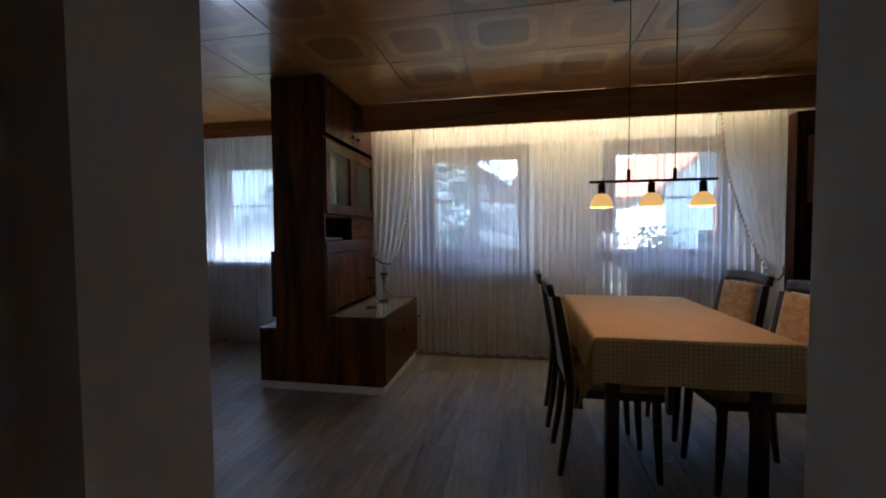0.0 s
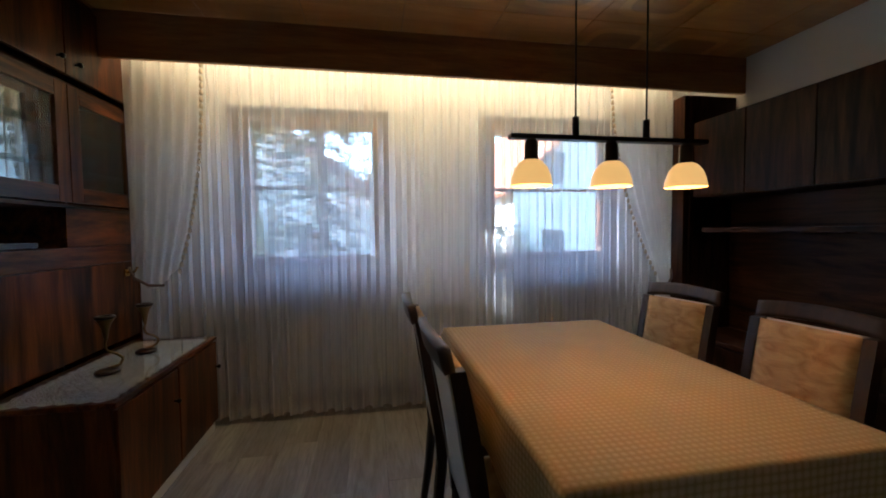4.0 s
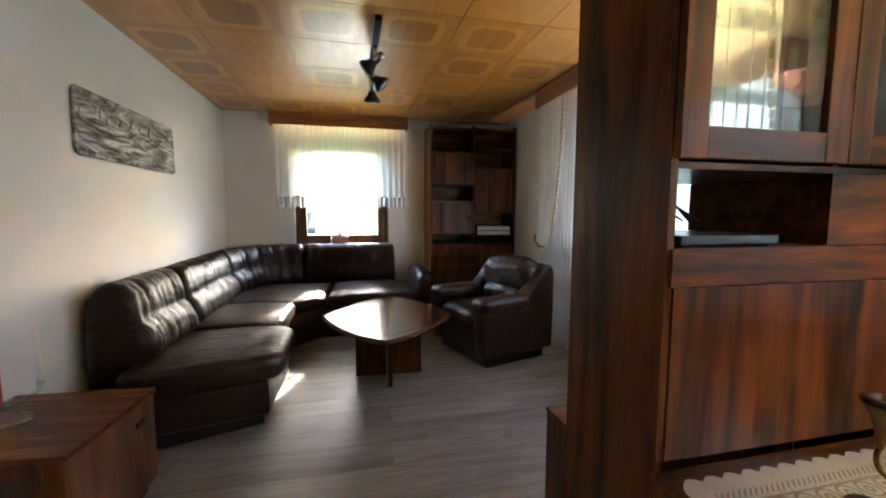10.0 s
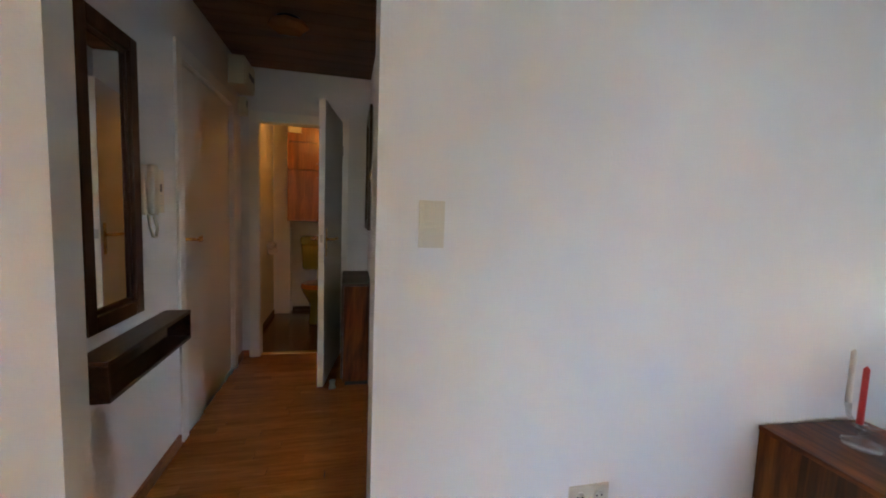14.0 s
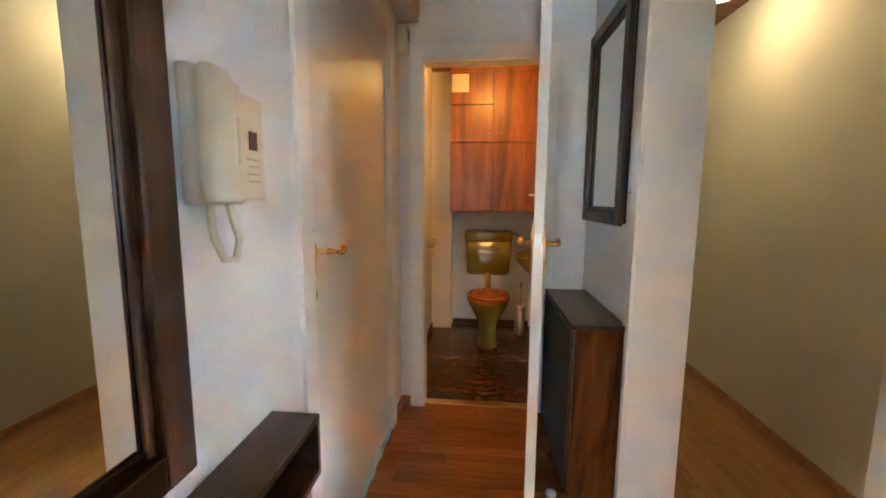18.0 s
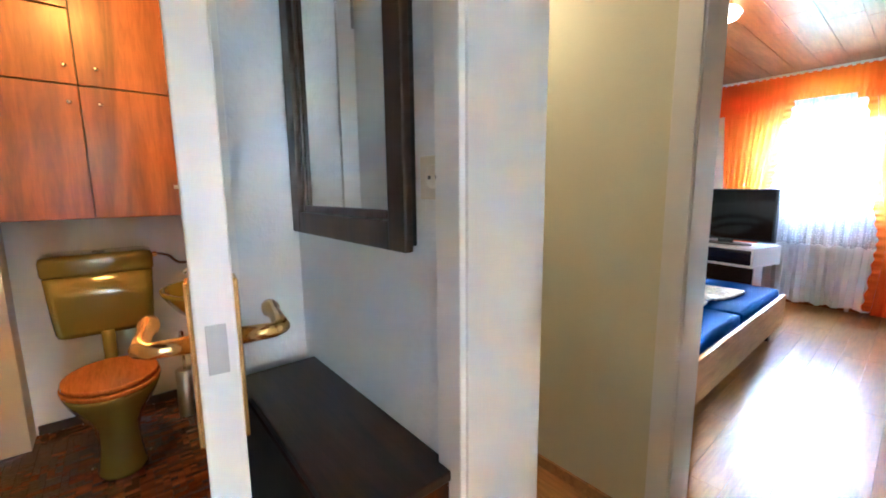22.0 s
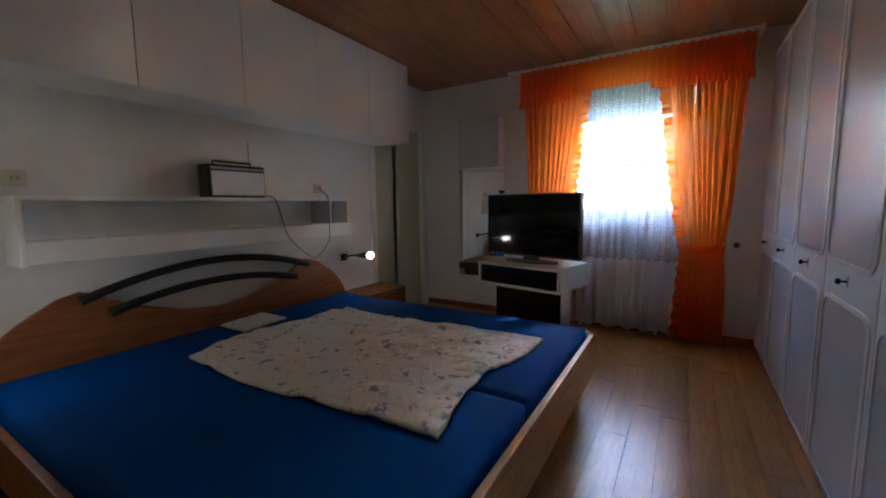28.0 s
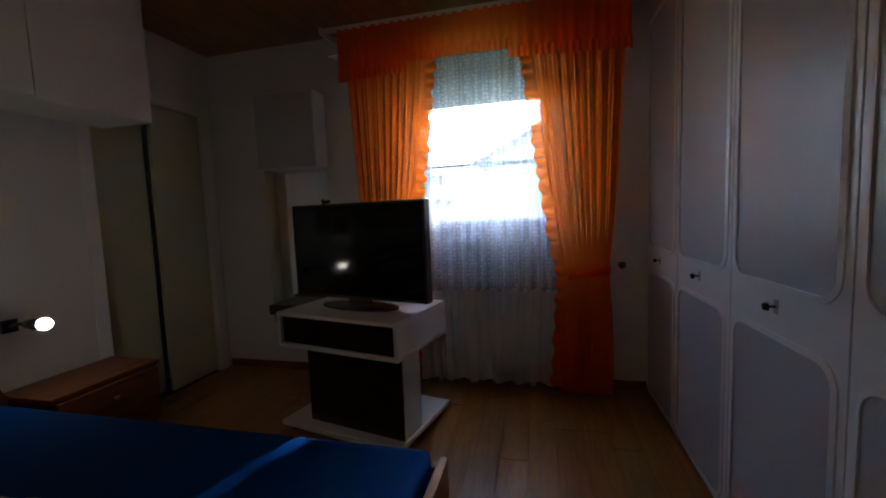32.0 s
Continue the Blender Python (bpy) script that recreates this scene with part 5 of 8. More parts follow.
def lace_runner_mat():
    """Crochet: a scalloped solid border, a ladder band and a field of ring motifs; open between the threads."""
    m = bpy.data.materials.new("crocheted_lace_runner")
    m.use_nodes = True
    nt = m.node_tree
    nt.nodes.remove(nt.nodes["Principled BSDF"])
    tc = nt.nodes.new("ShaderNodeTexCoord")
    sp = nt.nodes.new("ShaderNodeSeparateXYZ")
    link(m, tc.outputs["Object"], sp.inputs[0])
    ax = calc(m, "ABSOLUTE", calc(m, "SUBTRACT", sp.outputs["X"], RUN_X))
    ay = calc(m, "ABSOLUTE", calc(m, "SUBTRACT", sp.outputs["Y"], RUN_Y))
    inset = calc(m, "MINIMUM", calc(m, "SUBTRACT", RUN_HX, ax), calc(m, "SUBTRACT", RUN_HY, ay))
    rings = node(m, "ShaderNodeTexVoronoi", Scale=1.0, Randomness=0.0)
    link(m, coords(m, (16.5, 16.5, 0.01)), rings.inputs["Vector"])
    ring = ramp(m, rings.outputs["Distance"], (0.07, (1, 1, 1)), (0.10, (0.45,) * 3), (0.17, (0.45,) * 3), (0.20, (1, 1, 1)), (0.33, (1, 1, 1)), (0.36, (0.48,) * 3), (0.44, (0.48,) * 3), (0.47, (1, 1, 1)))
    holes = node(m, "ShaderNodeTexVoronoi", Scale=1.0, Randomness=0.3)
    link(m, coords(m, (95, 95, 0.01)), holes.inputs["Vector"])
    solid = ramp(m, holes.outputs["Distance"], (0.16, (0.55,) * 3), (0.30, (1, 1, 1)))
    bars = calc(m, "MAXIMUM", calc(m, "GREATER_THAN", calc(m, "FRACT", calc(m, "MULTIPLY", calc(m, "ADD", sp.outputs["X"], sp.outputs["Y"]), 62.0)), 0.42), 0.5)
    field = calc(m, "GREATER_THAN", inset, 0.080)
    ladder = calc(m, "MULTIPLY", calc(m, "GREATER_THAN", inset, 0.042), calc(m, "LESS_THAN", inset, 0.064))
    gap = calc(m, "MULTIPLY", calc(m, "GREATER_THAN", inset, 0.074), calc(m, "LESS_THAN", inset, 0.080))
    mask = mixed(m, "MIX", field, solid, ring)
    mask = mixed(m, "MIX", ladder, mask, bars)
    mask = mixed(m, "MIX", gap, mask, (0.5, 0.5, 0.5))
    clear = nt.nodes.new("ShaderNodeBsdfTransparent")
    thread = node(m, "ShaderNodeBsdfDiffuse", Color=(0.64, 0.63, 0.61, 1))
    mix = nt.nodes.new("ShaderNodeMixShader")
    link(m, mask, mix.inputs[0])
    link(m, clear.outputs[0], mix.inputs[1])
    link(m, thread.outputs[0], mix.inputs[2])
    link(m, mix.outputs[0], nt.nodes["Material Output"].inputs["Surface"])
    return m


RUNNER = lace_runner_mat()
CROCHET = mat("white_crochet_lace", (0.74, 0.73, 0.70), 0.9)
cvec = coords(CROCHET, (1, 1, 1))
cv1 = node(CROCHET, "ShaderNodeTexVoronoi", Scale=95.0, Randomness=0.25)
link(CROCHET, cvec, cv1.inputs["Vector"])
cv2 = node(CROCHET, "ShaderNodeTexVoronoi", Scale=9.0, Randomness=0.2)
link(CROCHET, cvec, cv2.inputs["Vector"])
lace_holes = ramp(CROCHET, cv1.outputs["Distance"], (0.34, (0.16, 0.12, 0.11)), (0.50, (0.75, 0.75, 0.76)))
motif = ramp(CROCHET, cv2.outputs["Distance"], (0.30, (1, 1, 1)), (0.36, (0.55, 0.52, 0.50)), (0.42, (1, 1, 1)))
base_color(CROCHET, mixed(CROCHET, "MULTIPLY", 1.0, mixed(CROCHET, "MULTIPLY", 0.75, (0.76, 0.75, 0.72), lace_holes), motif))
single("lace_runner", doily(-1.50, -1.14, 2.67, 3.53, 6, 15), RUNNER, "white crocheted lace runner on the sideboard top", "table runner", m=pose(0, 0, 0.5765))


single("glass_plate", boxes((-1.535, -1.108, 2.650, 3.598, 0.5795, 0.5845), bevel=0.001), GLASSTOP, "clear glass plate over the lace on the sideboard", "glass plate")


def candlestick(x, y, turn, label):
    """Round wooden foot, a snaking brass stem and a flared cup with a wooden rim."""
    ob = thing("candlestick", label, "candlestick", "candlesticks", "", pose(x, y, 0.5845, 0, 0, turn))
    part("foot", lathe([(0.046, 0), (0.048, 0.005), (0.044, 0.012), (0.030, 0.018), (0.010, 0.020)], 24), DARKWOOD, ob, "turned dark wooden foot", True)
    pts = curved([(0.0, 0.0, 0.018), (0.018, 0.0, 0.022), (0.044, 0.0, 0.030), (0.056, 0.0, 0.055), (0.036, 0.0, 0.078), (0.004, 0.0, 0.098), (-0.004, 0.0, 0.125), (0.0, 0.0, 0.15)])
    part("stem", tube(pts, 0.0055, 8), BRONZE, ob, "snaking brass stem", True)
    part("cup", lathe([(0.006, 0.145), (0.010, 0.165), (0.013, 0.19), (0.020, 0.215), (0.031, 0.236), (0.034, 0.240), (0.028, 0.240), (0.018, 0.22)], 20), BRONZE, ob, "flared brass cup", True)
    part("rim", lathe([(0.030, 0.2405), (0.038, 0.243), (0.039, 0.251), (0.032, 0.255), (0.022, 0.255), (0.020, 0.243)], 20), DARKWOOD, ob, "dark wooden rim", True)
    return ob


candlestick(-1.33, 2.99, 20, "snaking brass candlestick with dark wooden foot and rim")
candlestick(-1.33, 3.30, 45, "snaking brass candlestick with dark wooden foot and rim")

# dark wall unit along the east wall
unit = thing("wall_unit", "dark rosewood wall unit with upper cupboards and base", "wall unit")
part("back_panel", boxes((2.372, 2.394, 0.70, 3.46, 0.0, 1.41), bevel=0), DARKROSE_Y, unit)
for k in range(3):
    part("back_field", boxes((2.362, 2.3715, 0.72 + 0.92 * k, 1.62 + 0.92 * k, 0.62, 1.17), bevel=0.002), DARKROSE_Y, unit)
for k in range(7):
    ya = 3.455 - 0.39 * (k + 1)
    u = part("upper_cupboard", boxes((2.07, 2.394, ya, ya + 0.388, 1.41, 1.93), bevel=0.002), DARKROSE, unit)
    part("cupboard_door", boxes((2.05, 2.0695, ya + 0.002, ya + 0.386, 1.415, 1.925), bevel=0.003), DARKROSE, u)
part("shelf_board", boxes((2.13, 2.3615, 0.72, 3.455, 1.175, 1.205), bevel=0.003), DARKROSE_Y, unit)
for k in range(4):
    ya = 3.455 - 0.69 * (k + 1)
    u = part("base_cupboard", boxes((1.99, 2.3615, ya, ya + 0.688, 0.0, 0.47), bevel=0.002), DARKROSE, unit)
    part("base_door", boxes((1.972, 1.9895, ya + 0.003, ya + 0.685, 0.06, 0.455), bevel=0.003), DARKROSE, u)
part("base_top", boxes((1.97, 2.3615, 0.695, 3.456, 0.4705, 0.492), bevel=0.003), DARKROSE_Y, unit)
tall = thing("corner_cupboard", "tall narrow dark rosewood corner cupboard", "cupboard")
part("body", boxes((2.03, 2.394, 3.46, 3.58, 0.0, 2.12), bevel=0.003), DARKROSE, tall)
part("front_board", boxes((1.985, 2.029, 3.465, 3.575, 0.0, 2.12), bevel=0.003), DARKROSE, tall)

# buffet with lace beside the opening
buf = thing("buffet", "carved dark wooden buffet table with curved legs", "buffet", "", "", pose(1.20, 0.655, 0))
part("top_board", boxes((-0.53, 0.53, -0.235, 0.235, 0.715, 0.745), bevel=0.008), DARKWOOD, buf)
part("apron", boxes((-0.49, 0.49, -0.20, 0.20, 0.58, 0.714), bevel=0.004), DARKWOOD, buf)
part("drawer_front", boxes((-0.42, -0.01, 0.2005, 0.212, 0.60, 0.70), bevel=0.004), DARKWOOD, buf)
part("drawer_front", boxes((0.01, 0.42, 0.2005, 0.212, 0.60, 0.70), bevel=0.004), DARKWOOD, buf)
for sx in (-1, 1):
    for sy in (-1, 1):
        x, y = sx * 0.45, sy * 0.17
        part("leg", tube([(x, y, 0.60), (x + sx * 0.03, y + sy * 0.02, 0.50), (x + sx * 0.015, y + sy * 0.01, 0.30), (x - sx * 0.005, y, 0.12), (x + sx * 0.02, y + sy * 0.015, 0.02), (x + sx * 0.03, y + sy * 0.02, 0.0)], [0.032, 0.034, 0.022, 0.016, 0.018, 0.02], 10), DARKWOOD, buf, "", True)
lace_top = single("lace_cloth", doily(-0.44, 0.44, -0.19, 0.20, 14, 6), CROCHET, "white crocheted lace cloth hanging over the buffet's edge", "table runner", m=pose(1.20, 0.655, 0.7455))


def lace_flap(u, v):
    """The pointed front edge of the cloth, hanging over the board."""
    x = -0.44 + 0.88 * u
    point = 0.05 + 0.10 * (1 - abs(2 * ((u * 3) % 1.0) - 1)) + 0.008 * abs(math.sin(u * 66))
    return (x, 0.243 if v < 0.999 else 0.20, 0.001 - point * (1 - v) * (1 if v < 0.999 else 0))


part("hanging_edge", sheet(132, 4, lace_flap, 0.002), CROCHET, lace_top, "pointed hanging lace edge")

# ---- living area ----
pel = thing("curtain_pelmet", "orange pine pelmet box over the window", "pelmet", "pelmets")
part("front_board", boxes((-5.725, -5.705, 1.02, 2.615, 2.215, 2.366), bevel=0.003), BEAMWOOD_Y, pel)
part("end_board", boxes((-5.858, -5.7255, 1.02, 1.04, 2.215, 2.366), bevel=0.002), BEAMWOOD_Y, pel)
part("end_board", boxes((-5.858, -5.7255, 2.595, 2.615, 2.215, 2.366), bevel=0.002), BEAMWOOD_Y, pel)
pel = thing("curtain_pelmet", "orange pine pelmet box over the window", "pelmet", "pelmets")
part("front_board", boxes((-4.42, -1.98, 3.66, 3.68, 2.215, 2.366), bevel=0.003), BEAMWOOD, pel)
part("end_board", boxes((-4.42, -4.40, 3.6805, 3.918, 2.215, 2.366), bevel=0.002), BEAMWOOD, pel)

short = thing("short_net_curtain", "short white net curtain with a gathered hem band", "curtain", "", "", pose(-5.765, 1.82, 0, 0, 0, 90))
part("cloth", folds(-0.755, 0.755, 1.40, 2.34, 0.009, 21, 4.0, 0, 7, 6), NETFINE, short, "", True)
part("hem_frill", folds(-0.76, 0.76, 1.275, 1.40, 0.022, 30, 5.0, 0, 3, 6, 1.0), NET, short, "", True)
net = thing("net_curtain", "long white pleated net curtain before the living room window", "curtain", "", "", pose(0, 3.735, 0))
part("cloth", folds(-4.37, -2.0, 0.035, 2.344, 0.022, 40, 2.0, 0, 8, 12, 1.0, 0.0085), NET, net, "", True)
side_drape("side_drape", -4.38, -3.95, 3.70, 0.95, 1, 0.60, 2.6, "cream side drape tied back, with brown tassel trim")
single("curtain_rail_living", boxes((-4.38, -2.0, 3.745, 3.775, 2.345, 2.366), (-4.38, -3.9, 3.70, 3.73, 2.345, 2.366), bevel=0.002), PAINT, "white curtain rail inside the pelmet", "curtain rail", kind="structure")
single("curtain_rail_west", boxes((-5.78, -5.75, 1.05, 2.59, 2.341, 2.366), bevel=0.002), PAINT, "white curtain rail inside the pelmet", "curtain rail", kind="structure")

pot = thing("flower_pot", "pink glazed flower pot with a thin plant on the sill", "flower pot", "", "", pose(-5.86, 1.775, 0.794))
part("pot", lathe([(0.075, 0), (0.095, 0.01), (0.105, 0.09), (0.110, 0.12), (0.098, 0.12), (0.088, 0.10)], 24), PINK, pot, "", True)
for k in range(6):
    a = k * 1.05
    part("leaf", tube([(0, 0, 0.085), (0.02 * math.cos(a), 0.02 * math.sin(a), 0.17), (0.06 * math.cos(a), 0.06 * math.sin(a), 0.24 + 0.02 * (k % 3))], [0.004, 0.006, 0.001], 6), LEAF, pot, "", True)

# corner sofa
sofa = thing("corner_sofa", "dark brown leather corner sofa with loose creased cushions", "sofa", "leather suite")


part("plinth", outline([(-5.80, 0.53), (-2.98, 0.53), (-2.98, 0.95), (-3.14, 1.40), (-3.60, 1.40), (-3.75, 1.32), (-4.40, 1.32), (-4.72, 1.60), (-4.72, 2.58), (-5.80, 2.58)], 0.0, 0.10, 0.01), BLACK, sofa)
part("body_chaise", outline([(-3.72, 0.56), (-2.94, 0.56), (-2.93, 0.95), (-3.05, 1.45), (-3.62, 1.47), (-3.72, 1.42)], 0.09, 0.30, 0.03), LEATHER, sofa)
part("body_middle", outline([(-4.55, 0.56), (-3.721, 0.56), (-3.721, 1.36), (-4.45, 1.36)], 0.09, 0.30, 0.03), LEATHER, sofa)
part("body_corner", outline([(-5.76, 0.56), (-4.551, 0.56), (-4.451, 1.36), (-4.70, 1.62), (-5.76, 1.70)], 0.09, 0.30, 0.03), LEATHER, sofa)
part("body_end", outline([(-5.76, 1.701), (-4.69, 1.63), (-4.68, 2.56), (-5.76, 2.56)], 0.09, 0.30, 0.03), LEATHER, sofa)


def seat_slab(points, z0, z1, seed):
    """A soft seat cushion from an outline."""
    bm = outline(points, z0, z1, 0.05, 4)
    bmesh.ops.triangulate(bm, faces=[f for f in bm.faces if len(f.verts) > 4])
    bmesh.ops.subdivide_edges(bm, edges=[e for e in bm.edges if e.calc_length() > 0.12], cuts=3, use_grid_fill=True)
    bmesh.ops.triangulate(bm, faces=[f for f in bm.faces if len(f.verts) > 4])
    cx = sum(p[0] for p in points) / len(points)
    cy = sum(p[1] for p in points) / len(points)
    for v in bm.verts:
        if v.co.z > (z0 + z1) / 2:
            d = math.hypot(v.co.x - cx, v.co.y - cy)
            v.co.z += 0.03 * max(0.0, 1 - (d / 0.5) ** 2) + 0.010 * noise.noise(Vector((v.co.x * 8 + seed, v.co.y * 8, 0)))
    return bm


part("seat_chaise", seat_slab([(-3.715, 0.75), (-3.0, 0.75), (-2.90, 0.98), (-3.02, 1.50), (-3.10, 1.54), (-3.62, 1.52), (-3.715, 1.46)], 0.30, 0.42, 1.0), LEATHER, sofa, "", True)
part("seat_middle", seat_slab([(-4.53, 0.75), (-3.725, 0.75), (-3.725, 1.42), (-4.43, 1.42)], 0.30, 0.42, 2.0), LEATHER, sofa, "", True)
part("seat_corner", seat_slab([(-5.50, 0.80), (-4.54, 0.75), (-4.44, 1.42), (-4.66, 1.66), (-5.46, 1.70)], 0.30, 0.42, 3.0), LEATHER, sofa, "", True)
part("seat_end", seat_slab([(-5.46, 1.71), (-4.65, 1.67), (-4.63, 2.56), (-5.46, 2.56)], 0.30, 0.42, 4.0), LEATHER, sofa, "", True)
BACK = [(0.02, 0.10), (0.0, 0.40), (0.0, 0.62), (0.02, 0.75), (0.07, 0.825), (0.13, 0.845), (0.19, 0.83), (0.235, 0.78), (0.255, 0.71), (0.262, 0.655), (0.262, 0.625), (0.30, 0.585), (0.33, 0.52), (0.335, 0.45), (0.30, 0.40), (0.16, 0.39), (0.10, 0.12)]
ARC_X, ARC_Y, ARC_R = -4.98, 1.37, 0.84


def back_line(s):
    """The line along the walls on which the sofa's back stands: point and inward direction, s in metres."""
    a, quarter = -2.97 - ARC_X, ARC_R * math.pi / 2
    if s < a:
        return Vector((-2.97 - s, ARC_Y - ARC_R, 0)), Vector((0, 1, 0))
    if s < a + quarter:
        w = (s - a) / ARC_R
        d = Vector((math.sin(w), math.cos(w), 0))
        return Vector((ARC_X, ARC_Y, 0)) - d * ARC_R, d
    return Vector((ARC_X - ARC_R, ARC_Y + s - a - quarter, 0)), Vector((1, 0, 0))


def backrest(name, s0, s1, panels, seed):
    """A leather back that rolls over at the top, quilted in upright panels, with creases."""
    bm, nu = bmesh.new(), panels * 10
    rings = []
    for k in range(nu + 1):
        f = k / nu
        p, d = back_line(s0 + (s1 - s0) * f)
        seam = abs(math.sin(math.pi * f * panels)) ** 0.45
        end = min(1.0, min(f, 1 - f) * (s1 - s0) / 0.05) ** 0.5
        ring = []
        for q, (out, z) in enumerate(BACK):
            front = 1.0 if 4 <= q <= 14 else 0.0
            crease = noise.noise(Vector((f * (s1 - s0) * 16 + seed, z * 6, seed))) * 0.010 + noise.noise(Vector((f * (s1 - s0) * 38 + seed, z * 13, seed + 3))) * 0.006
            o = out + front * (0.012 * (seam - 0.6) + 1.25 * crease)
            o = 0.14 + (o - 0.14) * (0.72 + 0.28 * end)
            zz = z + (0.006 * (seam - 0.6) if 4 <= q <= 8 else 0) - 0.03 * (1 - end) * (1 if q > 3 else 0)
            c = p + d * o
            ring.append(bm.verts.new((c.x, c.y, zz)))
        rings.append(ring)
    m = len(BACK)
    for ra, rb in zip(rings, rings[1:]):
        for q in range(m):
            bm.faces.new((ra[q], ra[(q + 1) % m], rb[(q + 1) % m], rb[q]))
    bm.faces.new(rings[0])
    bm.faces.new(rings[-1][::-1])
    return part(name, bm, LEATHER, sofa, "", True)


backrest("backrest_chaise", 0.165, 0.86, 4, 1.0)
backrest("backrest_middle", 0.865, 1.96, 5, 2.3)
backrest("backrest_corner", 1.965, 3.33, 6, 5.7)
backrest("backrest_end", 3.335, 4.38, 5, 4.1)
part("armrest", pillow(-5.60, -4.72, 2.57, 2.74, 0.10, 0.60, 0.02, 10, 0.01, 6.0), LEATHER, sofa)

# armchair
arm = thing("armchair", "dark brown leather armchair with creased back cushion", "armchair", "leather suite", "", pose(-4.06, 3.11, 0, 0, 0, 17) @ Matrix.Diagonal((1.06, 0.82, 0.98, 1)))
part("plinth", boxes((-0.33, 0.33, -0.36, 0.36, 0.0, 0.08), bevel=0.005), BLACK, arm)
part("body", boxes((-0.37, 0.37, -0.40, 0.40, 0.081, 0.30), bevel=0.03), LEATHER, arm)
part("seat", pillow(-0.235, 0.235, -0.44, 0.20, 0.29, 0.445, 0.02, 12, 0.010, 3.0, 1, 0), LEATHER, arm)
part("lumbar_roll", pillow(-0.24, 0.24, 0.10, 0.30, 0.41, 0.58, 0.02, 14, 0.012, 8.0, 5, 0), LEATHER, arm)
part("backrest", pillow(-0.29, 0.29, 0.15, 0.40, 0.52, 0.83, 0.03, 16, 0.018, 5.0, 5, 0), LEATHER, arm)
part("back_shell", pillow(-0.36, 0.36, 0.32, 0.45, 0.09, 0.80, 0.006, 8, 0.004, 2.0), LEATHER, arm)
UPRIGHT = Matrix(((0, 0, 1, 0), (1, 0, 0, 0), (0, 1, 0, 0), (0, 0, 0, 1)))
cheek = [(-0.44, 0.082), (-0.455, 0.30), (-0.45, 0.43), (-0.42, 0.475), (-0.30, 0.50), (-0.10, 0.525), (0.06, 0.56), (0.16, 0.63), (0.24, 0.73), (0.32, 0.79), (0.40, 0.80), (0.44, 0.76), (0.445, 0.40), (0.43, 0.082)]
for s in (-1, 1):
    part("side_panel", outline(cheek, s * 0.315 - 0.065, s * 0.315 + 0.065, 0.028), LEATHER, arm, "", True, UPRIGHT)
    part("armrest", pillow(s * 0.315 - 0.085, s * 0.315 + 0.085, -0.47, 0.10, 0.44, 0.565, 0.008, 12, 0.010, 1.0 + s), LEATHER, arm)

# coffee table
TABWOOD = wood("glossy_rosewood_top", (0.045, 0.018, 0.010), (0.20, 0.085, 0.042), "y", 0.16, 1.2, 0.7)
ct = thing("coffee_table", "glossy rosewood coffee table with bowed square top", "coffee table", "", "", pose(-3.68, 2.17, 0, 0, 0, -7))


def bowed(scale):
    pts = []
    corner = [(0.635, 0), (0, 0.475), (-0.635, 0), (0, -0.475)]
    for (ax, ay), (bx, by) in zip(corner, corner[1:] + corner[:1]):
        for k in range(12):
            f = k / 12
            x, y = ax + (bx - ax) * f, ay + (by - ay) * f
            out = 1 + 0.17 * math.sin(math.pi * f)
            pts.append((x * out * scale, y * out * scale))
    return pts


part("tabletop", outline(bowed(1.0), 0.435, 0.468, 0.012), TABWOOD, ct)
part("border_inlay", outline(bowed(0.86), 0.4683, 0.4692), TABWOOD, ct, "darker inlaid field")
part("underframe", outline(bowed(0.62), 0.41, 0.4345), DARKWOOD, ct)
for a in (0, 90, 180, 270):
    part("leg_board", boxes((0.02, 0.245, -0.016, 0.016, 0.0, 0.4095), bevel=0.004), ROSE, ct, "", False, pose(-0.03, 0.0, 0, 0, 0, a + 4))

# shelf unit in the corner
book = thing("shelf_unit", "tall rosewood shelf unit with cupboards and open niches", "shelf unit")
BX, FY = -5.42, (2.835, 3.372, 3.905)
part("side_board", boxes((-5.855, BX, FY[0], FY[0] + 0.02, 0, 2.25), bevel=0.002), ROSE, book)
part("side_board", boxes((-5.855, BX, FY[1] - 0.01, FY[1] + 0.01, 0, 2.25), bevel=0.002), ROSE, book)
part("side_board", boxes((-5.855, BX, FY[2] - 0.02, FY[2], 0, 2.25), bevel=0.002), ROSE, book)
part("back_board", boxes((-5.856, -5.846, FY[0] + 0.021, FY[1] - 0.011, 0, 2.249), (-5.856, -5.846, FY[1] + 0.011, FY[2] - 0.021, 0, 2.249), bevel=0), ROSE_Y, book)
levels_l, levels_r = (0.06, 0.44, 0.835, 0.965, 1.35, 1.55, 1.925, 2.215), (0.06, 0.50, 0.83, 0.93, 1.215, 1.745, 1.985, 2.215)
for lv_, ya, yb in ((levels_l, FY[0] + 0.0205, FY[1] - 0.0105), (levels_r, FY[1] + 0.0105, FY[2] - 0.0205)):
    for z in lv_:
        part("shelf", boxes((-5.845, BX - 0.004, ya, yb, z - 0.009, z + 0.009), bevel=0.001), ROSE_Y, book)
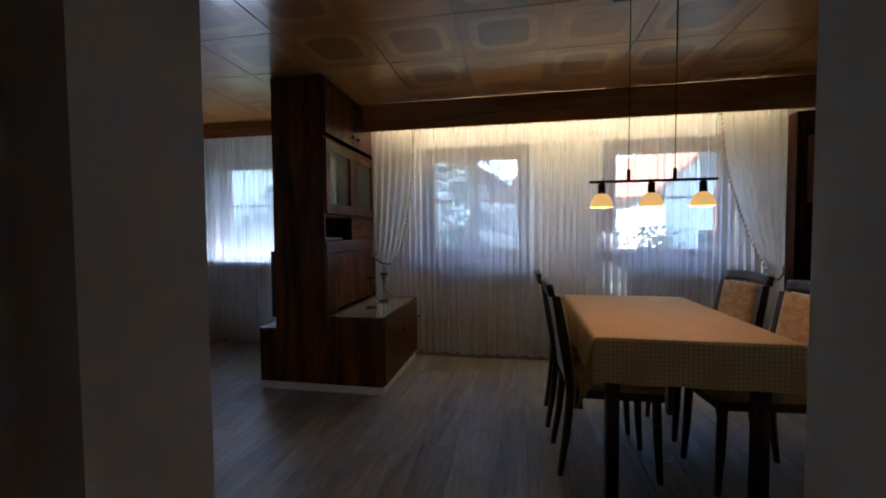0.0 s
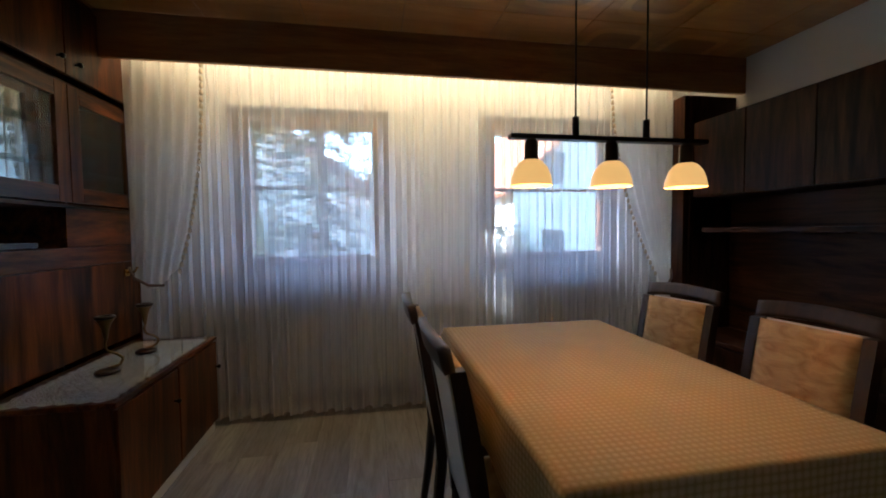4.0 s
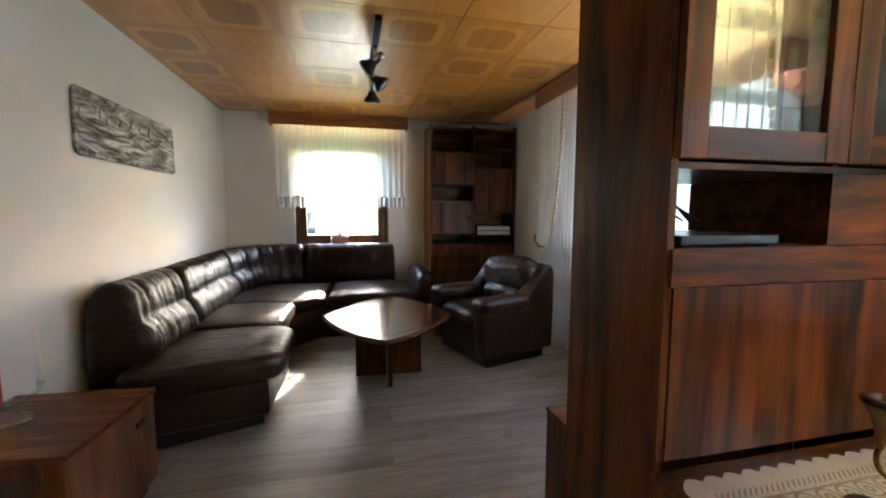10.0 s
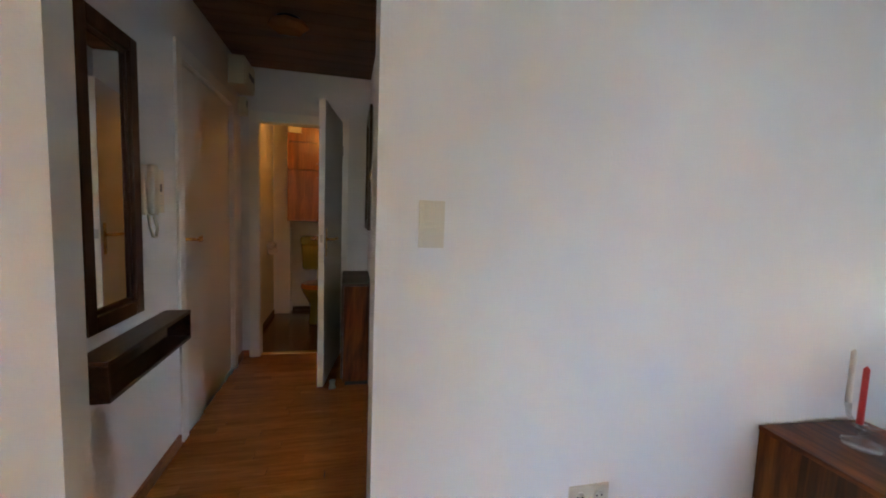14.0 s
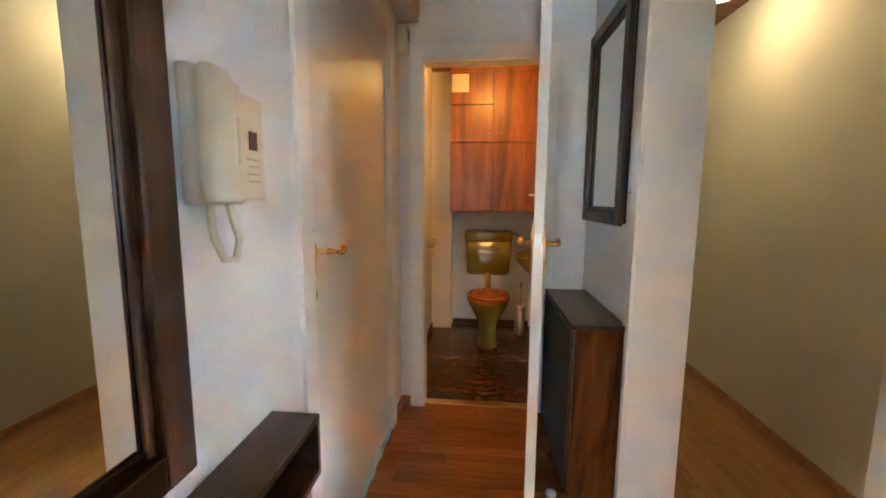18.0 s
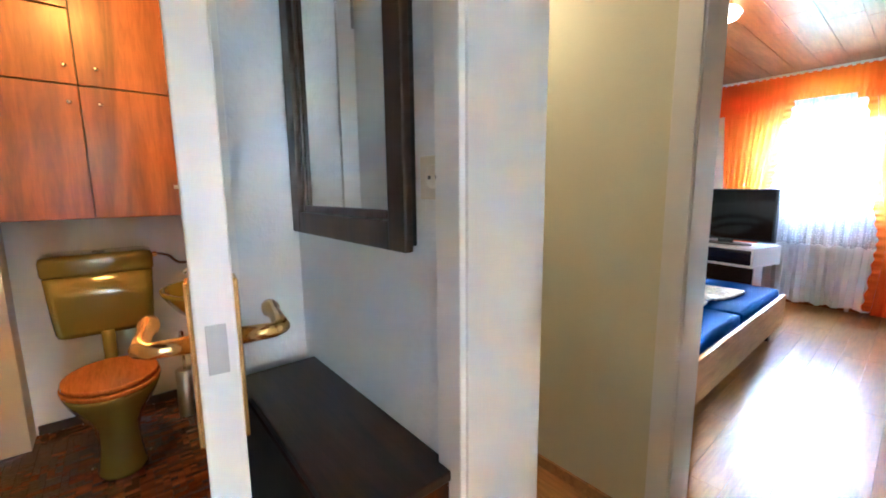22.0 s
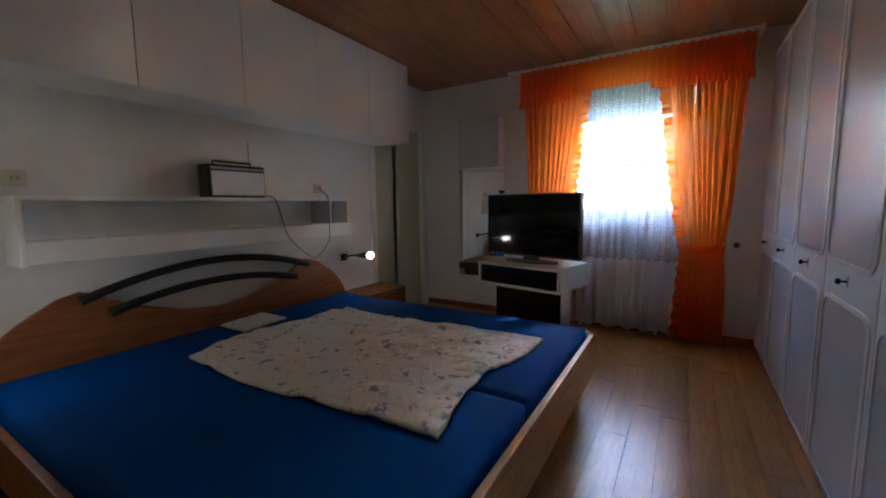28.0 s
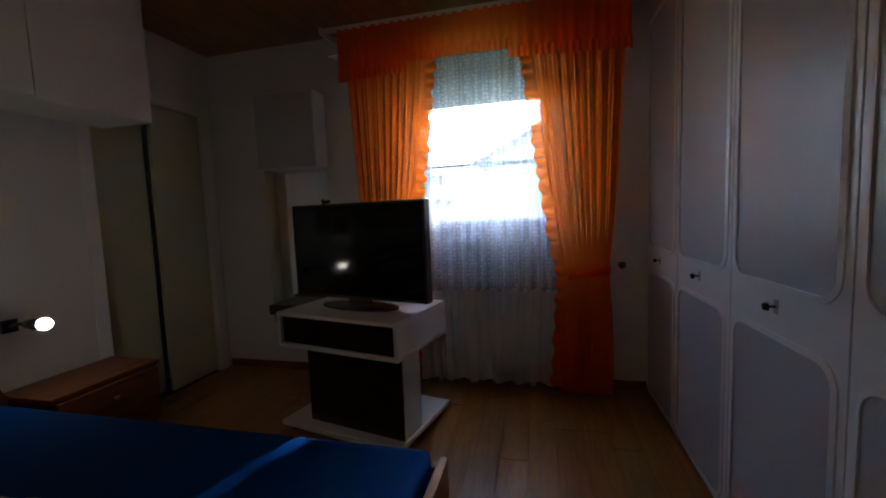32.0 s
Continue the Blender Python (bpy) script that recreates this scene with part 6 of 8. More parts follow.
for ya, yb, za, zb, kn in ((FY[0] + 0.021, FY[1] - 0.011, 1.56, 1.915, 0.9), (FY[0] + 0.021, FY[1] - 0.011, 0.975, 1.34, 0.9), (FY[1] + 0.011, FY[2] - 0.021, 1.225, 1.735, 0.1), (FY[1] + 0.011, FY[2] - 0.021, 0.51, 0.82, 0.1)):
    d = part("cupboard_door", boxes((BX - 0.003, BX + 0.014, ya, yb, za, zb), bevel=0.003), ROSE, book)
    part("knob", lathe([(0.006, 0), (0.005, 0.010), (0.014, 0.016), (0.012, 0.024), (0.004, 0.028)], 12), BLACKMETAL, d, "", True, pose(BX + 0.014, ya + (yb - ya) * kn, (za + zb) / 2, 0, 90, 0))
for za, zb in ((0.45, 0.572), (0.576, 0.698), (0.702, 0.825)):
    d = part("drawer_front", boxes((BX - 0.003, BX + 0.014, FY[0] + 0.021, FY[1] - 0.011, za, zb), bevel=0.003), ROSE, book)
    part("pull", boxes((BX + 0.0145, BX + 0.024, 3.09, 3.18, (za + zb) / 2 - 0.006, (za + zb) / 2 + 0.006), bevel=0.002), BLACKMETAL, d)
for za, zb, ya, yb in ((0.069, 0.43, FY[0] + 0.021, FY[1] - 0.011), (0.069, 0.49, FY[1] + 0.011, FY[2] - 0.021)):
    part("cupboard_door", boxes((BX - 0.003, BX + 0.014, ya, yb, za, zb), bevel=0.003), ROSE, book)
rec = thing("hifi_receiver", "silver hi-fi receiver on the shelf", "receiver", "", "", pose(-5.62, 3.64, 0.9395))
part("case", boxes((-0.17, 0.16, -0.215, 0.215, 0.006, 0.11), bevel=0.003), BLACK, rec)
part("front_plate", boxes((0.1605, 0.168, -0.215, 0.215, 0.008, 0.05), bevel=0.002), STEEL, rec, "brushed silver front")
part("front_plate", boxes((0.1605, 0.168, -0.215, 0.215, 0.062, 0.105), bevel=0.002), STEEL, rec, "brushed silver front")
part("foot", boxes((-0.15, -0.12, -0.2, -0.17, 0, 0.0055), bevel=0), BLACK, rec)
part("foot", boxes((0.12, 0.15, -0.2, -0.17, 0, 0.0055), bevel=0), BLACK, rec)
part("foot", boxes((0.12, 0.15, 0.17, 0.2, 0, 0.0055), bevel=0), BLACK, rec)
part("foot", boxes((-0.15, -0.12, 0.17, 0.2, 0, 0.0055), bevel=0), BLACK, rec)

# wall relief
pic = single("wall_relief", outline([(-0.57, -0.185), (0.57, -0.185), (0.598, -0.173), (0.61, -0.145), (0.61, 0.145), (0.598, 0.173), (0.57, 0.185), (-0.57, 0.185), (-0.598, 0.173), (-0.61, 0.145), (-0.61, -0.145), (-0.598, -0.173)], 0.0, 0.018, 0.006), STONE, "grey carved relief panel hung on the white wall", "wall relief", m=pose(-3.89, 0.491, 1.705, 90, 0, 180))
for k, (yr, amp, ph, rad) in enumerate(((-0.155, 0.008, 0.3, 0.012), (-0.10, 0.014, 1.4, 0.010), (0.0, 0.022, 2.2, 0.013), (0.03, 0.020, 2.6, 0.009), (0.10, 0.016, 0.8, 0.007), (-0.05, 0.012, 4.0, 0.008))):
    pts = [(-0.59 + 1.18 * q / 30, yr + amp * math.sin(ph + q * 0.33) + 0.006 * math.sin(q * 1.7 + k), 0.016 + 0.003 * math.sin(q * 0.9 + k)) for q in range(31)]
    part("carved_ridge", tube(pts, rad, 6), STONE, pic, "", True)
rnd = random.Random(31)
for k in range(9):
    cx, cy = -0.52 + 0.125 * k + rnd.uniform(-0.03, 0.03), rnd.choice((0.055, 0.07, 0.13, -0.115)) + rnd.uniform(-0.012, 0.012)
    w, h = rnd.uniform(0.02, 0.04), rnd.uniform(0.015, 0.03)
    part("carved_house", outline([(cx - w, cy - h), (cx + w, cy - h), (cx + w, cy + h * 0.5), (cx, cy + h * 1.4), (cx - w, cy + h * 0.5)], 0.0181, 0.025, 0.002), STONE, pic)

# side cabinet with a candle holder
side = thing("side_cabinet", "small rosewood side cabinet with one door", "cabinet", "", "", pose(-2.455, 0.775, 0, 0, 0, -4.5) @ pose(2.45, -0.765, 0))
part("plinth", boxes((-2.66, -2.24, 0.52, 1.0, 0.0, 0.05), bevel=0.002), ROSE, side)
part("body", boxes((-2.69, -2.205, 0.505, 1.015, 0.0505, 0.435), bevel=0.003), ROSE, side)
part("top_board", boxes((-2.70, -2.20, 0.505, 1.035, 0.4355, 0.455), bevel=0.003), ROSE_Y, side)
d = part("cupboard_door", boxes((-2.685, -2.21, 1.0155, 1.032, 0.06, 0.43), bevel=0.003), WALNUT, side, "lighter walnut door")
part("pull", boxes((-2.60, -2.55, 1.0325, 1.042, 0.345, 0.368), bevel=0.003), BLACKMETAL, d)
hold = thing("candle_holder", "clear glass three-armed candle holder", "candle holder", "", "", pose(-2.47, 0.69, 0.4555))
part("foot", lathe([(0.06, 0), (0.062, 0.012), (0.03, 0.022), (0.014, 0.035), (0.02, 0.06), (0.012, 0.08)], 20), CLEAR, hold, "", True)
for k, (dx, dy, dz, cm) in enumerate(((0.085, 0.03, 0.11, REDWAX), (-0.03, -0.075, 0.13, WAX), (-0.075, 0.05, 0.12, WAX))):
    part("arm", tube([(0, 0, 0.06), (dx * 0.5, dy * 0.5, 0.065), (dx * 0.9, dy * 0.9, 0.085), (dx, dy, dz)], [0.010, 0.008, 0.008, 0.012], 8), CLEAR, hold, "", True)
    part("candle", lathe([(0.010, dz + 0.0), (0.009, dz + 0.20), (0.002, dz + 0.21)], 12, dx, dy), cm, hold, "red taper candle" if k == 0 else "white taper candle", True)

# spotlight rail
rail = thing("spotlight_rail", "black and chrome three-spot ceiling rail", "spotlight", "", "", pose(-3.64, 2.09, 0))
part("rail", boxes((-0.42, 0.42, -0.022, 0.022, 2.335, 2.368), bevel=0.004), BLACKMETAL, rail)
for k, (x, yaw, tilt) in enumerate(((0.06, 262, 48), (-0.17, 80, 50), (-0.36, 180, 10))):
    s = thing_part("spot", rail)
    zc = (2.235, 2.20, 2.165)[k]
    part("arm", tube([(x, 0, 2.336), (x, 0, zc + 0.02)], 0.009, 8), CHROME, s, "", True)
    m_ = pose(x, 0, zc, 0, 180 - tilt, yaw)
    part("housing", lathe([(0.010, -0.075), (0.022, -0.072), (0.025, -0.06), (0.025, 0.03)], 18), CHROME, s, "chrome barrel", True, m_)
    part("cup", lathe([(0.026, 0.015), (0.032, 0.018), (0.038, 0.040), (0.060, 0.066), (0.064, 0.092)], 18), BLACK, s, "black flared cup", True, m_)
    part("bulb_face", lathe([(0.044, 0.094), (0.043, 0.098), (0.001, 0.099)], 18), STEEL, s, "", True, m_)


# ---- switches and sockets ----
def plate(name, x, y, z, axis, out, cells, label):
    """A wall plate of stacked cells: S switch, D socket."""
    ob = thing(name, label, "socket" if "D" in cells else "switch", "", "", pose(x, y, z, 0, 0, {"y+": 0, "y-": 180, "x+": -90, "x-": 90}[axis]))
    n = len(cells)
    horizontal = name.startswith("double")
    w, h = (0.04 * n, 0.04) if horizontal else (0.04, 0.036 * n)
    part("frame", boxes((-w, w, 0.0, 0.009, -h, h), bevel=0.003), PLASTIC, ob)
    for k, c in enumerate(cells):
        ox, oz = ((k - (n - 1) / 2) * 0.078, 0) if horizontal else (0, ((n - 1) / 2 - k) * 0.071)
        if c == "S":
            part("rocker", boxes((ox - 0.026, ox + 0.026, 0.0095, 0.014, oz - 0.027, oz + 0.027), bevel=0.003), PLASTIC, ob)
        else:
            part("socket_well", lathe([(0.021, 0.0), (0.021, 0.004), (0.018, 0.0045), (0.018, 0.001)], 18), PLASTIC, ob, "", True, pose(ox, 0.009, oz, -90))
            part("contact_hole", boxes((ox - 0.012, ox - 0.007, 0.0115, 0.0135, oz - 0.003, oz + 0.003), (ox + 0.007, ox + 0.012, 0.0115, 0.0135, oz - 0.003, oz + 0.003), bevel=0), BLACK, ob)
    return ob


plate("light_switch", -0.852, 0.4905, 1.222, "y+", 1, "SS", "cream double light switch on the white wall")
plate("switch_block", 0.375, 0.4055, 1.295, "y+", 1, "SSD", "cream switch block with socket on the white wall")
plate("double_socket", -1.468, 0.4905, 0.257, "y+", 1, "DD", "cream double wall socket near the floor")

# ---- hall ----
def framed_mirror(name, x, y0, y1, z0, z1, out, wide, label):
    """A wall mirror in a stepped wooden frame; out: the way into the room along x."""
    ob = thing(name, label, "mirror")

    def b(ya, yb, za, zb, d0, d1):
        lo, hi = sorted((x + out * d0, x + out * d1))
        return (lo, hi, ya, yb, za, zb)

    part("backing", boxes(b(y0 + 0.01, y1 - 0.01, z0 + 0.01, z1 - 0.01, 0.0005, 0.010), bevel=0), BLACK, ob)
    part("mirror_glass", boxes(b(y0 + wide - 0.01, y1 - wide + 0.01, z0 + wide - 0.01, z1 - wide + 0.01, 0.0105, 0.014), bevel=0), MIRROR, ob)
    for nm, w, d in (("frame", wide, 0.034), ("inner_frame", wide + 0.018, 0.022)):
        a = 0 if nm == "frame" else wide + 0.0005
        part(nm, boxes(b(y0 + a, y0 + w, z0 + a, z1 - a, 0.0145, d), b(y1 - w, y1 - a, z0 + a, z1 - a, 0.0145, d), b(y0 + w, y1 - w, z0 + a, z0 + w, 0.0145, d), b(y0 + w, y1 - w, z1 - w, z1 - a, 0.0145, d), bevel=0.004), FRAMEWOOD, ob)
    return ob


framed_mirror("wardrobe_mirror", 0.235, -0.155, 0.215, 0.815, 1.875, -1, 0.055, "tall hall mirror in a dark wooden frame")
framed_mirror("wall_mirror", -0.78, -1.80, -1.245, 1.115, 2.01, 1, 0.055, "wall mirror in a dark wooden frame")

cons = thing("console_shelf", "dark wooden open box shelf under the mirror", "shelf")
part("top_board", boxes((0.125, 0.2345, -0.425, 0.26, 0.735, 0.752), bevel=0.003), DARKWOOD_Y, cons)
part("bottom_board", boxes((0.125, 0.2345, -0.425, 0.26, 0.612, 0.628), bevel=0.003), DARKWOOD_Y, cons)
part("back_board", boxes((0.222, 0.2345, -0.412, 0.248, 0.6285, 0.7345), bevel=0), DARKWOOD_Y, cons)
part("end_board", boxes((0.126, 0.2345, -0.425, -0.4125, 0.6285, 0.7345), bevel=0.001), DARKWOOD_Y, cons)
part("end_board", boxes((0.126, 0.2345, 0.2485, 0.26, 0.6285, 0.7345), bevel=0.001), DARKWOOD_Y, cons)

phone = thing("door_intercom", "white door intercom handset with hanging cord", "intercom", "", "", pose(0.2345, -0.268, 1.305))
part("base", boxes((-0.025, 0.0, -0.065, 0.065, -0.10, 0.11), bevel=0.008), PLASTIC, phone)
part("handset", pillow(-0.055, -0.026, -0.002, 0.062, -0.095, 0.108, 0.004, 6, 0), PLASTIC, phone)
part("button_field", boxes((-0.0275, -0.0255, -0.052, -0.012, -0.03, 0.05), bevel=0.001), GREYPANEL, phone)
part("cord", tube([(-0.02, 0.03, -0.10), (-0.03, 0.04, -0.15), (-0.032, 0.02, -0.19), (-0.03, -0.015, -0.195), (-0.028, -0.03, -0.16), (-0.02, -0.02, -0.10)], 0.006, 8), PLASTIC, phone, "coiled white cord", True)
sign = thing("notice_plate", "cream notice plate with small print beside the intercom", "notice", "", "", pose(0.2345, -0.392, 1.308))
part("card", boxes((-0.006, 0.0, -0.038, 0.038, -0.095, 0.10), bevel=0.001), PLASTIC, sign)
part("print_block", boxes((-0.0075, -0.0062, -0.015, 0.012, 0.0, 0.035), bevel=0), BLACK, sign)
for k in range(4):
    part("print_line", boxes((-0.0072, -0.0062, -0.022, 0.022 - 0.005 * (k % 2), -0.02 - 0.014 * k, -0.016 - 0.014 * k), bevel=0), STEEL, sign)

fuse = thing("fuse_box", "white fuse box high on the hall wall", "fuse box")
part("case", boxes((0.125, 0.2345, -1.82, -1.50, 2.125, 2.325), bevel=0.006), PLASTIC, fuse)
part("lid", boxes((0.118, 0.1245, -1.80, -1.52, 2.145, 2.305), bevel=0.003), PLASTIC, fuse)
part("window_slot", boxes((0.1165, 0.1178, -1.76, -1.60, 2.20, 2.24), bevel=0), BLACK, fuse)
bell = thing("door_chime", "small white door chime below the fuse box", "door chime")
part("case", boxes((0.175, 0.2345, -1.835, -1.755, 1.965, 2.10), bevel=0.006), PLASTIC, bell)
part("slot", boxes((0.1735, 0.1748, -1.815, -1.775, 2.03, 2.08), bevel=0), BLACK, bell)

shoe = thing("shoe_cabinet", "narrow rosewood shoe cabinet with dark flap front", "cabinet")
part("body", boxes((-0.7795, -0.585, -1.78, -1.155, 0.03, 0.722), bevel=0.003), ROSE, shoe)
part("top_board", boxes((-0.7795, -0.57, -1.785, -1.15, 0.7225, 0.742), bevel=0.003), DARKWOOD_Y, shoe)
part("flap_door", boxes((-0.5845, -0.568, -1.775, -1.16, 0.05, 0.375), bevel=0.003), DARKWOOD_Y, shoe)
part("flap_door", boxes((-0.5845, -0.568, -1.775, -1.16, 0.381, 0.715), bevel=0.003), DARKWOOD_Y, shoe)
part("plinth", boxes((-0.775, -0.60, -1.77, -1.165, 0.0, 0.0295), bevel=0), BLACK, shoe)
stop = thing("door_stop", "small steel door stop on the floor", "door stop", "", "", pose(-0.515, -1.135, 0))
part("post", lathe([(0.024, 0), (0.024, 0.012), (0.018, 0.016), (0.018, 0.04), (0.021, 0.044), (0.021, 0.055), (0.012, 0.06)], 18), STEEL, stop, "", True)
plate("wall_socket", -0.7795, -1.19, 1.245, "x+", 1, "D", "cream wall socket beside the mirror")

lampo = thing("hall_ceiling_lamp", "amber glass ceiling lamp, switched off", "ceiling lamp", "", "", pose(-0.25, -0.90, 2.3595))
part("base", lathe([(0.07, 0), (0.075, -0.012), (0.06, -0.02)], 24), BLACKMETAL, lampo, "", True)
part("shade", lathe([(0.055, -0.021), (0.11, -0.03), (0.115, -0.05), (0.08, -0.075), (0.03, -0.085), (0.008, -0.088)], 8), AMBER, lampo)
lampo = thing("passage_ceiling_lamp", "lit frosted glass bowl ceiling lamp", "ceiling lamp", "", "", pose(-1.40, -1.92, 2.3595))
part("base", lathe([(0.05, 0), (0.05, -0.03)], 20), BRASS, lampo, "", True)
bm = bmesh.new()
prof = [(0.045, -0.03), (0.10, -0.045), (0.13, -0.075), (0.12, -0.10)]
rings = [[bm.verts.new((r * math.cos(2 * math.pi * q / 24), r * math.sin(2 * math.pi * q / 24), z)) for q in range(24)] for r, z in prof]
for a, b in zip(rings, rings[1:]):
    for q in range(24):
        bm.faces.new((a[q], a[(q + 1) % 24], b[(q + 1) % 24], b[q]))
part("shade", bm, PASSAGESHADE, lampo, "lit frosted glass bowl", True)

# ---- toilet room ----
cab = thing("toilet_cabinet", "reddish teak wall cupboard over the toilet", "cupboard")
part("body", boxes((-0.698, 0.048, -3.445, -3.04, 1.115, 2.325), bevel=0.002), TEAK, cab)
# Black strips put in as the shade of the gaps between the doors.
part("shadow_gap_strip", boxes((-0.306, -0.303, -3.0396, -3.036, 1.118, 2.24), (-0.694, 0.045, -3.0396, -3.036, 1.678, 1.681), (-0.300, 0.045, -3.0396, -3.036, 1.981, 1.984), bevel=0), PADDING_GAPSHADE, cab, "black strip added as the shade between the doors")
fields = (("upper_door", 0.046, -0.301, 2.24, 1.986), ("middle_door", 0.046, -0.301, 1.979, 1.683), ("lower_door", 0.046, -0.301, 1.676, 1.118), ("tall_door", -0.308, -0.695, 2.24, 1.683), ("lower_door", -0.308, -0.695, 1.676, 1.118))
for nm, xa, xb, zb, za in fields:
    d = part(nm, boxes((xb, xa, -3.0395, -3.02, za, zb), bevel=0.002), TEAK, cab)
    if nm != "upper_door":
        kx = -0.27 if xa > 0 else -0.37
        kz = za + 0.07 if nm in ("middle_door", "tall_door") else zb - 0.07
        part("knob", lathe([(0.005, 0), (0.004, 0.012), (0.010, 0.018), (0.008, 0.026), (0.003, 0.028)], 12), CHROME, d, "", True, pose(kx, -3.02, kz, -90))
part("cornice", boxes((-0.698, 0.048, -3.0395, -3.022, 2.245, 2.325), bevel=0.002), TEAK, cab)
vent = thing("vent_grille", "white square fan grille in the cupboard", "fan")
part("frame", boxes((-0.10, 0.04, -3.0195, -3.008, 2.08, 2.22), bevel=0.004), PLASTIC, vent)
part("fan_face", boxes((-0.082, 0.022, -3.0078, -3.0062, 2.098, 2.202), bevel=0.0005), GREYPANEL, vent, "grey slotted grille")
for k in range(7):
    part("slat", boxes((-0.076, 0.016, -3.0061, -3.003, 2.106 + 0.0135 * k, 2.111 + 0.0135 * k), bevel=0), PLASTIC, vent)

wc = thing("toilet", "olive green ceramic toilet with orange wooden seat", "toilet", "", "", pose(-0.288, -2.93, 0))
bm = bmesh.new()
prof = [(0.092, 0.112, 0.0, 0.040), (0.092, 0.112, 0.012, 0.040), (0.086, 0.106, 0.03, 0.040), (0.078, 0.098, 0.10, 0.036), (0.076, 0.096, 0.17, 0.034), (0.088, 0.112, 0.225, 0.034), (0.125, 0.155, 0.29, 0.034), (0.158, 0.195, 0.35, 0.030), (0.172, 0.208, 0.385, 0.028), (0.168, 0.204, 0.395, 0.028)]
rings = []
for rx, ry, z, fwd in prof:
    rings.append([bm.verts.new((rx * math.cos(2 * math.pi * q / 32), fwd + ry * math.sin(2 * math.pi * q / 32), z)) for q in range(32)])
for a, b in zip(rings, rings[1:]):
    for q in range(32):
        bm.faces.new((a[q], a[(q + 1) % 32], b[(q + 1) % 32], b[q]))
bm.faces.new(rings[-1]), bm.faces.new(rings[0][::-1])
part("bowl", bm, OLIVE, wc, "", True)
oval = [(0.178 * math.cos(2 * math.pi * q / 32), 0.02 + 0.212 * math.sin(2 * math.pi * q / 32)) for q in range(32)]
part("seat", outline(oval, 0.3955, 0.416, 0.006), SEATWOOD, wc, "orange lacquered wooden seat")
part("lid", outline([(x * 0.97, 0.001 + y * 0.97) for x, y in oval], 0.4185, 0.442, 0.009), SEATWOOD, wc, "orange lacquered wooden lid")
part("seat_buffer", boxes((-0.10, -0.07, -0.10, -0.07, 0.4155, 0.419), (0.07, 0.10, -0.10, -0.07, 0.4155, 0.419), (-0.10, -0.07, 0.13, 0.16, 0.4155, 0.419), (0.07, 0.10, 0.13, 0.16, 0.4155, 0.419), bevel=0), BLACK, wc)
part("flush_pipe", tube([(0, -0.265, 0.56), (0, -0.265, 0.44), (0, -0.23, 0.37), (0, -0.12, 0.33)], 0.028, 14), OLIVE, wc, "", True)


def tapered(rows, r):
    """A rounded box that changes its section with height: rows of half width, y from, y to, z."""
    bm = bmesh.new()
    rings = []
    for hw, ya, yb, z in rows:
        ring = []
        for cx, cy, a0 in ((hw - r, yb - r, 0), (-hw + r, yb - r, 90), (-hw + r, ya + r, 180), (hw - r, ya + r, 270)):
            for k in range(5):
                a = radians(a0 + 22.5 * k)
                ring.append(bm.verts.new((cx + r * math.cos(a), cy + r * math.sin(a), z)))
        rings.append(ring)
    for a, b in zip(rings, rings[1:]):
        for q in range(len(a)):
            bm.faces.new((a[q], a[(q + 1) % len(a)], b[(q + 1) % len(a)], b[q]))
    bm.faces.new(rings[0][::-1]), bm.faces.new(rings[-1])
    return bm


part("cistern", tapered([(0.165, -0.455, -0.275, 0.540), (0.182, -0.465, -0.258, 0.548), (0.190, -0.470, -0.250, 0.57), (0.200, -0.474, -0.238, 0.72), (0.206, -0.476, -0.232, 0.845)], 0.035), OLIVE, wc, "", True)
part("cistern_lid", tapered([(0.208, -0.478, -0.230, 0.8455), (0.212, -0.480, -0.226, 0.855), (0.213, -0.480, -0.225, 0.915), (0.208, -0.476, -0.230, 0.934), (0.190, -0.46, -0.246, 0.942)], 0.035), OLIVE, wc, "", True)
part("cistern_bracket", boxes((-0.15, -0.12, -0.528, -0.4705, 0.65, 0.75), (0.12, 0.15, -0.528, -0.4705, 0.65, 0.75), bevel=0), OLIVE, wc)
part("flush_button", boxes((-0.025, 0.025, -0.38, -0.33, 0.9425, 0.950), bevel=0.003), CHROME, wc)
part("supply_pipe", tube(curved([(-0.205, -0.36, 0.90), (-0.235, -0.36, 0.905), (-0.29, -0.38, 0.885), (-0.335, -0.40, 0.84), (-0.41, -0.42, 0.835)]), 0.008, 8), CHROME, wc, "bent chrome water pipe", True)
part("pipe_nut", lathe([(0.014, -0.014), (0.014, 0.014)], 6), BRASS, wc, "", False, pose(-0.222, -0.36, 0.903, 0, 90, 0))
part("angle_valve", lathe([(0.012, -0.02), (0.016, -0.012), (0.016, 0.012), (0.010, 0.02)], 12), CHROME, wc, "", True, pose(-0.40, -0.42, 0.835, 0, 90, 0))
for sx in (-1, 1):
    part("floor_bolt", lathe([(0.010, 0.0), (0.010, 0.008), (0.004, 0.012)], 10, sx * 0.105, 0.0), CHROME, wc, "", True)

basin = thing("washbasin", "small oval olive green washbasin on the panelled wall", "washbasin", "", "", pose(-0.6995, -2.84, 0.77))
bm = bmesh.new()
rings = []
for rx, ry, z in ((0.02, 0.02, -0.17), (0.09, 0.12, -0.15), (0.16, 0.20, -0.08), (0.205, 0.245, -0.01), (0.212, 0.25, 0.01), (0.195, 0.235, 0.012), (0.17, 0.20, -0.04), (0.10, 0.12, -0.10), (0.01, 0.01, -0.115)):
    rings.append([bm.verts.new((max(0.0, rx * (math.sin(math.pi * q / 24))), ry * math.cos(math.pi * q / 24), z)) for q in range(25)])
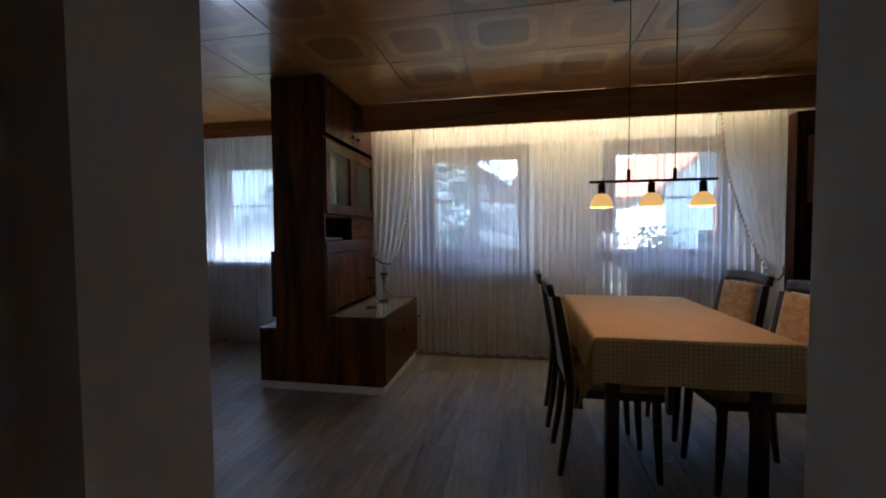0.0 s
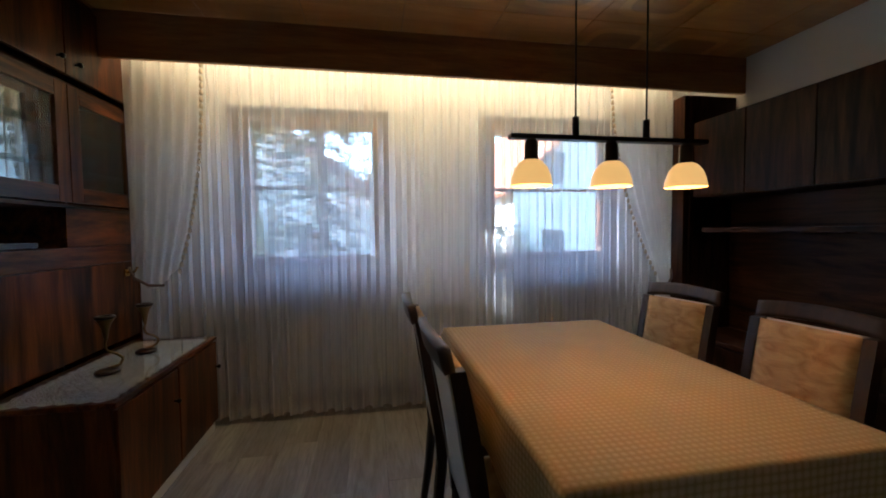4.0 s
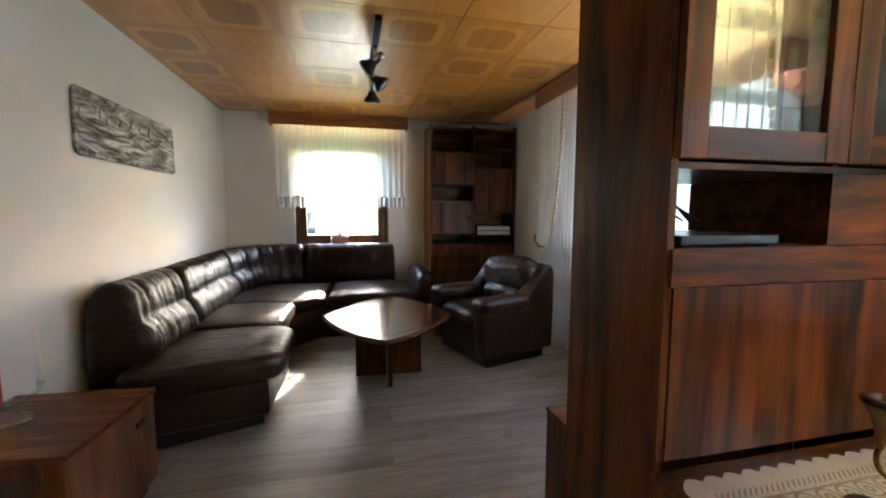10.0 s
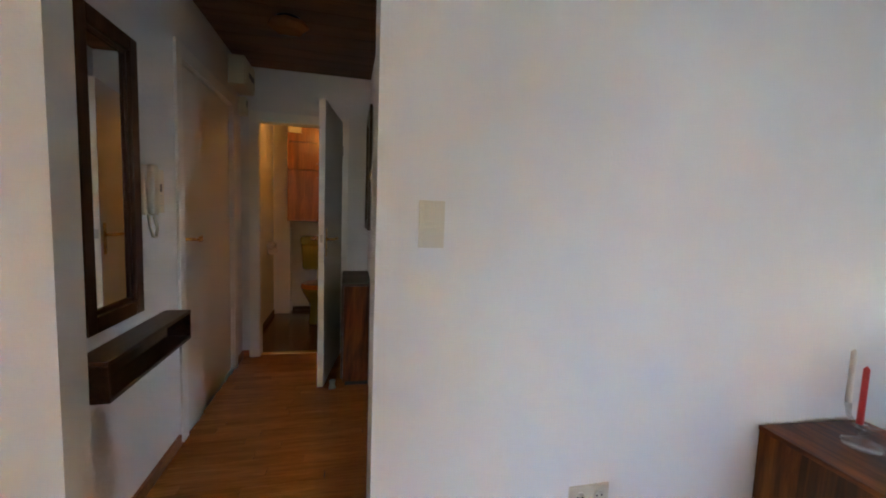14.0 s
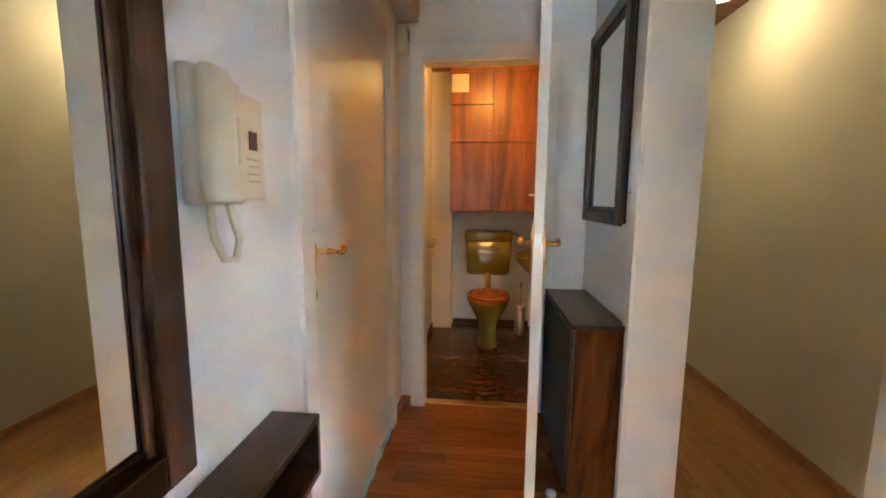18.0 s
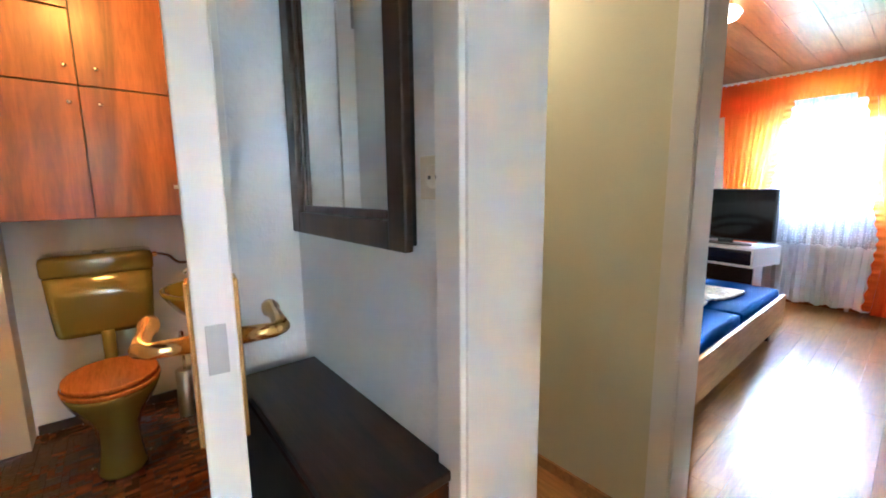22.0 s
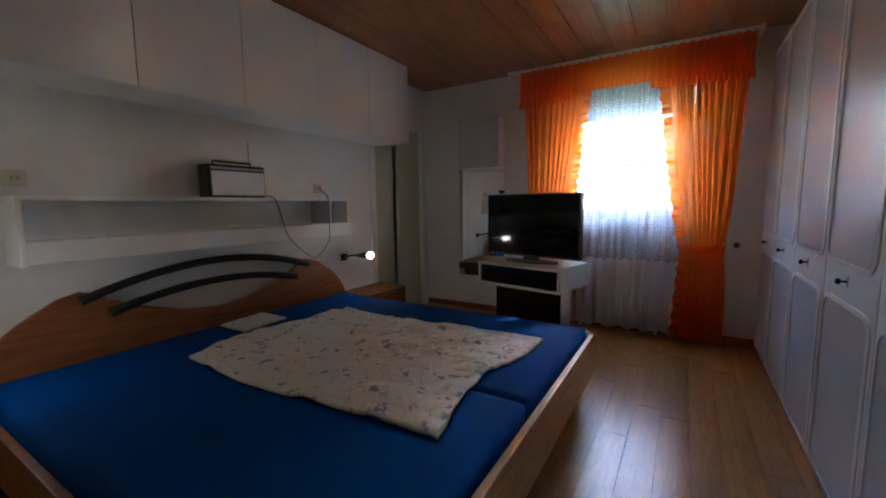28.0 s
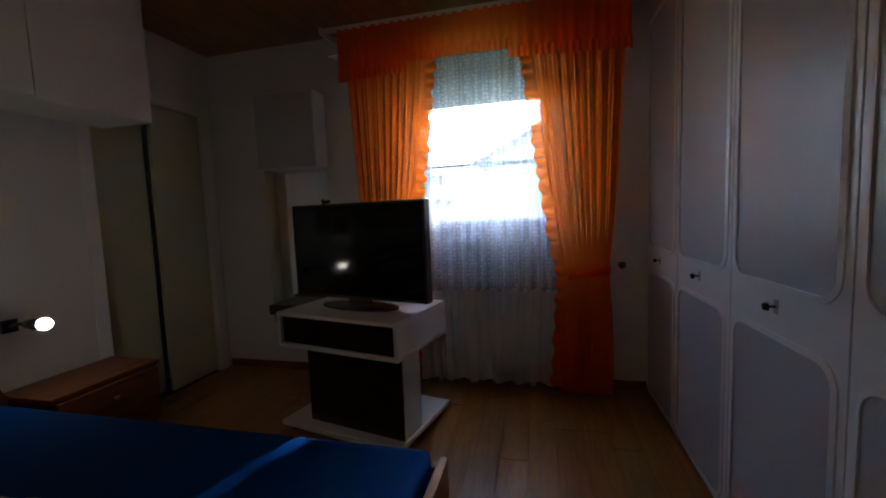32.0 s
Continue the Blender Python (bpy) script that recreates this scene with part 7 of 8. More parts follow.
for a, b in zip(rings, rings[1:]):
    for q in range(24):
        bm.faces.new((a[q], a[q + 1], b[q + 1], b[q]))
part("bowl", bm, OLIVE, basin, "", True)
part("rear_deck", boxes((0.0, 0.055, -0.235, 0.235, -0.02, 0.013), bevel=0.006), OLIVE, basin)
part("tap", tube([(0.03, 0, 0.013), (0.03, 0, 0.08), (0.05, 0, 0.105), (0.10, 0, 0.10), (0.11, 0, 0.085)], 0.010, 10), CHROME, basin, "", True)
part("tap_knob", lathe([(0.012, 0.0), (0.018, 0.006), (0.018, 0.022), (0.010, 0.026)], 14), BRASS, basin, "", True, pose(0.03, 0.0, 0.105))
part("drain_pipe", tube([(0.05, 0, -0.165), (0.05, 0, -0.28), (0.0, 0, -0.30)], 0.016, 10), CHROME, basin, "", True)
small = thing("toilet_mirror", "small mirror with white shelf on panelled wall", "mirror")
part("mirror_glass", boxes((-0.6995, -0.694, -2.98, -2.62, 1.30, 1.74), bevel=0.001), MIRROR, small)
part("shelf", boxes((-0.6995, -0.60, -2.96, -2.64, 1.245, 1.26), bevel=0.004), PAINT, small)
part("light_strip", boxes((-0.6995, -0.65, -2.93, -2.67, 1.79, 1.85), bevel=0.008), PAINT, small)
roll = thing("paper_holder", "metal toilet paper holder on the wall", "paper holder", "", "", pose(0.2345, -2.95, 0.83))
part("cover", pillow(-0.085, 0.0, -0.065, 0.065, -0.02, 0.05, 0.004, 6, 0), STEEL, roll)
part("roll", lathe([(0.045, -0.05), (0.045, 0.05)], 20), LINEN, roll, "", True, pose(-0.05, 0, -0.035, 90))
brush = thing("toilet_brush", "steel toilet brush in its steel holder", "toilet brush", "", "", pose(-0.585, -3.20, 0))
part("holder", lathe([(0.045, 0), (0.046, 0.006), (0.046, 0.26), (0.042, 0.262)], 20), STEEL, brush, "", True)
part("handle", tube([(0, 0, 0.262), (0, 0, 0.43)], 0.007, 8), CHROME, brush, "", True)
part("grip", lathe([(0.008, 0.42), (0.012, 0.43), (0.012, 0.47), (0.005, 0.48)], 12), CHROME, brush, "", True)
globe = thing("toilet_ceiling_lamp", "lit round glass ceiling lamp", "ceiling lamp", "", "", pose(-0.26, -2.45, 2.3295))
part("base", lathe([(0.05, 0), (0.05, -0.02)], 20), BRASS, globe, "", True)
bm = bmesh.new()
prof = [(0.048, -0.02), (0.085, -0.045), (0.100, -0.09), (0.090, -0.14), (0.060, -0.172)]
rings = [[bm.verts.new((r * math.cos(2 * math.pi * q / 24), r * math.sin(2 * math.pi * q / 24), z)) for q in range(24)] for r, z in prof]
for a, b in zip(rings, rings[1:]):
    for q in range(24):
        bm.faces.new((a[q], a[(q + 1) % 24], b[(q + 1) % 24], b[q]))
part("shade", bm, TOILETSHADE, globe, "lit opal glass shade", True)

# ---- bedroom ----
bed = thing("double_bed", "pine double bed with arched headboard and two mattresses", "bed")
BX0, BX1, BY0, BY1 = -4.385, -2.345, -3.33, -1.30
part("foot_board", boxes((BX0, BX1, BY1 - 0.028, BY1, 0.15, 0.385), bevel=0.006), PALEPINE, bed)
part("side_board", boxes((BX0, BX0 + 0.028, BY0 + 0.05, BY1 - 0.0285, 0.15, 0.365), bevel=0.005), PINE, bed)
part("side_board", boxes((BX1 - 0.028, BX1, BY0 + 0.05, BY1 - 0.0285, 0.15, 0.365), bevel=0.005), PINE, bed)
part("slat_base", boxes((BX0 + 0.03, BX1 - 0.03, BY0 + 0.06, BY1 - 0.03, 0.19, 0.215), bevel=0), PINE, bed)
for x in (BX0 + 0.06, BX1 - 0.06):
    for y in (BY0 + 0.10, BY1 - 0.10):
        part("leg", boxes((x - 0.035, x + 0.035, y - 0.035, y + 0.035, 0.0, 0.189), bevel=0.004), DARKWOOD, bed)
part("mid_beam", boxes((-3.38, -3.34, BY0 + 0.06, BY1 - 0.03, 0.10, 0.1895), bevel=0.002), PINE, bed)
part("mid_leg", boxes((-3.39, -3.33, -2.35, -2.29, 0.0, 0.0995), bevel=0.002), DARKWOOD, bed)


HEAD = [(0.0, 0.530), (0.18, 0.550), (0.36, 0.600), (0.50, 0.662), (0.60, 0.722), (0.66, 0.742), (0.74, 0.722), (0.84, 0.665), (0.93, 0.598), (1.0, 0.515), (1.06, 0.40)]


def head_top(x):
    """Height of the headboard's solid lower part along x: a hollow in the middle, broad shoulders."""
    u = min(1.06, abs(x + 3.395))
    for (a, za), (b, zb) in zip(HEAD, HEAD[1:]):
        if u <= b:
            f = (u - a) / (b - a)
            return za + (zb - za) * (f * f * (3 - 2 * f) * 0.35 + f * 0.65)
    return HEAD[-1][1]


nh = 48
pts = [(-4.45 + 2.11 * k / nh, 0.0) for k in range(nh + 1)]
bm = bmesh.new()
rings = [[bm.verts.new((x, BY0 + dy, z)) for dy, z in ((-0.018, 0.16), (-0.018, head_top(x) - 0.006), (-0.010, head_top(x)), (0.010, head_top(x)), (0.018, head_top(x) - 0.006), (0.018, 0.16))] for x, _ in pts]
for ra, rb in zip(rings, rings[1:]):
    for q in range(6):
        bm.faces.new((ra[q], ra[(q + 1) % 6], rb[(q + 1) % 6], rb[q]))
bm.faces.new(rings[0])
bm.faces.new(rings[-1][::-1])
part("headboard", bm, PINE, bed, "knotty pine arched headboard")
for x in (BX0 + 0.02, BX1 - 0.02):
    part("head_leg", boxes((x - 0.03, x + 0.03, BY0 - 0.02, BY0 + 0.02, 0.0, 0.17), bevel=0.002), PINE, bed)
for rise, half, zb in ((0.118, 0.665, 0.700), (0.075, 0.555, 0.622)):
    arc = [(-3.395 + half * (2 * k / 20 - 1), BY0 + 0.022, zb + rise * (1 - (2 * k / 20 - 1) ** 2)) for k in range(21)]
    part("head_bar", tube(arc, 0.022, 10), PADDING_GAPSHADE, bed, "dark padded curved bar", True)


def mattress(x0, x1):
    bm = bmesh.new()
    n = 18
    y0, y1 = BY0 + 0.07, BY1 - 0.035
    bmb = boxes((x0, x1, y0, y1, 0.216, 0.435), bevel=0.035)
    bmesh.ops.triangulate(bmb, faces=[f for f in bmb.faces if len(f.verts) > 4])
    return bmb


for xa, xb in ((BX0 + 0.035, -3.352), (-3.345, BX1 - 0.035)):
    part("mattress", mattress(xa, xb), BLUE, bed, "mattress in royal blue fitted sheet", True)


def blanket(u, v):
    ax, ay = -2.955, -2.86
    x = -3.95 + 1.0 * u + 0.03 * math.sin(v * 5)
    y = -2.85 + 1.34 * v + 0.04 * math.sin(u * 6 + 1)
    z = 0.466 + 0.018 * noise.noise(Vector((u * 5, v * 6, 1.5))) + 0.016 * noise.noise(Vector((u * 11 + v * 5, v * 13, 4.0)))
    ridge = 0.016 * math.exp(-((u - 0.48 - 0.05 * math.sin(v * 7)) / 0.05) ** 2)
    fall = 0.012 * max(0.0, max(abs(u - 0.5), abs(v - 0.5)) * 2 - 0.94) / 0.06
    return (x, y, max(0.452, z + ridge - fall))


single("blanket", sheet(60, 80, blanket, 0.014), FLORAL, "white floral cotton blanket spread over the bed", "blanket", smooth=True)


def cloth_fold(u, v):
    return (-3.60 + 0.29 * u, -3.22 + 0.24 * v + 0.03 * u, 0.450 + 0.010 * math.sin(u * 3) * math.sin(v * 3) + 0.004 * noise.noise(Vector((u * 6, v * 6, 0))))


single("folded_cloth", sheet(14, 8, cloth_fold, 0.012), LINEN, "folded white cloth lying on the blue sheet", "cloth", smooth=True)

for xa, xb, lab in ((-4.96, -4.47, "small pine bedside table under the reading lamp"), (-2.31, -1.93, "small pine bedside table beside the bed")):
    ns = thing("bedside_table", lab, "bedside table", "bedside tables")
    part("body", boxes((xa, xb, -3.40, -3.08, 0.06, 0.375), bevel=0.004), PINE, ns)
    part("top_board", boxes((xa - 0.01, xb + 0.01, -3.404, -3.07, 0.3755, 0.395), bevel=0.004), PINE, ns)
    d = part("drawer_front", boxes((xa + 0.01, xb - 0.01, -3.0795, -3.062, 0.22, 0.365), bevel=0.003), PINE, ns)
    part("knob", lathe([(0.006, 0), (0.005, 0.010), (0.013, 0.016), (0.006, 0.026)], 12), PINE, d, "", True, pose((xa + xb) / 2, -3.062, 0.29, -90))
    part("foot", boxes((xa + 0.02, xb - 0.02, -3.39, -3.09, 0.0, 0.0595), bevel=0.002), PINE, ns)

for bx, wx in ((-4.45, -4.54), (-2.30, -2.20)):
    rl = thing("reading_lamp", "black clip-on reading lamp with lit bulb", "reading lamp", "reading lamps")
    part("wall_clip", boxes((wx - 0.03, wx + 0.03, -3.4195, -3.40, 0.66, 0.72), bevel=0.003), BLACK, rl)
    part("arm", tube([(wx, -3.40, 0.69), (wx + (bx - wx) * 0.3, -3.30, 0.712), (wx + (bx - wx) * 0.7, -3.17, 0.724)], 0.008, 8), BLACK, rl, "", True)
    part("hood", tube([(wx + (bx - wx) * 0.65, -3.19, 0.722), (wx + (bx - wx) * 0.92, -3.075, 0.733)], [0.018, 0.028], 14), BLACK, rl, "", True)
    part("bulb", lathe([(0.012, -0.03), (0.024, -0.015), (0.027, 0.0), (0.02, 0.018), (0.004, 0.026)], 16), BULBGLOW, rl, "lit round bulb", True, pose(bx, -3.03, 0.737, -80))

shelf = thing("headboard_shelf", "long white box shelf on the wall above the bed", "shelf")
part("top_board", boxes((-4.395, -2.525, -3.4195, -3.19, 1.172, 1.19), bevel=0.003), PAINT, shelf)
part("end_board", boxes((-4.395, -4.377, -3.4195, -3.195, 0.999, 1.1715), bevel=0.002), PAINT, shelf)
part("end_board", boxes((-2.545, -2.525, -3.4195, -3.185, 0.895, 1.1715), bevel=0.002), PAINT, shelf)
part("bottom_board", boxes((-4.395, -2.5455, -3.4195, -3.20, 0.98, 0.9985), bevel=0.002), PAINT, shelf)
part("front_lip", boxes((-4.395, -2.5455, -3.1995, -3.183, 0.905, 1.0), bevel=0.003), PAINT, shelf)
part("inner_board", boxes((-4.23, -4.21, -3.4195, -3.21, 0.999, 1.1715), bevel=0.002), GREYPANEL, shelf)
radio = thing("radio", "silver and black portable radio on the shelf", "radio", "", "", pose(-3.505, -3.285, 1.1905))
part("case", boxes((-0.18, 0.18, -0.06, 0.06, 0.0, 0.195), bevel=0.012), BLACK, radio)
part("speaker_front", boxes((-0.168, 0.168, 0.0605, 0.068, 0.012, 0.155), bevel=0.006), SILVER, radio, "silver speaker grille")
part("dial_strip", boxes((-0.168, 0.168, 0.0605, 0.066, 0.165, 0.178), bevel=0.001), STEEL, radio)
part("carry_handle", tube([(-0.12, 0, 0.195), (-0.12, 0, 0.215), (0.12, 0, 0.215), (0.12, 0, 0.195)], 0.007, 8), BLACK, radio, "", True)
part("antenna", tube([(-0.13, -0.03, 0.19), (-0.135, -0.035, 0.36)], 0.003, 6), CHROME, radio, "", True)
CABLEGREY = mat("grey_cable_sleeve", (0.10, 0.10, 0.10), 0.5)
cab_pts = curved([(-3.66, -3.30, 1.196), (-3.70, -3.19, 1.197), (-3.735, -3.172, 1.13), (-3.80, -3.172, 0.93), (-3.97, -3.176, 0.78), (-4.05, -3.176, 0.772), (-4.15, -3.172, 0.87), (-4.165, -3.172, 0.985), (-4.168, -3.176, 1.18), (-4.20, -3.26, 1.235), (-4.285, -3.40, 1.27)])
single("power_cable", tube(cab_pts, 0.003, 6), CABLEGREY, "thin grey cable hanging from radio to socket", "cable", smooth=True)
plate("wall_socket", -4.285, -3.4195, 1.272, "y+", 1, "D", "cream wall socket above the shelf")
plate("wall_socket", -2.585, -3.4195, 1.272, "y+", 1, "D", "cream wall socket above the shelf")

for k in range(6):
    xa = -5.065 + 0.528 * k
    oc = thing("overhead_cupboard", "white overhead cupboard unit under the ceiling", "cupboard", "overhead cupboards")
    part("body", boxes((xa, xa + 0.527, -3.4195, -3.09, 1.69, 2.364), bevel=0.002), WARDFRAME, oc)
    part("cupboard_door", boxes((xa + 0.002, xa + 0.525, -3.0895, -3.07, 1.692, 2.360), bevel=0.002), WARDFRAME, oc)


# wardrobe units
def round_panel(w, h, r):
    pts = []
    for cx, cz, a0 in ((w / 2 - r, h / 2 - r, 0), (-w / 2 + r, h / 2 - r, 90), (-w / 2 + r, -h / 2 + r, 180), (w / 2 - r, -h / 2 + r, 270)):
        for k in range(6):
            a = radians(a0 + 18 * k)
            pts.append((cx + r * math.cos(a), cz + r * math.sin(a)))
    return pts


def ring_slab(w, h, r, edge):
    """A raised moulding round a panel."""
    a, b = round_panel(w, h, r), round_panel(w - 2 * edge, h - 2 * edge, r - edge)
    bm = bmesh.new()
    rows = [[bm.verts.new((x, z, zz)) for x, z in pts_] for pts_, zz in ((a, 0), (a, 0.004), (b, 0.007), (b, 0))]
    n = len(a)
    for p, q in zip(rows, rows[1:]):
        for k in range(n):
            bm.faces.new((p[k], p[(k + 1) % n], q[(k + 1) % n], q[k]))
    return bm


first_ward = None
WP = 0.5395
WARD_Y = 0.034
for k in range(6):
    xa = -5.856 + WP * k
    if first_ward is None:
        w = thing("wardrobe", "white wardrobe unit with grey sunk door panels", "wardrobe", "wardrobe row", "", pose(xa, WARD_Y, 0))
        part("body", boxes((0.0, WP - 0.001, -0.40, 0.20, 0.0, 2.19), bevel=0.002), WARDFRAME, w)
        d = part("door", boxes((0.002, WP - 0.003, -0.419, -0.4005, 0.02, 2.185), bevel=0.002), WARDFRAME, w)
        for zc, h in ((1.525, 1.23), (0.405, 0.70)):
            part("panel", outline(round_panel(WP - 0.075, h, 0.06), 0.0, 0.0022), GREYPANEL, d, "pale grey sunk panel", False, pose(WP / 2, -0.4192, zc, 90))
            part("moulding", ring_slab(WP - 0.05, h + 0.03, 0.07, 0.016), WARDFRAME, d, "", False, pose(WP / 2, -0.4195, zc, 90))
        part("knob", lathe([(0.004, 0), (0.004, 0.018), (0.012, 0.022), (0.010, 0.032), (0.004, 0.034)], 12), BLACKMETAL, d, "", True, pose(WP / 2, -0.4195, 0.845, 90))
        part("key_plate", boxes((WP / 2 - 0.010, WP / 2 + 0.010, -0.4215, -0.4197, 0.825, 0.865), bevel=0.0005), STEEL, d)
        first_ward = w
    else:
        copy_thing(first_ward, pose(xa, WARD_Y, 0))

# mirror cupboard on the window wall
mc = thing("mirror_cupboard", "tall wall mirror with white cupboard above and dark shelf", "mirror", "", "", pose(-5.86, -2.71, 0))
part("mirror_glass", boxes((0.001, 0.012, -0.27, 0.25, 0.37, 1.99), bevel=0.001), MIRROR, mc)
part("cupboard", boxes((0.0125, 0.16, -0.20, 0.25, 1.49, 1.99), bevel=0.003), WARDFRAME, mc)
part("cupboard_front", boxes((0.1605, 0.172, -0.195, 0.245, 1.495, 1.985), bevel=0.002), GREYPANEL, mc)
part("shelf", boxes((0.0125, 0.16, -0.20, 0.25, 0.46, 0.53), bevel=0.003), DARKWOOD, mc)
part("light_arm", tube([(0.0125, 0.20, 1.25), (0.06, 0.22, 1.26), (0.08, 0.24, 1.24)], 0.012, 8), BLACK, mc, "", True)

# television on its stand
TVM = pose(-5.19, -1.955, 0, 0, 0, -12.5)
st = thing("tv_stand", "white television stand with smoked glass compartments", "tv stand", "", "", TVM)
part("top_board", boxes((-0.28, 0.23, -0.37, 0.37, 0.635, 0.655), bevel=0.003), WARDFRAME, st)
part("upper_floor", boxes((-0.28, 0.225, -0.37, 0.37, 0.47, 0.488), bevel=0.003), WARDFRAME, st)
part("upper_side", boxes((-0.28, 0.225, 0.352, 0.37, 0.4885, 0.6345), bevel=0.002), WARDFRAME, st)
part("upper_side", boxes((-0.28, 0.225, -0.37, -0.352, 0.4885, 0.6345), bevel=0.002), WARDFRAME, st)
part("upper_glass", boxes((0.20, 0.206, -0.351, 0.351, 0.4895, 0.634), bevel=0), SMOKED, st, "smoked glass flap")
part("lower_side", boxes((0.03, 0.17, 0.342, 0.36, 0.071, 0.4695), bevel=0.002), WARDFRAME, st)
part("lower_side", boxes((0.03, 0.17, -0.22, -0.202, 0.071, 0.4695), bevel=0.002), WARDFRAME, st)
part("lower_back", boxes((0.012, 0.0295, -0.22, 0.36, 0.071, 0.4695), bevel=0.002), WARDFRAME, st)
part("lower_glass", boxes((0.172, 0.178, -0.218, 0.358, 0.075, 0.465), bevel=0), SMOKED, st, "smoked glass door")
part("base_board", boxes((-0.30, 0.24, -0.37, 0.37, 0.045, 0.07), bevel=0.004), WARDFRAME, st)
for sx in (-0.25, 0.18):
    for sy in (-0.33, 0.30):
        part("caster", lathe([(0.022, 0.0), (0.024, 0.01), (0.024, 0.035), (0.012, 0.0445)], 12, sx, sy), BLACK, st, "", True)
tvb = thing("television", "black flat television on the white stand", "television", "", "", TVM @ pose(0.0, 0, 0.6555, 0, 0, 0))
part("screen_case", boxes((-0.035, 0.022, -0.425, 0.425, 0.045, 0.555), bevel=0.006), BLACK, tvb)
part("screen", boxes((0.0225, 0.0245, -0.41, 0.41, 0.062, 0.542), bevel=0.0005), SCREEN, tvb)
part("stand_neck", boxes((-0.02, 0.005, -0.07, 0.07, 0.0125, 0.0445), bevel=0.002), BLACK, tvb)
part("stand_foot", outline([(0.10 * math.cos(2 * math.pi * q / 28), 0.24 * math.sin(2 * math.pi * q / 28)) for q in range(28)], 0.0, 0.012, 0.004), BLACK, tvb)

# curtains
RZ = 90
lace = thing("lace_curtain", "white lace curtain over the bedroom window", "curtain", "", "", pose(-5.765, -1.36, 0, 0, 0, RZ))
part("patterned_cloth", folds(-0.80, 0.72, 0.64, 2.19, 0.016, 22, 7.0, 0, 8, 10), LACE, lace, "", True)
part("plain_cloth", folds(-0.80, 0.72, 0.04, 0.645, 0.026, 19, 8.0, 0, 5, 12, 1.0, 0.012), NETDENSE, lace, "", True)
dr = thing("orange_drapes", "orange voile drapes with frilled edges and valance", "curtain", "", "", pose(-5.695, -1.40, 0, 0, 0, RZ))


def orange_side(y_out, top_in, tie_in, z_tie, low_in, seed):
    """One side of the drapes, from y_out inwards; local x runs along the wall."""
    def edge(z):
        if z > z_tie:
            k = (z - z_tie) / (2.16 - z_tie)
            return tie_in + (top_in - tie_in) * k ** 0.8
        return tie_in + (low_in - tie_in) * (1 - z / z_tie)

    def outer(z):
        side = 1 if y_out < 0 else -1
        return y_out + side * (0.06 * max(0.0, min(1.0, (2.0 - z) / 1.1)) + 0.02 * math.exp(-((z - z_tie) / 0.2) ** 2))

    def place(u, v):
        z = 0.03 + 2.15 * v
        a, b = outer(z), edge(z)
        ph = u * 2 * math.pi * 9 + seed + 0.5 * math.sin(z * 2.1 + 5 * u) + 1.6 * math.sin(u * 9 + seed)
        free = 0.35 + 0.65 * min(1, abs(z - z_tie) / 0.5)
        lap = 0.007 * (0.55 + 0.45 * math.sin(u * 23 + seed)) * math.sin(2 * ph + 0.6) * math.sin(math.pi * u) ** 0.3
        return (a + (b - a) * u + lap * free, 0.0045 * math.sin(ph) * free + 0.002 * math.sin(u * 2 * math.pi * 21 + seed), z)

    body = sheet(110, 26, place)

    def frill(u, v):
        z = 0.06 + 2.10 * v
        w = 0.062 * u + 0.008 * u * math.sin(z * 57 + 2 * math.sin(z * 9))
        s = 1 if edge(z) > outer(z) else -1
        return (edge(z) + s * w, 0.020 * math.sin(z * 90 + seed + 1.5 * math.sin(z * 13)) * u - 0.010, z)

    return body, sheet(3, 220, frill), edge, outer


for y_out, t_in, tie, zt, low, sd in ((-0.80, -0.26, -0.46, 0.85, -0.44, 0.3), (0.86, 0.34, 0.545, 0.75, 0.50, 1.7)):
    body, fr, edge, outer = orange_side(y_out, t_in, tie, zt, low, sd)
    part("drape", body, ORANGE, dr, "", True)
    part("frill", fr, ORANGE, dr, "", True)
    a, b = outer(zt), edge(zt)
    part("tie_band", sheet(10, 2, lambda u, v, a=a, b=b, zt=zt: (a + (b - a) * u, -0.034 - 0.012 * math.sin(math.pi * u), zt + 0.03 - 0.03 * u + 0.05 * (v - 0.5)), 0.004), ORANGE, dr, "", True)


def valance(u, v):
    x = -0.83 + 1.71 * u
    drop = 0.20 + (0.05 if u < 0.27 or u > 0.62 else 0.0) + 0.03 * (abs(u - 0.5) * 2) ** 2
    wave = math.sin(u * 2 * math.pi * 30 + math.sin(u * 21))
    return (x, -0.055 - 0.004 * wave * (0.4 + 0.6 * (1 - v)), 2.31 - drop * (1 - v))


def valance_frill(u, v):
    x = -0.835 + 1.72 * u
    drop = 0.20 + (0.05 if u < 0.27 or u > 0.62 else 0.0) + 0.03 * (abs(u - 0.5) * 2) ** 2
    wave = math.sin(u * 2 * math.pi * 52)
    return (x, -0.060 - 0.007 * wave * (1 - v * 0.5), 2.31 - drop + 0.012 - 0.06 * (1 - v))


part("valance", sheet(240, 6, valance), ORANGE, dr, "", True)
part("valance_frill", sheet(320, 3, valance_frill), ORANGE, dr, "", True)
single("curtain_rail_bedroom", boxes((-5.855, -5.615, -2.34, -2.325, 2.29, 2.33), (-5.855, -5.615, -0.495, -0.48, 2.29, 2.33), (-5.655, -5.64, -2.325, -0.495, 2.30, 2.33), (-5.775, -5.755, -2.325, -0.495, 2.19, 2.21), (-5.71, -5.69, -2.325, -0.495, 2.18, 2.20), bevel=0.002), PAINT, "white curtain rail over the bedroom window", "curtain rail", kind="structure")
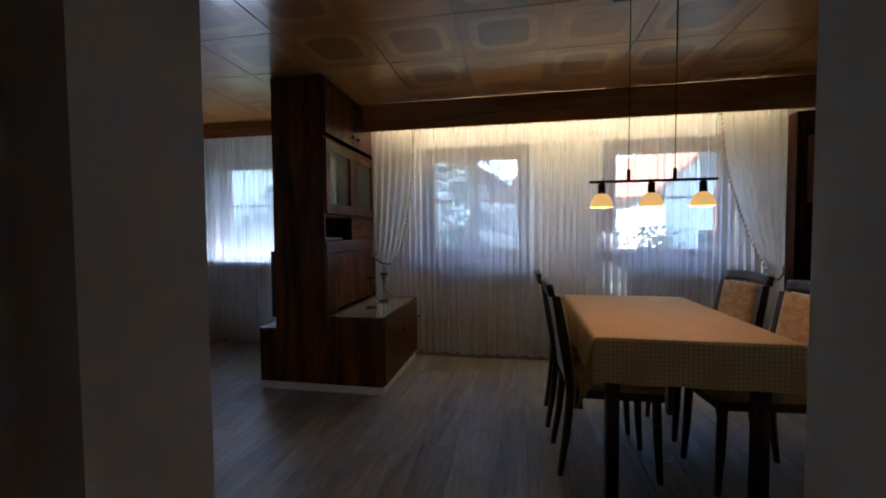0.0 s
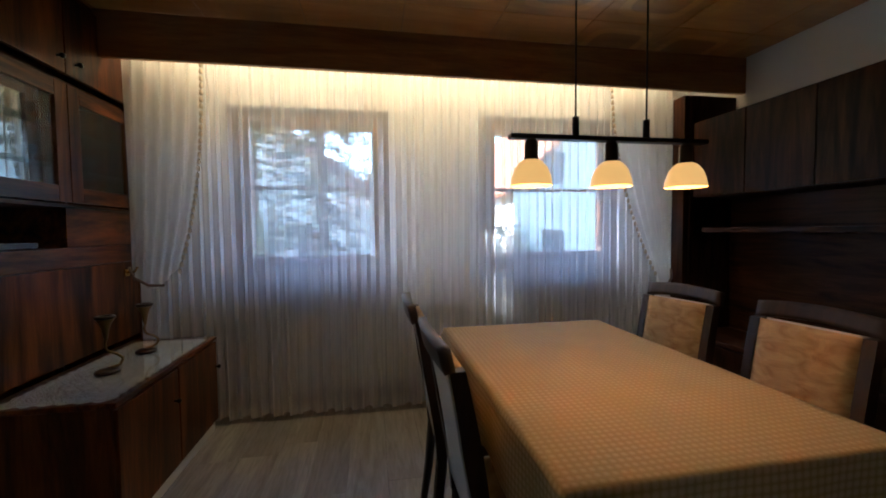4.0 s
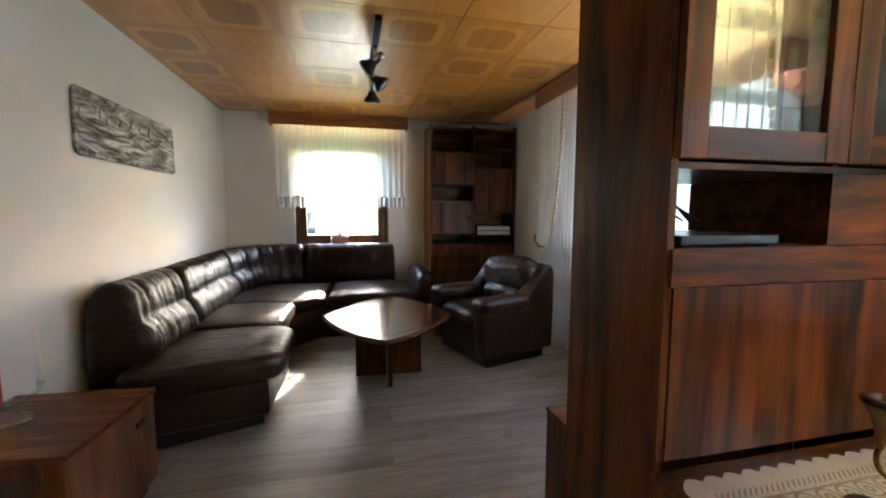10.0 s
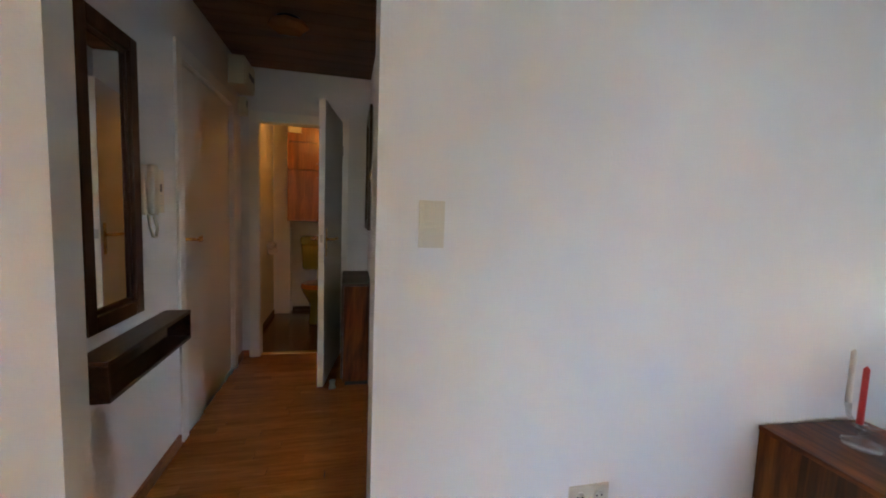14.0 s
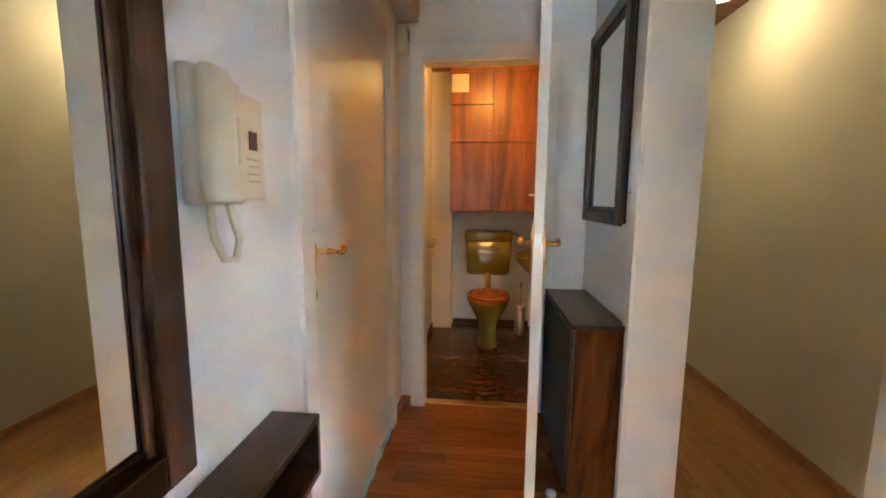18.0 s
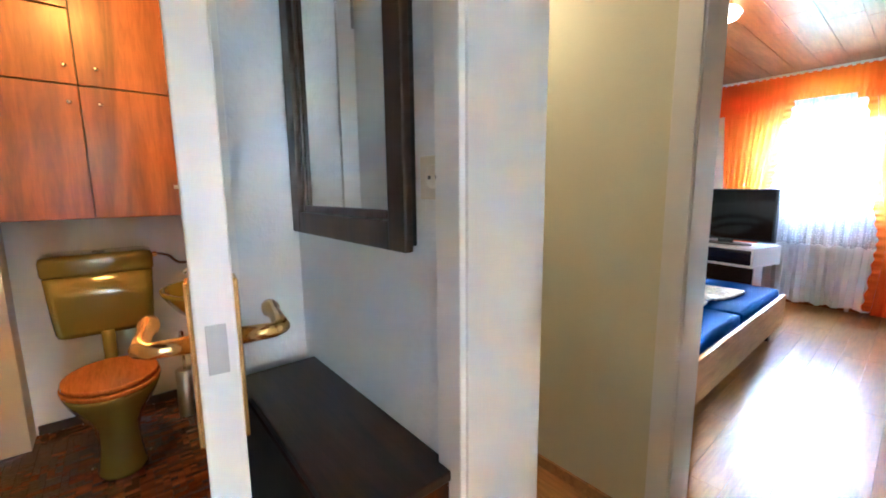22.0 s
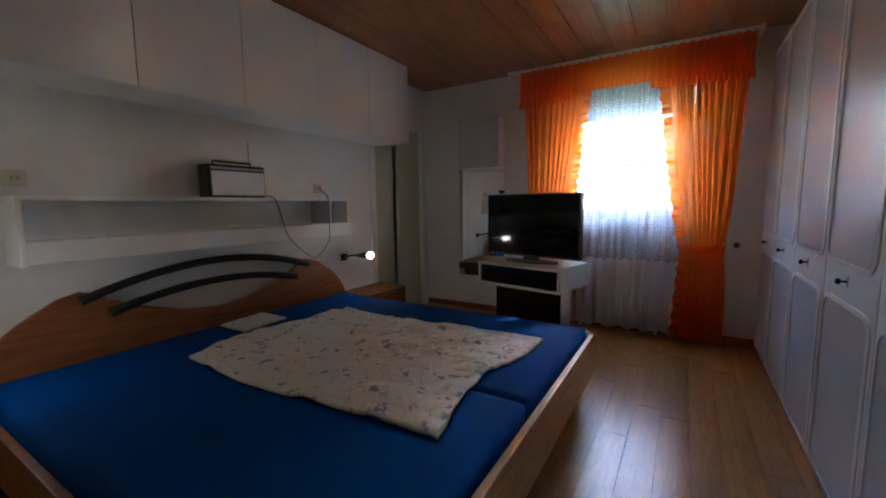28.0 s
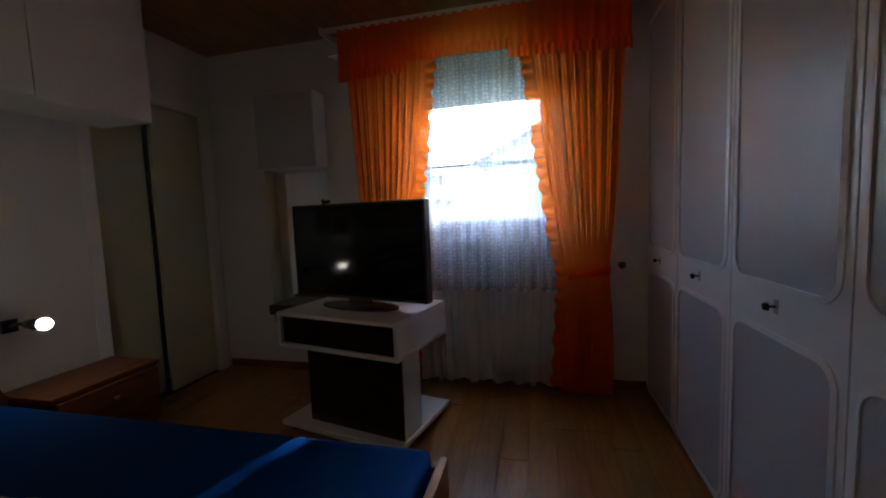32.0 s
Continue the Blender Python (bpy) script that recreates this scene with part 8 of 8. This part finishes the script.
hk = thing("drape_hook", "dark wooden knob holding back the orange drape", "hook", "", "", pose(-5.86, -0.545, 0.80, 0, 90, 0))
part("stem", lathe([(0.008, 0.0), (0.008, 0.10), (0.02, 0.105), (0.022, 0.12), (0.01, 0.13)], 14), DARKWOOD, hk, "", True)
radiator("radiator", -5.855, -5.83, -1.80, -0.95, 0.12, 0.62, "y", "white ribbed radiator behind the lace curtain")

bl = thing("bedroom_ceiling_lamp", "lit opal glass bowl ceiling lamp", "ceiling lamp", "", "", pose(-3.46, -1.64, 2.3695))
part("base", lathe([(0.07, 0), (0.07, -0.03), (0.06, -0.035)], 24), BRASS, bl, "", True)
bm = bmesh.new()
prof = [(0.055, -0.03), (0.105, -0.042), (0.122, -0.066), (0.105, -0.092)]
rings = [[bm.verts.new((r * math.cos(2 * math.pi * q / 28), r * math.sin(2 * math.pi * q / 28), z)) for q in range(28)] for r, z in prof]
for a, b in zip(rings, rings[1:]):
    for q in range(28):
        bm.faces.new((a[q], a[(q + 1) % 28], b[(q + 1) % 28], b[q]))
part("shade", bm, BEDSHADE, bl, "lit opal glass bowl", True)

# unseen plain walls added outside the flat's inner doors, to keep daylight out
single("stairwell_wall", boxes((0.44, 0.50, -1.75, -0.50, -0.3, 2.2), bevel=0), WHITE, "unseen plain wall added behind the entrance door to keep daylight out", "wall", kind="structure")
single("side_room_wall", boxes((-5.86, -4.90, -3.80, -3.73, -0.3, 2.2), bevel=0), WHITE, "unseen plain wall added behind the bedroom side door to keep daylight out", "wall", kind="structure")

# ---- outdoors ----
GRASS = mat("garden_lawn", (0.07, 0.11, 0.03), 0.9)
gv = coords(GRASS, (1, 1, 1))
base_color(GRASS, ramp(GRASS, noise_tex(GRASS, gv, 0.8, 6.0), (0.3, (0.04, 0.075, 0.02)), (0.7, (0.11, 0.15, 0.045))))
single("ground", boxes((-300, 300, -300, 300, -1.2, -0.9), bevel=0), GRASS, "garden lawn that reaches to the horizon", "ground", kind="structure")
RENDERED = plaster("house_render", (0.72, 0.70, 0.66), 20.0, 0.2)
YELLOWISH = plaster("yellow_house_render", (0.70, 0.58, 0.30), 20.0, 0.2)
ROOFTILE = mat("orange_roof_tile", (0.34, 0.12, 0.05), 0.8)
rv = ramp(ROOFTILE, noise_tex(ROOFTILE, coords(ROOFTILE, (4, 4, 4)), 1.0, 4.0), (0.3, (0.26, 0.085, 0.04)), (0.7, (0.42, 0.16, 0.07)))
base_color(ROOFTILE, rv)
DARKPANE = mat("dark_house_window", (0.03, 0.035, 0.04), 0.05)
BARK = wood("tree_bark", (0.04, 0.025, 0.015), (0.11, 0.075, 0.05), "z", 0.9)
NEEDLE = mat("spruce_needles", (0.05, 0.09, 0.05), 0.7)
base_color(NEEDLE, ramp(NEEDLE, NEEDLE.node_tree.nodes.new("ShaderNodeNewGeometry").outputs["Random Per Island"], (0.0, (0.028, 0.058, 0.030)), (1.0, (0.085, 0.13, 0.075))))
FOLIAGE = mat("tree_foliage", (0.08, 0.13, 0.03), 0.7)
base_color(FOLIAGE, ramp(FOLIAGE, FOLIAGE.node_tree.nodes.new("ShaderNodeNewGeometry").outputs["Random Per Island"], (0.0, (0.045, 0.085, 0.02)), (1.0, (0.12, 0.17, 0.04))))


def house(x, y, turn, w, d, eaves, ridge, wallmat, label, rows=2, cols=3):
    """A house with a pitched roof: wall, roof, eaves, windows with panes."""
    ob = thing("house", label, "house", "", "", pose(x, y, -0.9, 0, 0, turn))
    bm = bmesh.new()
    pts = [(-w / 2, 0), (w / 2, 0), (w / 2, eaves), (0, ridge), (-w / 2, eaves)]
    a = [bm.verts.new((px, -d / 2, pz)) for px, pz in pts]
    b = [bm.verts.new((px, d / 2, pz)) for px, pz in pts]
    bm.faces.new(a), bm.faces.new(b[::-1])
    for k in range(5):
        bm.faces.new((a[k], a[(k + 1) % 5], b[(k + 1) % 5], b[k]))
    part("wall", bm, wallmat, ob)
    slope = math.atan2(ridge - eaves, w / 2)
    ln = (w / 2) / math.cos(slope) + 0.6
    for s in (1, -1):
        r = boxes((0, ln, -d / 2 - 0.4, d / 2 + 0.4, 0.02, 0.16), bevel=0.02)
        part("roof_side", r, ROOFTILE, ob, "", False, pose(0, 0, ridge) @ (pose(0, 0, 0, 0, math.degrees(slope), 0) if s > 0 else pose(0, 0, 0, 0, 0, 180) @ pose(0, 0, 0, 0, math.degrees(slope), 0)))
    for r in range(rows):
        for c in range(cols):
            cx = -w / 2 + w * (c + 0.5) / cols
            cz = 0.9 + 2.7 * r
            for side in (1, -1):
                wd = thing_part("window", ob)
                yy = side * d / 2
                part("frame", boxes((cx - 0.55, cx - 0.47, yy - 0.04, yy + 0.04, cz, cz + 1.3), (cx + 0.47, cx + 0.55, yy - 0.04, yy + 0.04, cz, cz + 1.3), (cx - 0.47, cx + 0.47, yy - 0.04, yy + 0.04, cz, cz + 0.08), (cx - 0.47, cx + 0.47, yy - 0.04, yy + 0.04, cz + 1.22, cz + 1.3), bevel=0), PAINT, wd)
                part("pane", boxes((cx - 0.47, cx + 0.47, yy - 0.02, yy + 0.02, cz + 0.08, cz + 1.22), bevel=0), DARKPANE, wd)
    part("chimney", boxes((-0.3, 0.3, 1.0, 1.5, ridge - 0.7, ridge + 0.7), bevel=0.02), RENDERED, ob)
    return ob


house(8.4, 19.0, 8, 9.0, 9.0, 3.6, 7.6, RENDERED, "white rendered house with an orange tiled gable roof")
house(4.2, 40.0, -62, 10.0, 9.0, 4.0, 7.4, RENDERED, "sunlit white house with a red tiled roof farther off")
house(-5.5, 26.0, -12, 10.0, 9.0, 4.5, 8.2, RENDERED, "white rendered house behind spruce trees")
house(-18.5, 24.0, 12, 12.0, 9.0, 4.4, 8.0, RENDERED, "pale rendered house behind the garden hedge")
house(-27.0, 2.5, 92, 12.0, 9.0, 4.6, 7.6, YELLOWISH, "cream yellow rendered house across the garden", 2, 2)
house(-27.0, -12.0, 80, 10.0, 9.0, 3.2, 6.4, RENDERED, "white rendered house beyond the bedroom window")


def spruce(x, y, height, seed, label):
    """A spruce: trunk, drooping limbs with many small needle clumps."""
    rnd = random.Random(seed)
    ob = thing("spruce_tree", label, "tree", "garden trees", "", pose(x, y, -0.9))
    part("trunk", tube([(0, 0, -0.05), (0.02, 0, height * 0.5), (0, 0, height)], [0.16, 0.09, 0.015], 8), BARK, ob, "", True)
    verts, faces, limbs = [], [], bmesh.new()
    z = 0.7
    while z < height - 0.2:
        reach, z0 = (height - z) * 0.30 + 0.25, z
        for k in range(9):
            a = rnd.uniform(0, 2 * math.pi)
            z = z0 + rnd.uniform(-0.13, 0.13)
            r = reach * rnd.uniform(0.65, 1.1)
            tip = Vector((r * math.cos(a), r * math.sin(a), z - 0.22 * r))
            tube([(0, 0, z + 0.12), tuple(tip * 0.5 + Vector((0, 0, z * 0.5 + 0.12))), tuple(tip)], [0.016, 0.010, 0.004], 4, limbs)
            for q in range(int(24 + 34 * r)):
                f = rnd.uniform(0.15, 1.0)
                c = Vector((tip.x * f, tip.y * f, z + 0.10 - 0.30 * r * f * f)) + Vector((rnd.gauss(0, 0.05), rnd.gauss(0, 0.05), rnd.gauss(0, 0.03)))
                d = Vector((math.cos(a) + rnd.gauss(0, 0.7), math.sin(a) + rnd.gauss(0, 0.7), rnd.uniform(-0.7, 0.05))).normalized() * rnd.uniform(0.07, 0.14)
                s = d.cross(Vector((0, 0, 1))).normalized() * 0.020
                n0 = len(verts)
                verts += [tuple(c - s), tuple(c + s), tuple(c + d + s * 0.3), tuple(c + d - s * 0.3)]
                faces.append((n0, n0 + 1, n0 + 2, n0 + 3))
        z = z0 + 0.26
    part("limbs", limbs, BARK, ob)
    me = bpy.data.meshes.new("crown")
    me.from_pydata(verts, [], faces)
    me.materials.append(NEEDLE)
    new("crown", me).parent = ob


def leafy(x, y, height, spread, seed, label, trunk=True, low=0.35, clumps=16, fuzz=0.09):
    """A broad tree or shrub of many small leaf clumps with gaps."""
    rnd = random.Random(seed)
    ob = thing("garden_tree" if trunk else "garden_shrub", label, "tree" if trunk else "shrub", "garden trees", "", pose(x, y, -0.9))
    limbs, verts, faces = bmesh.new(), [], []
    part("trunk", tube([(0, 0, -0.05), (0.05, 0.02, height * 0.35), (0.02, 0, height * 0.8)], [0.14, 0.10, 0.03], 8), BARK, ob, "", True)
    heads = []
    for k in range(clumps):
        a, r = rnd.uniform(0, 6.28), spread * rnd.uniform(0.25, 1.0)
        tip = (r * math.cos(a), r * math.sin(a), height * rnd.uniform(low if trunk else 0.2, 1.0))
        tube([(0, 0, height * 0.25), (tip[0] * 0.5, tip[1] * 0.5, tip[2] * 0.7), tip], [0.05, 0.025, 0.008], 5, limbs)
        heads.append(tip)
    part("limbs", limbs, BARK, ob)
    for hx, hy, hz in heads:
        for q in range(260):
            c = Vector((hx + rnd.gauss(0, spread * 0.22), hy + rnd.gauss(0, spread * 0.22), hz + rnd.gauss(0, height * fuzz)))
            d = Vector((rnd.gauss(0, 1), rnd.gauss(0, 1), rnd.gauss(0, 0.6))).normalized() * rnd.uniform(0.05, 0.10)
            s = d.cross(Vector((0.3, 0.2, 1))).normalized() * 0.035
            n0 = len(verts)
            verts += [tuple(c - d), tuple(c + s), tuple(c + d), tuple(c - s)]
            faces.append((n0, n0 + 1, n0 + 2, n0 + 3))
    me = bpy.data.meshes.new("crown")
    me.from_pydata(verts, [], faces)
    me.materials.append(FOLIAGE)
    new("crown", me).parent = ob


spruce(-1.05, 8.2, 6.5, 3, "drooping green spruce close to the dining window")
spruce(-2.9, 11.0, 8.5, 5, "tall green spruce in the garden")
spruce(0.5, 12.5, 6.2, 6, "green spruce in front of the white house")
leafy(-5.2, 9.0, 2.6, 1.2, 7, "low green garden shrub", False)
# Dense tree added as a sun blocker for the north windows.
leafy(-8.2, 6.5, 7.2, 1.5, 12, "dense leafy tree added to keep low sun off the north windows", True, 0.5, 30)
leafy(-7.5, 9.2, 2.5, 1.3, 17, "yellow-green garden shrub outside the living room window", False)
leafy(2.6, 9.5, 2.0, 0.9, 8, "low green garden shrub", False)
leafy(-11.0, -4.2, 5.0, 1.9, 9, "leafy garden tree beyond the bedroom window")
# Unseen crown added on the sun's path, to trim the bedroom sun patch.
leafy(-11.6, 0.64, 7.5, 1.5, 10, "unseen high-crowned tree added to shade the bedroom window from sun", True, 0.714, 110, 0.026)
# Crown out of view, added to hold sun off the west window's upper part.
leafy(-11.9, 4.5, 7.5, 1.2, 13, "unseen high-crowned tree added to shade the living room's west window", True, 0.74, 28, 0.045)
# Column of leaves added to narrow the sunbeam through the west window.
leafy(-11.7, 3.2, 6.3, 0.48, 11, "slender upright tree added to shape the sun into the living room", True, 0.35, 44)

# ---- floor boards ----
planks(FLOOR_LIVING, -5.86, 2.40, 0.385, 3.92, "y", 1.30, 0.192, GREYOAK, 1)
planks(FLOOR_HALL, -0.965, 0.235, -1.90, 0.384, "x", 0.62, 0.07, OAKSTRIP_X, 2)
planks(FLOOR_PASSAGE, -1.80, -0.966, -3.0, -0.14, "y", 0.62, 0.07, BEECH_Y, 3)
planks(FLOOR_BED, -5.86, -1.801, -3.42, 0.28, "x", 0.95, 0.13, BEECH, 4)
_rt = random.Random(6)
bm = bmesh.new()
nx, ny = 18, 72
for i in range(nx):
    shift = _rt.uniform(0, 0.02)
    for j in range(ny):
        xa, ya = -0.70 + 0.052 * i, -3.46 + 0.0215 * j
        if (i // 3 + j // 7) % 2:
            box(bm, xa + 0.001, min(xa + 0.051, 0.234), ya + 0.001, min(ya + 0.0205, -1.902), -0.0125, -0.002 + _rt.uniform(0, 0.0012))
        else:
            for k in range(2):
                box(bm, xa + 0.001 + 0.026 * k, min(xa + 0.0255 + 0.026 * k, 0.234), ya + 0.001, min(ya + 0.0205, -1.902), -0.0125, -0.002 + _rt.uniform(0, 0.0012))
ob = part("mosaic_tiles", bm, TILES, FLOOR_WC)
tagged(ob, kind="stuff")
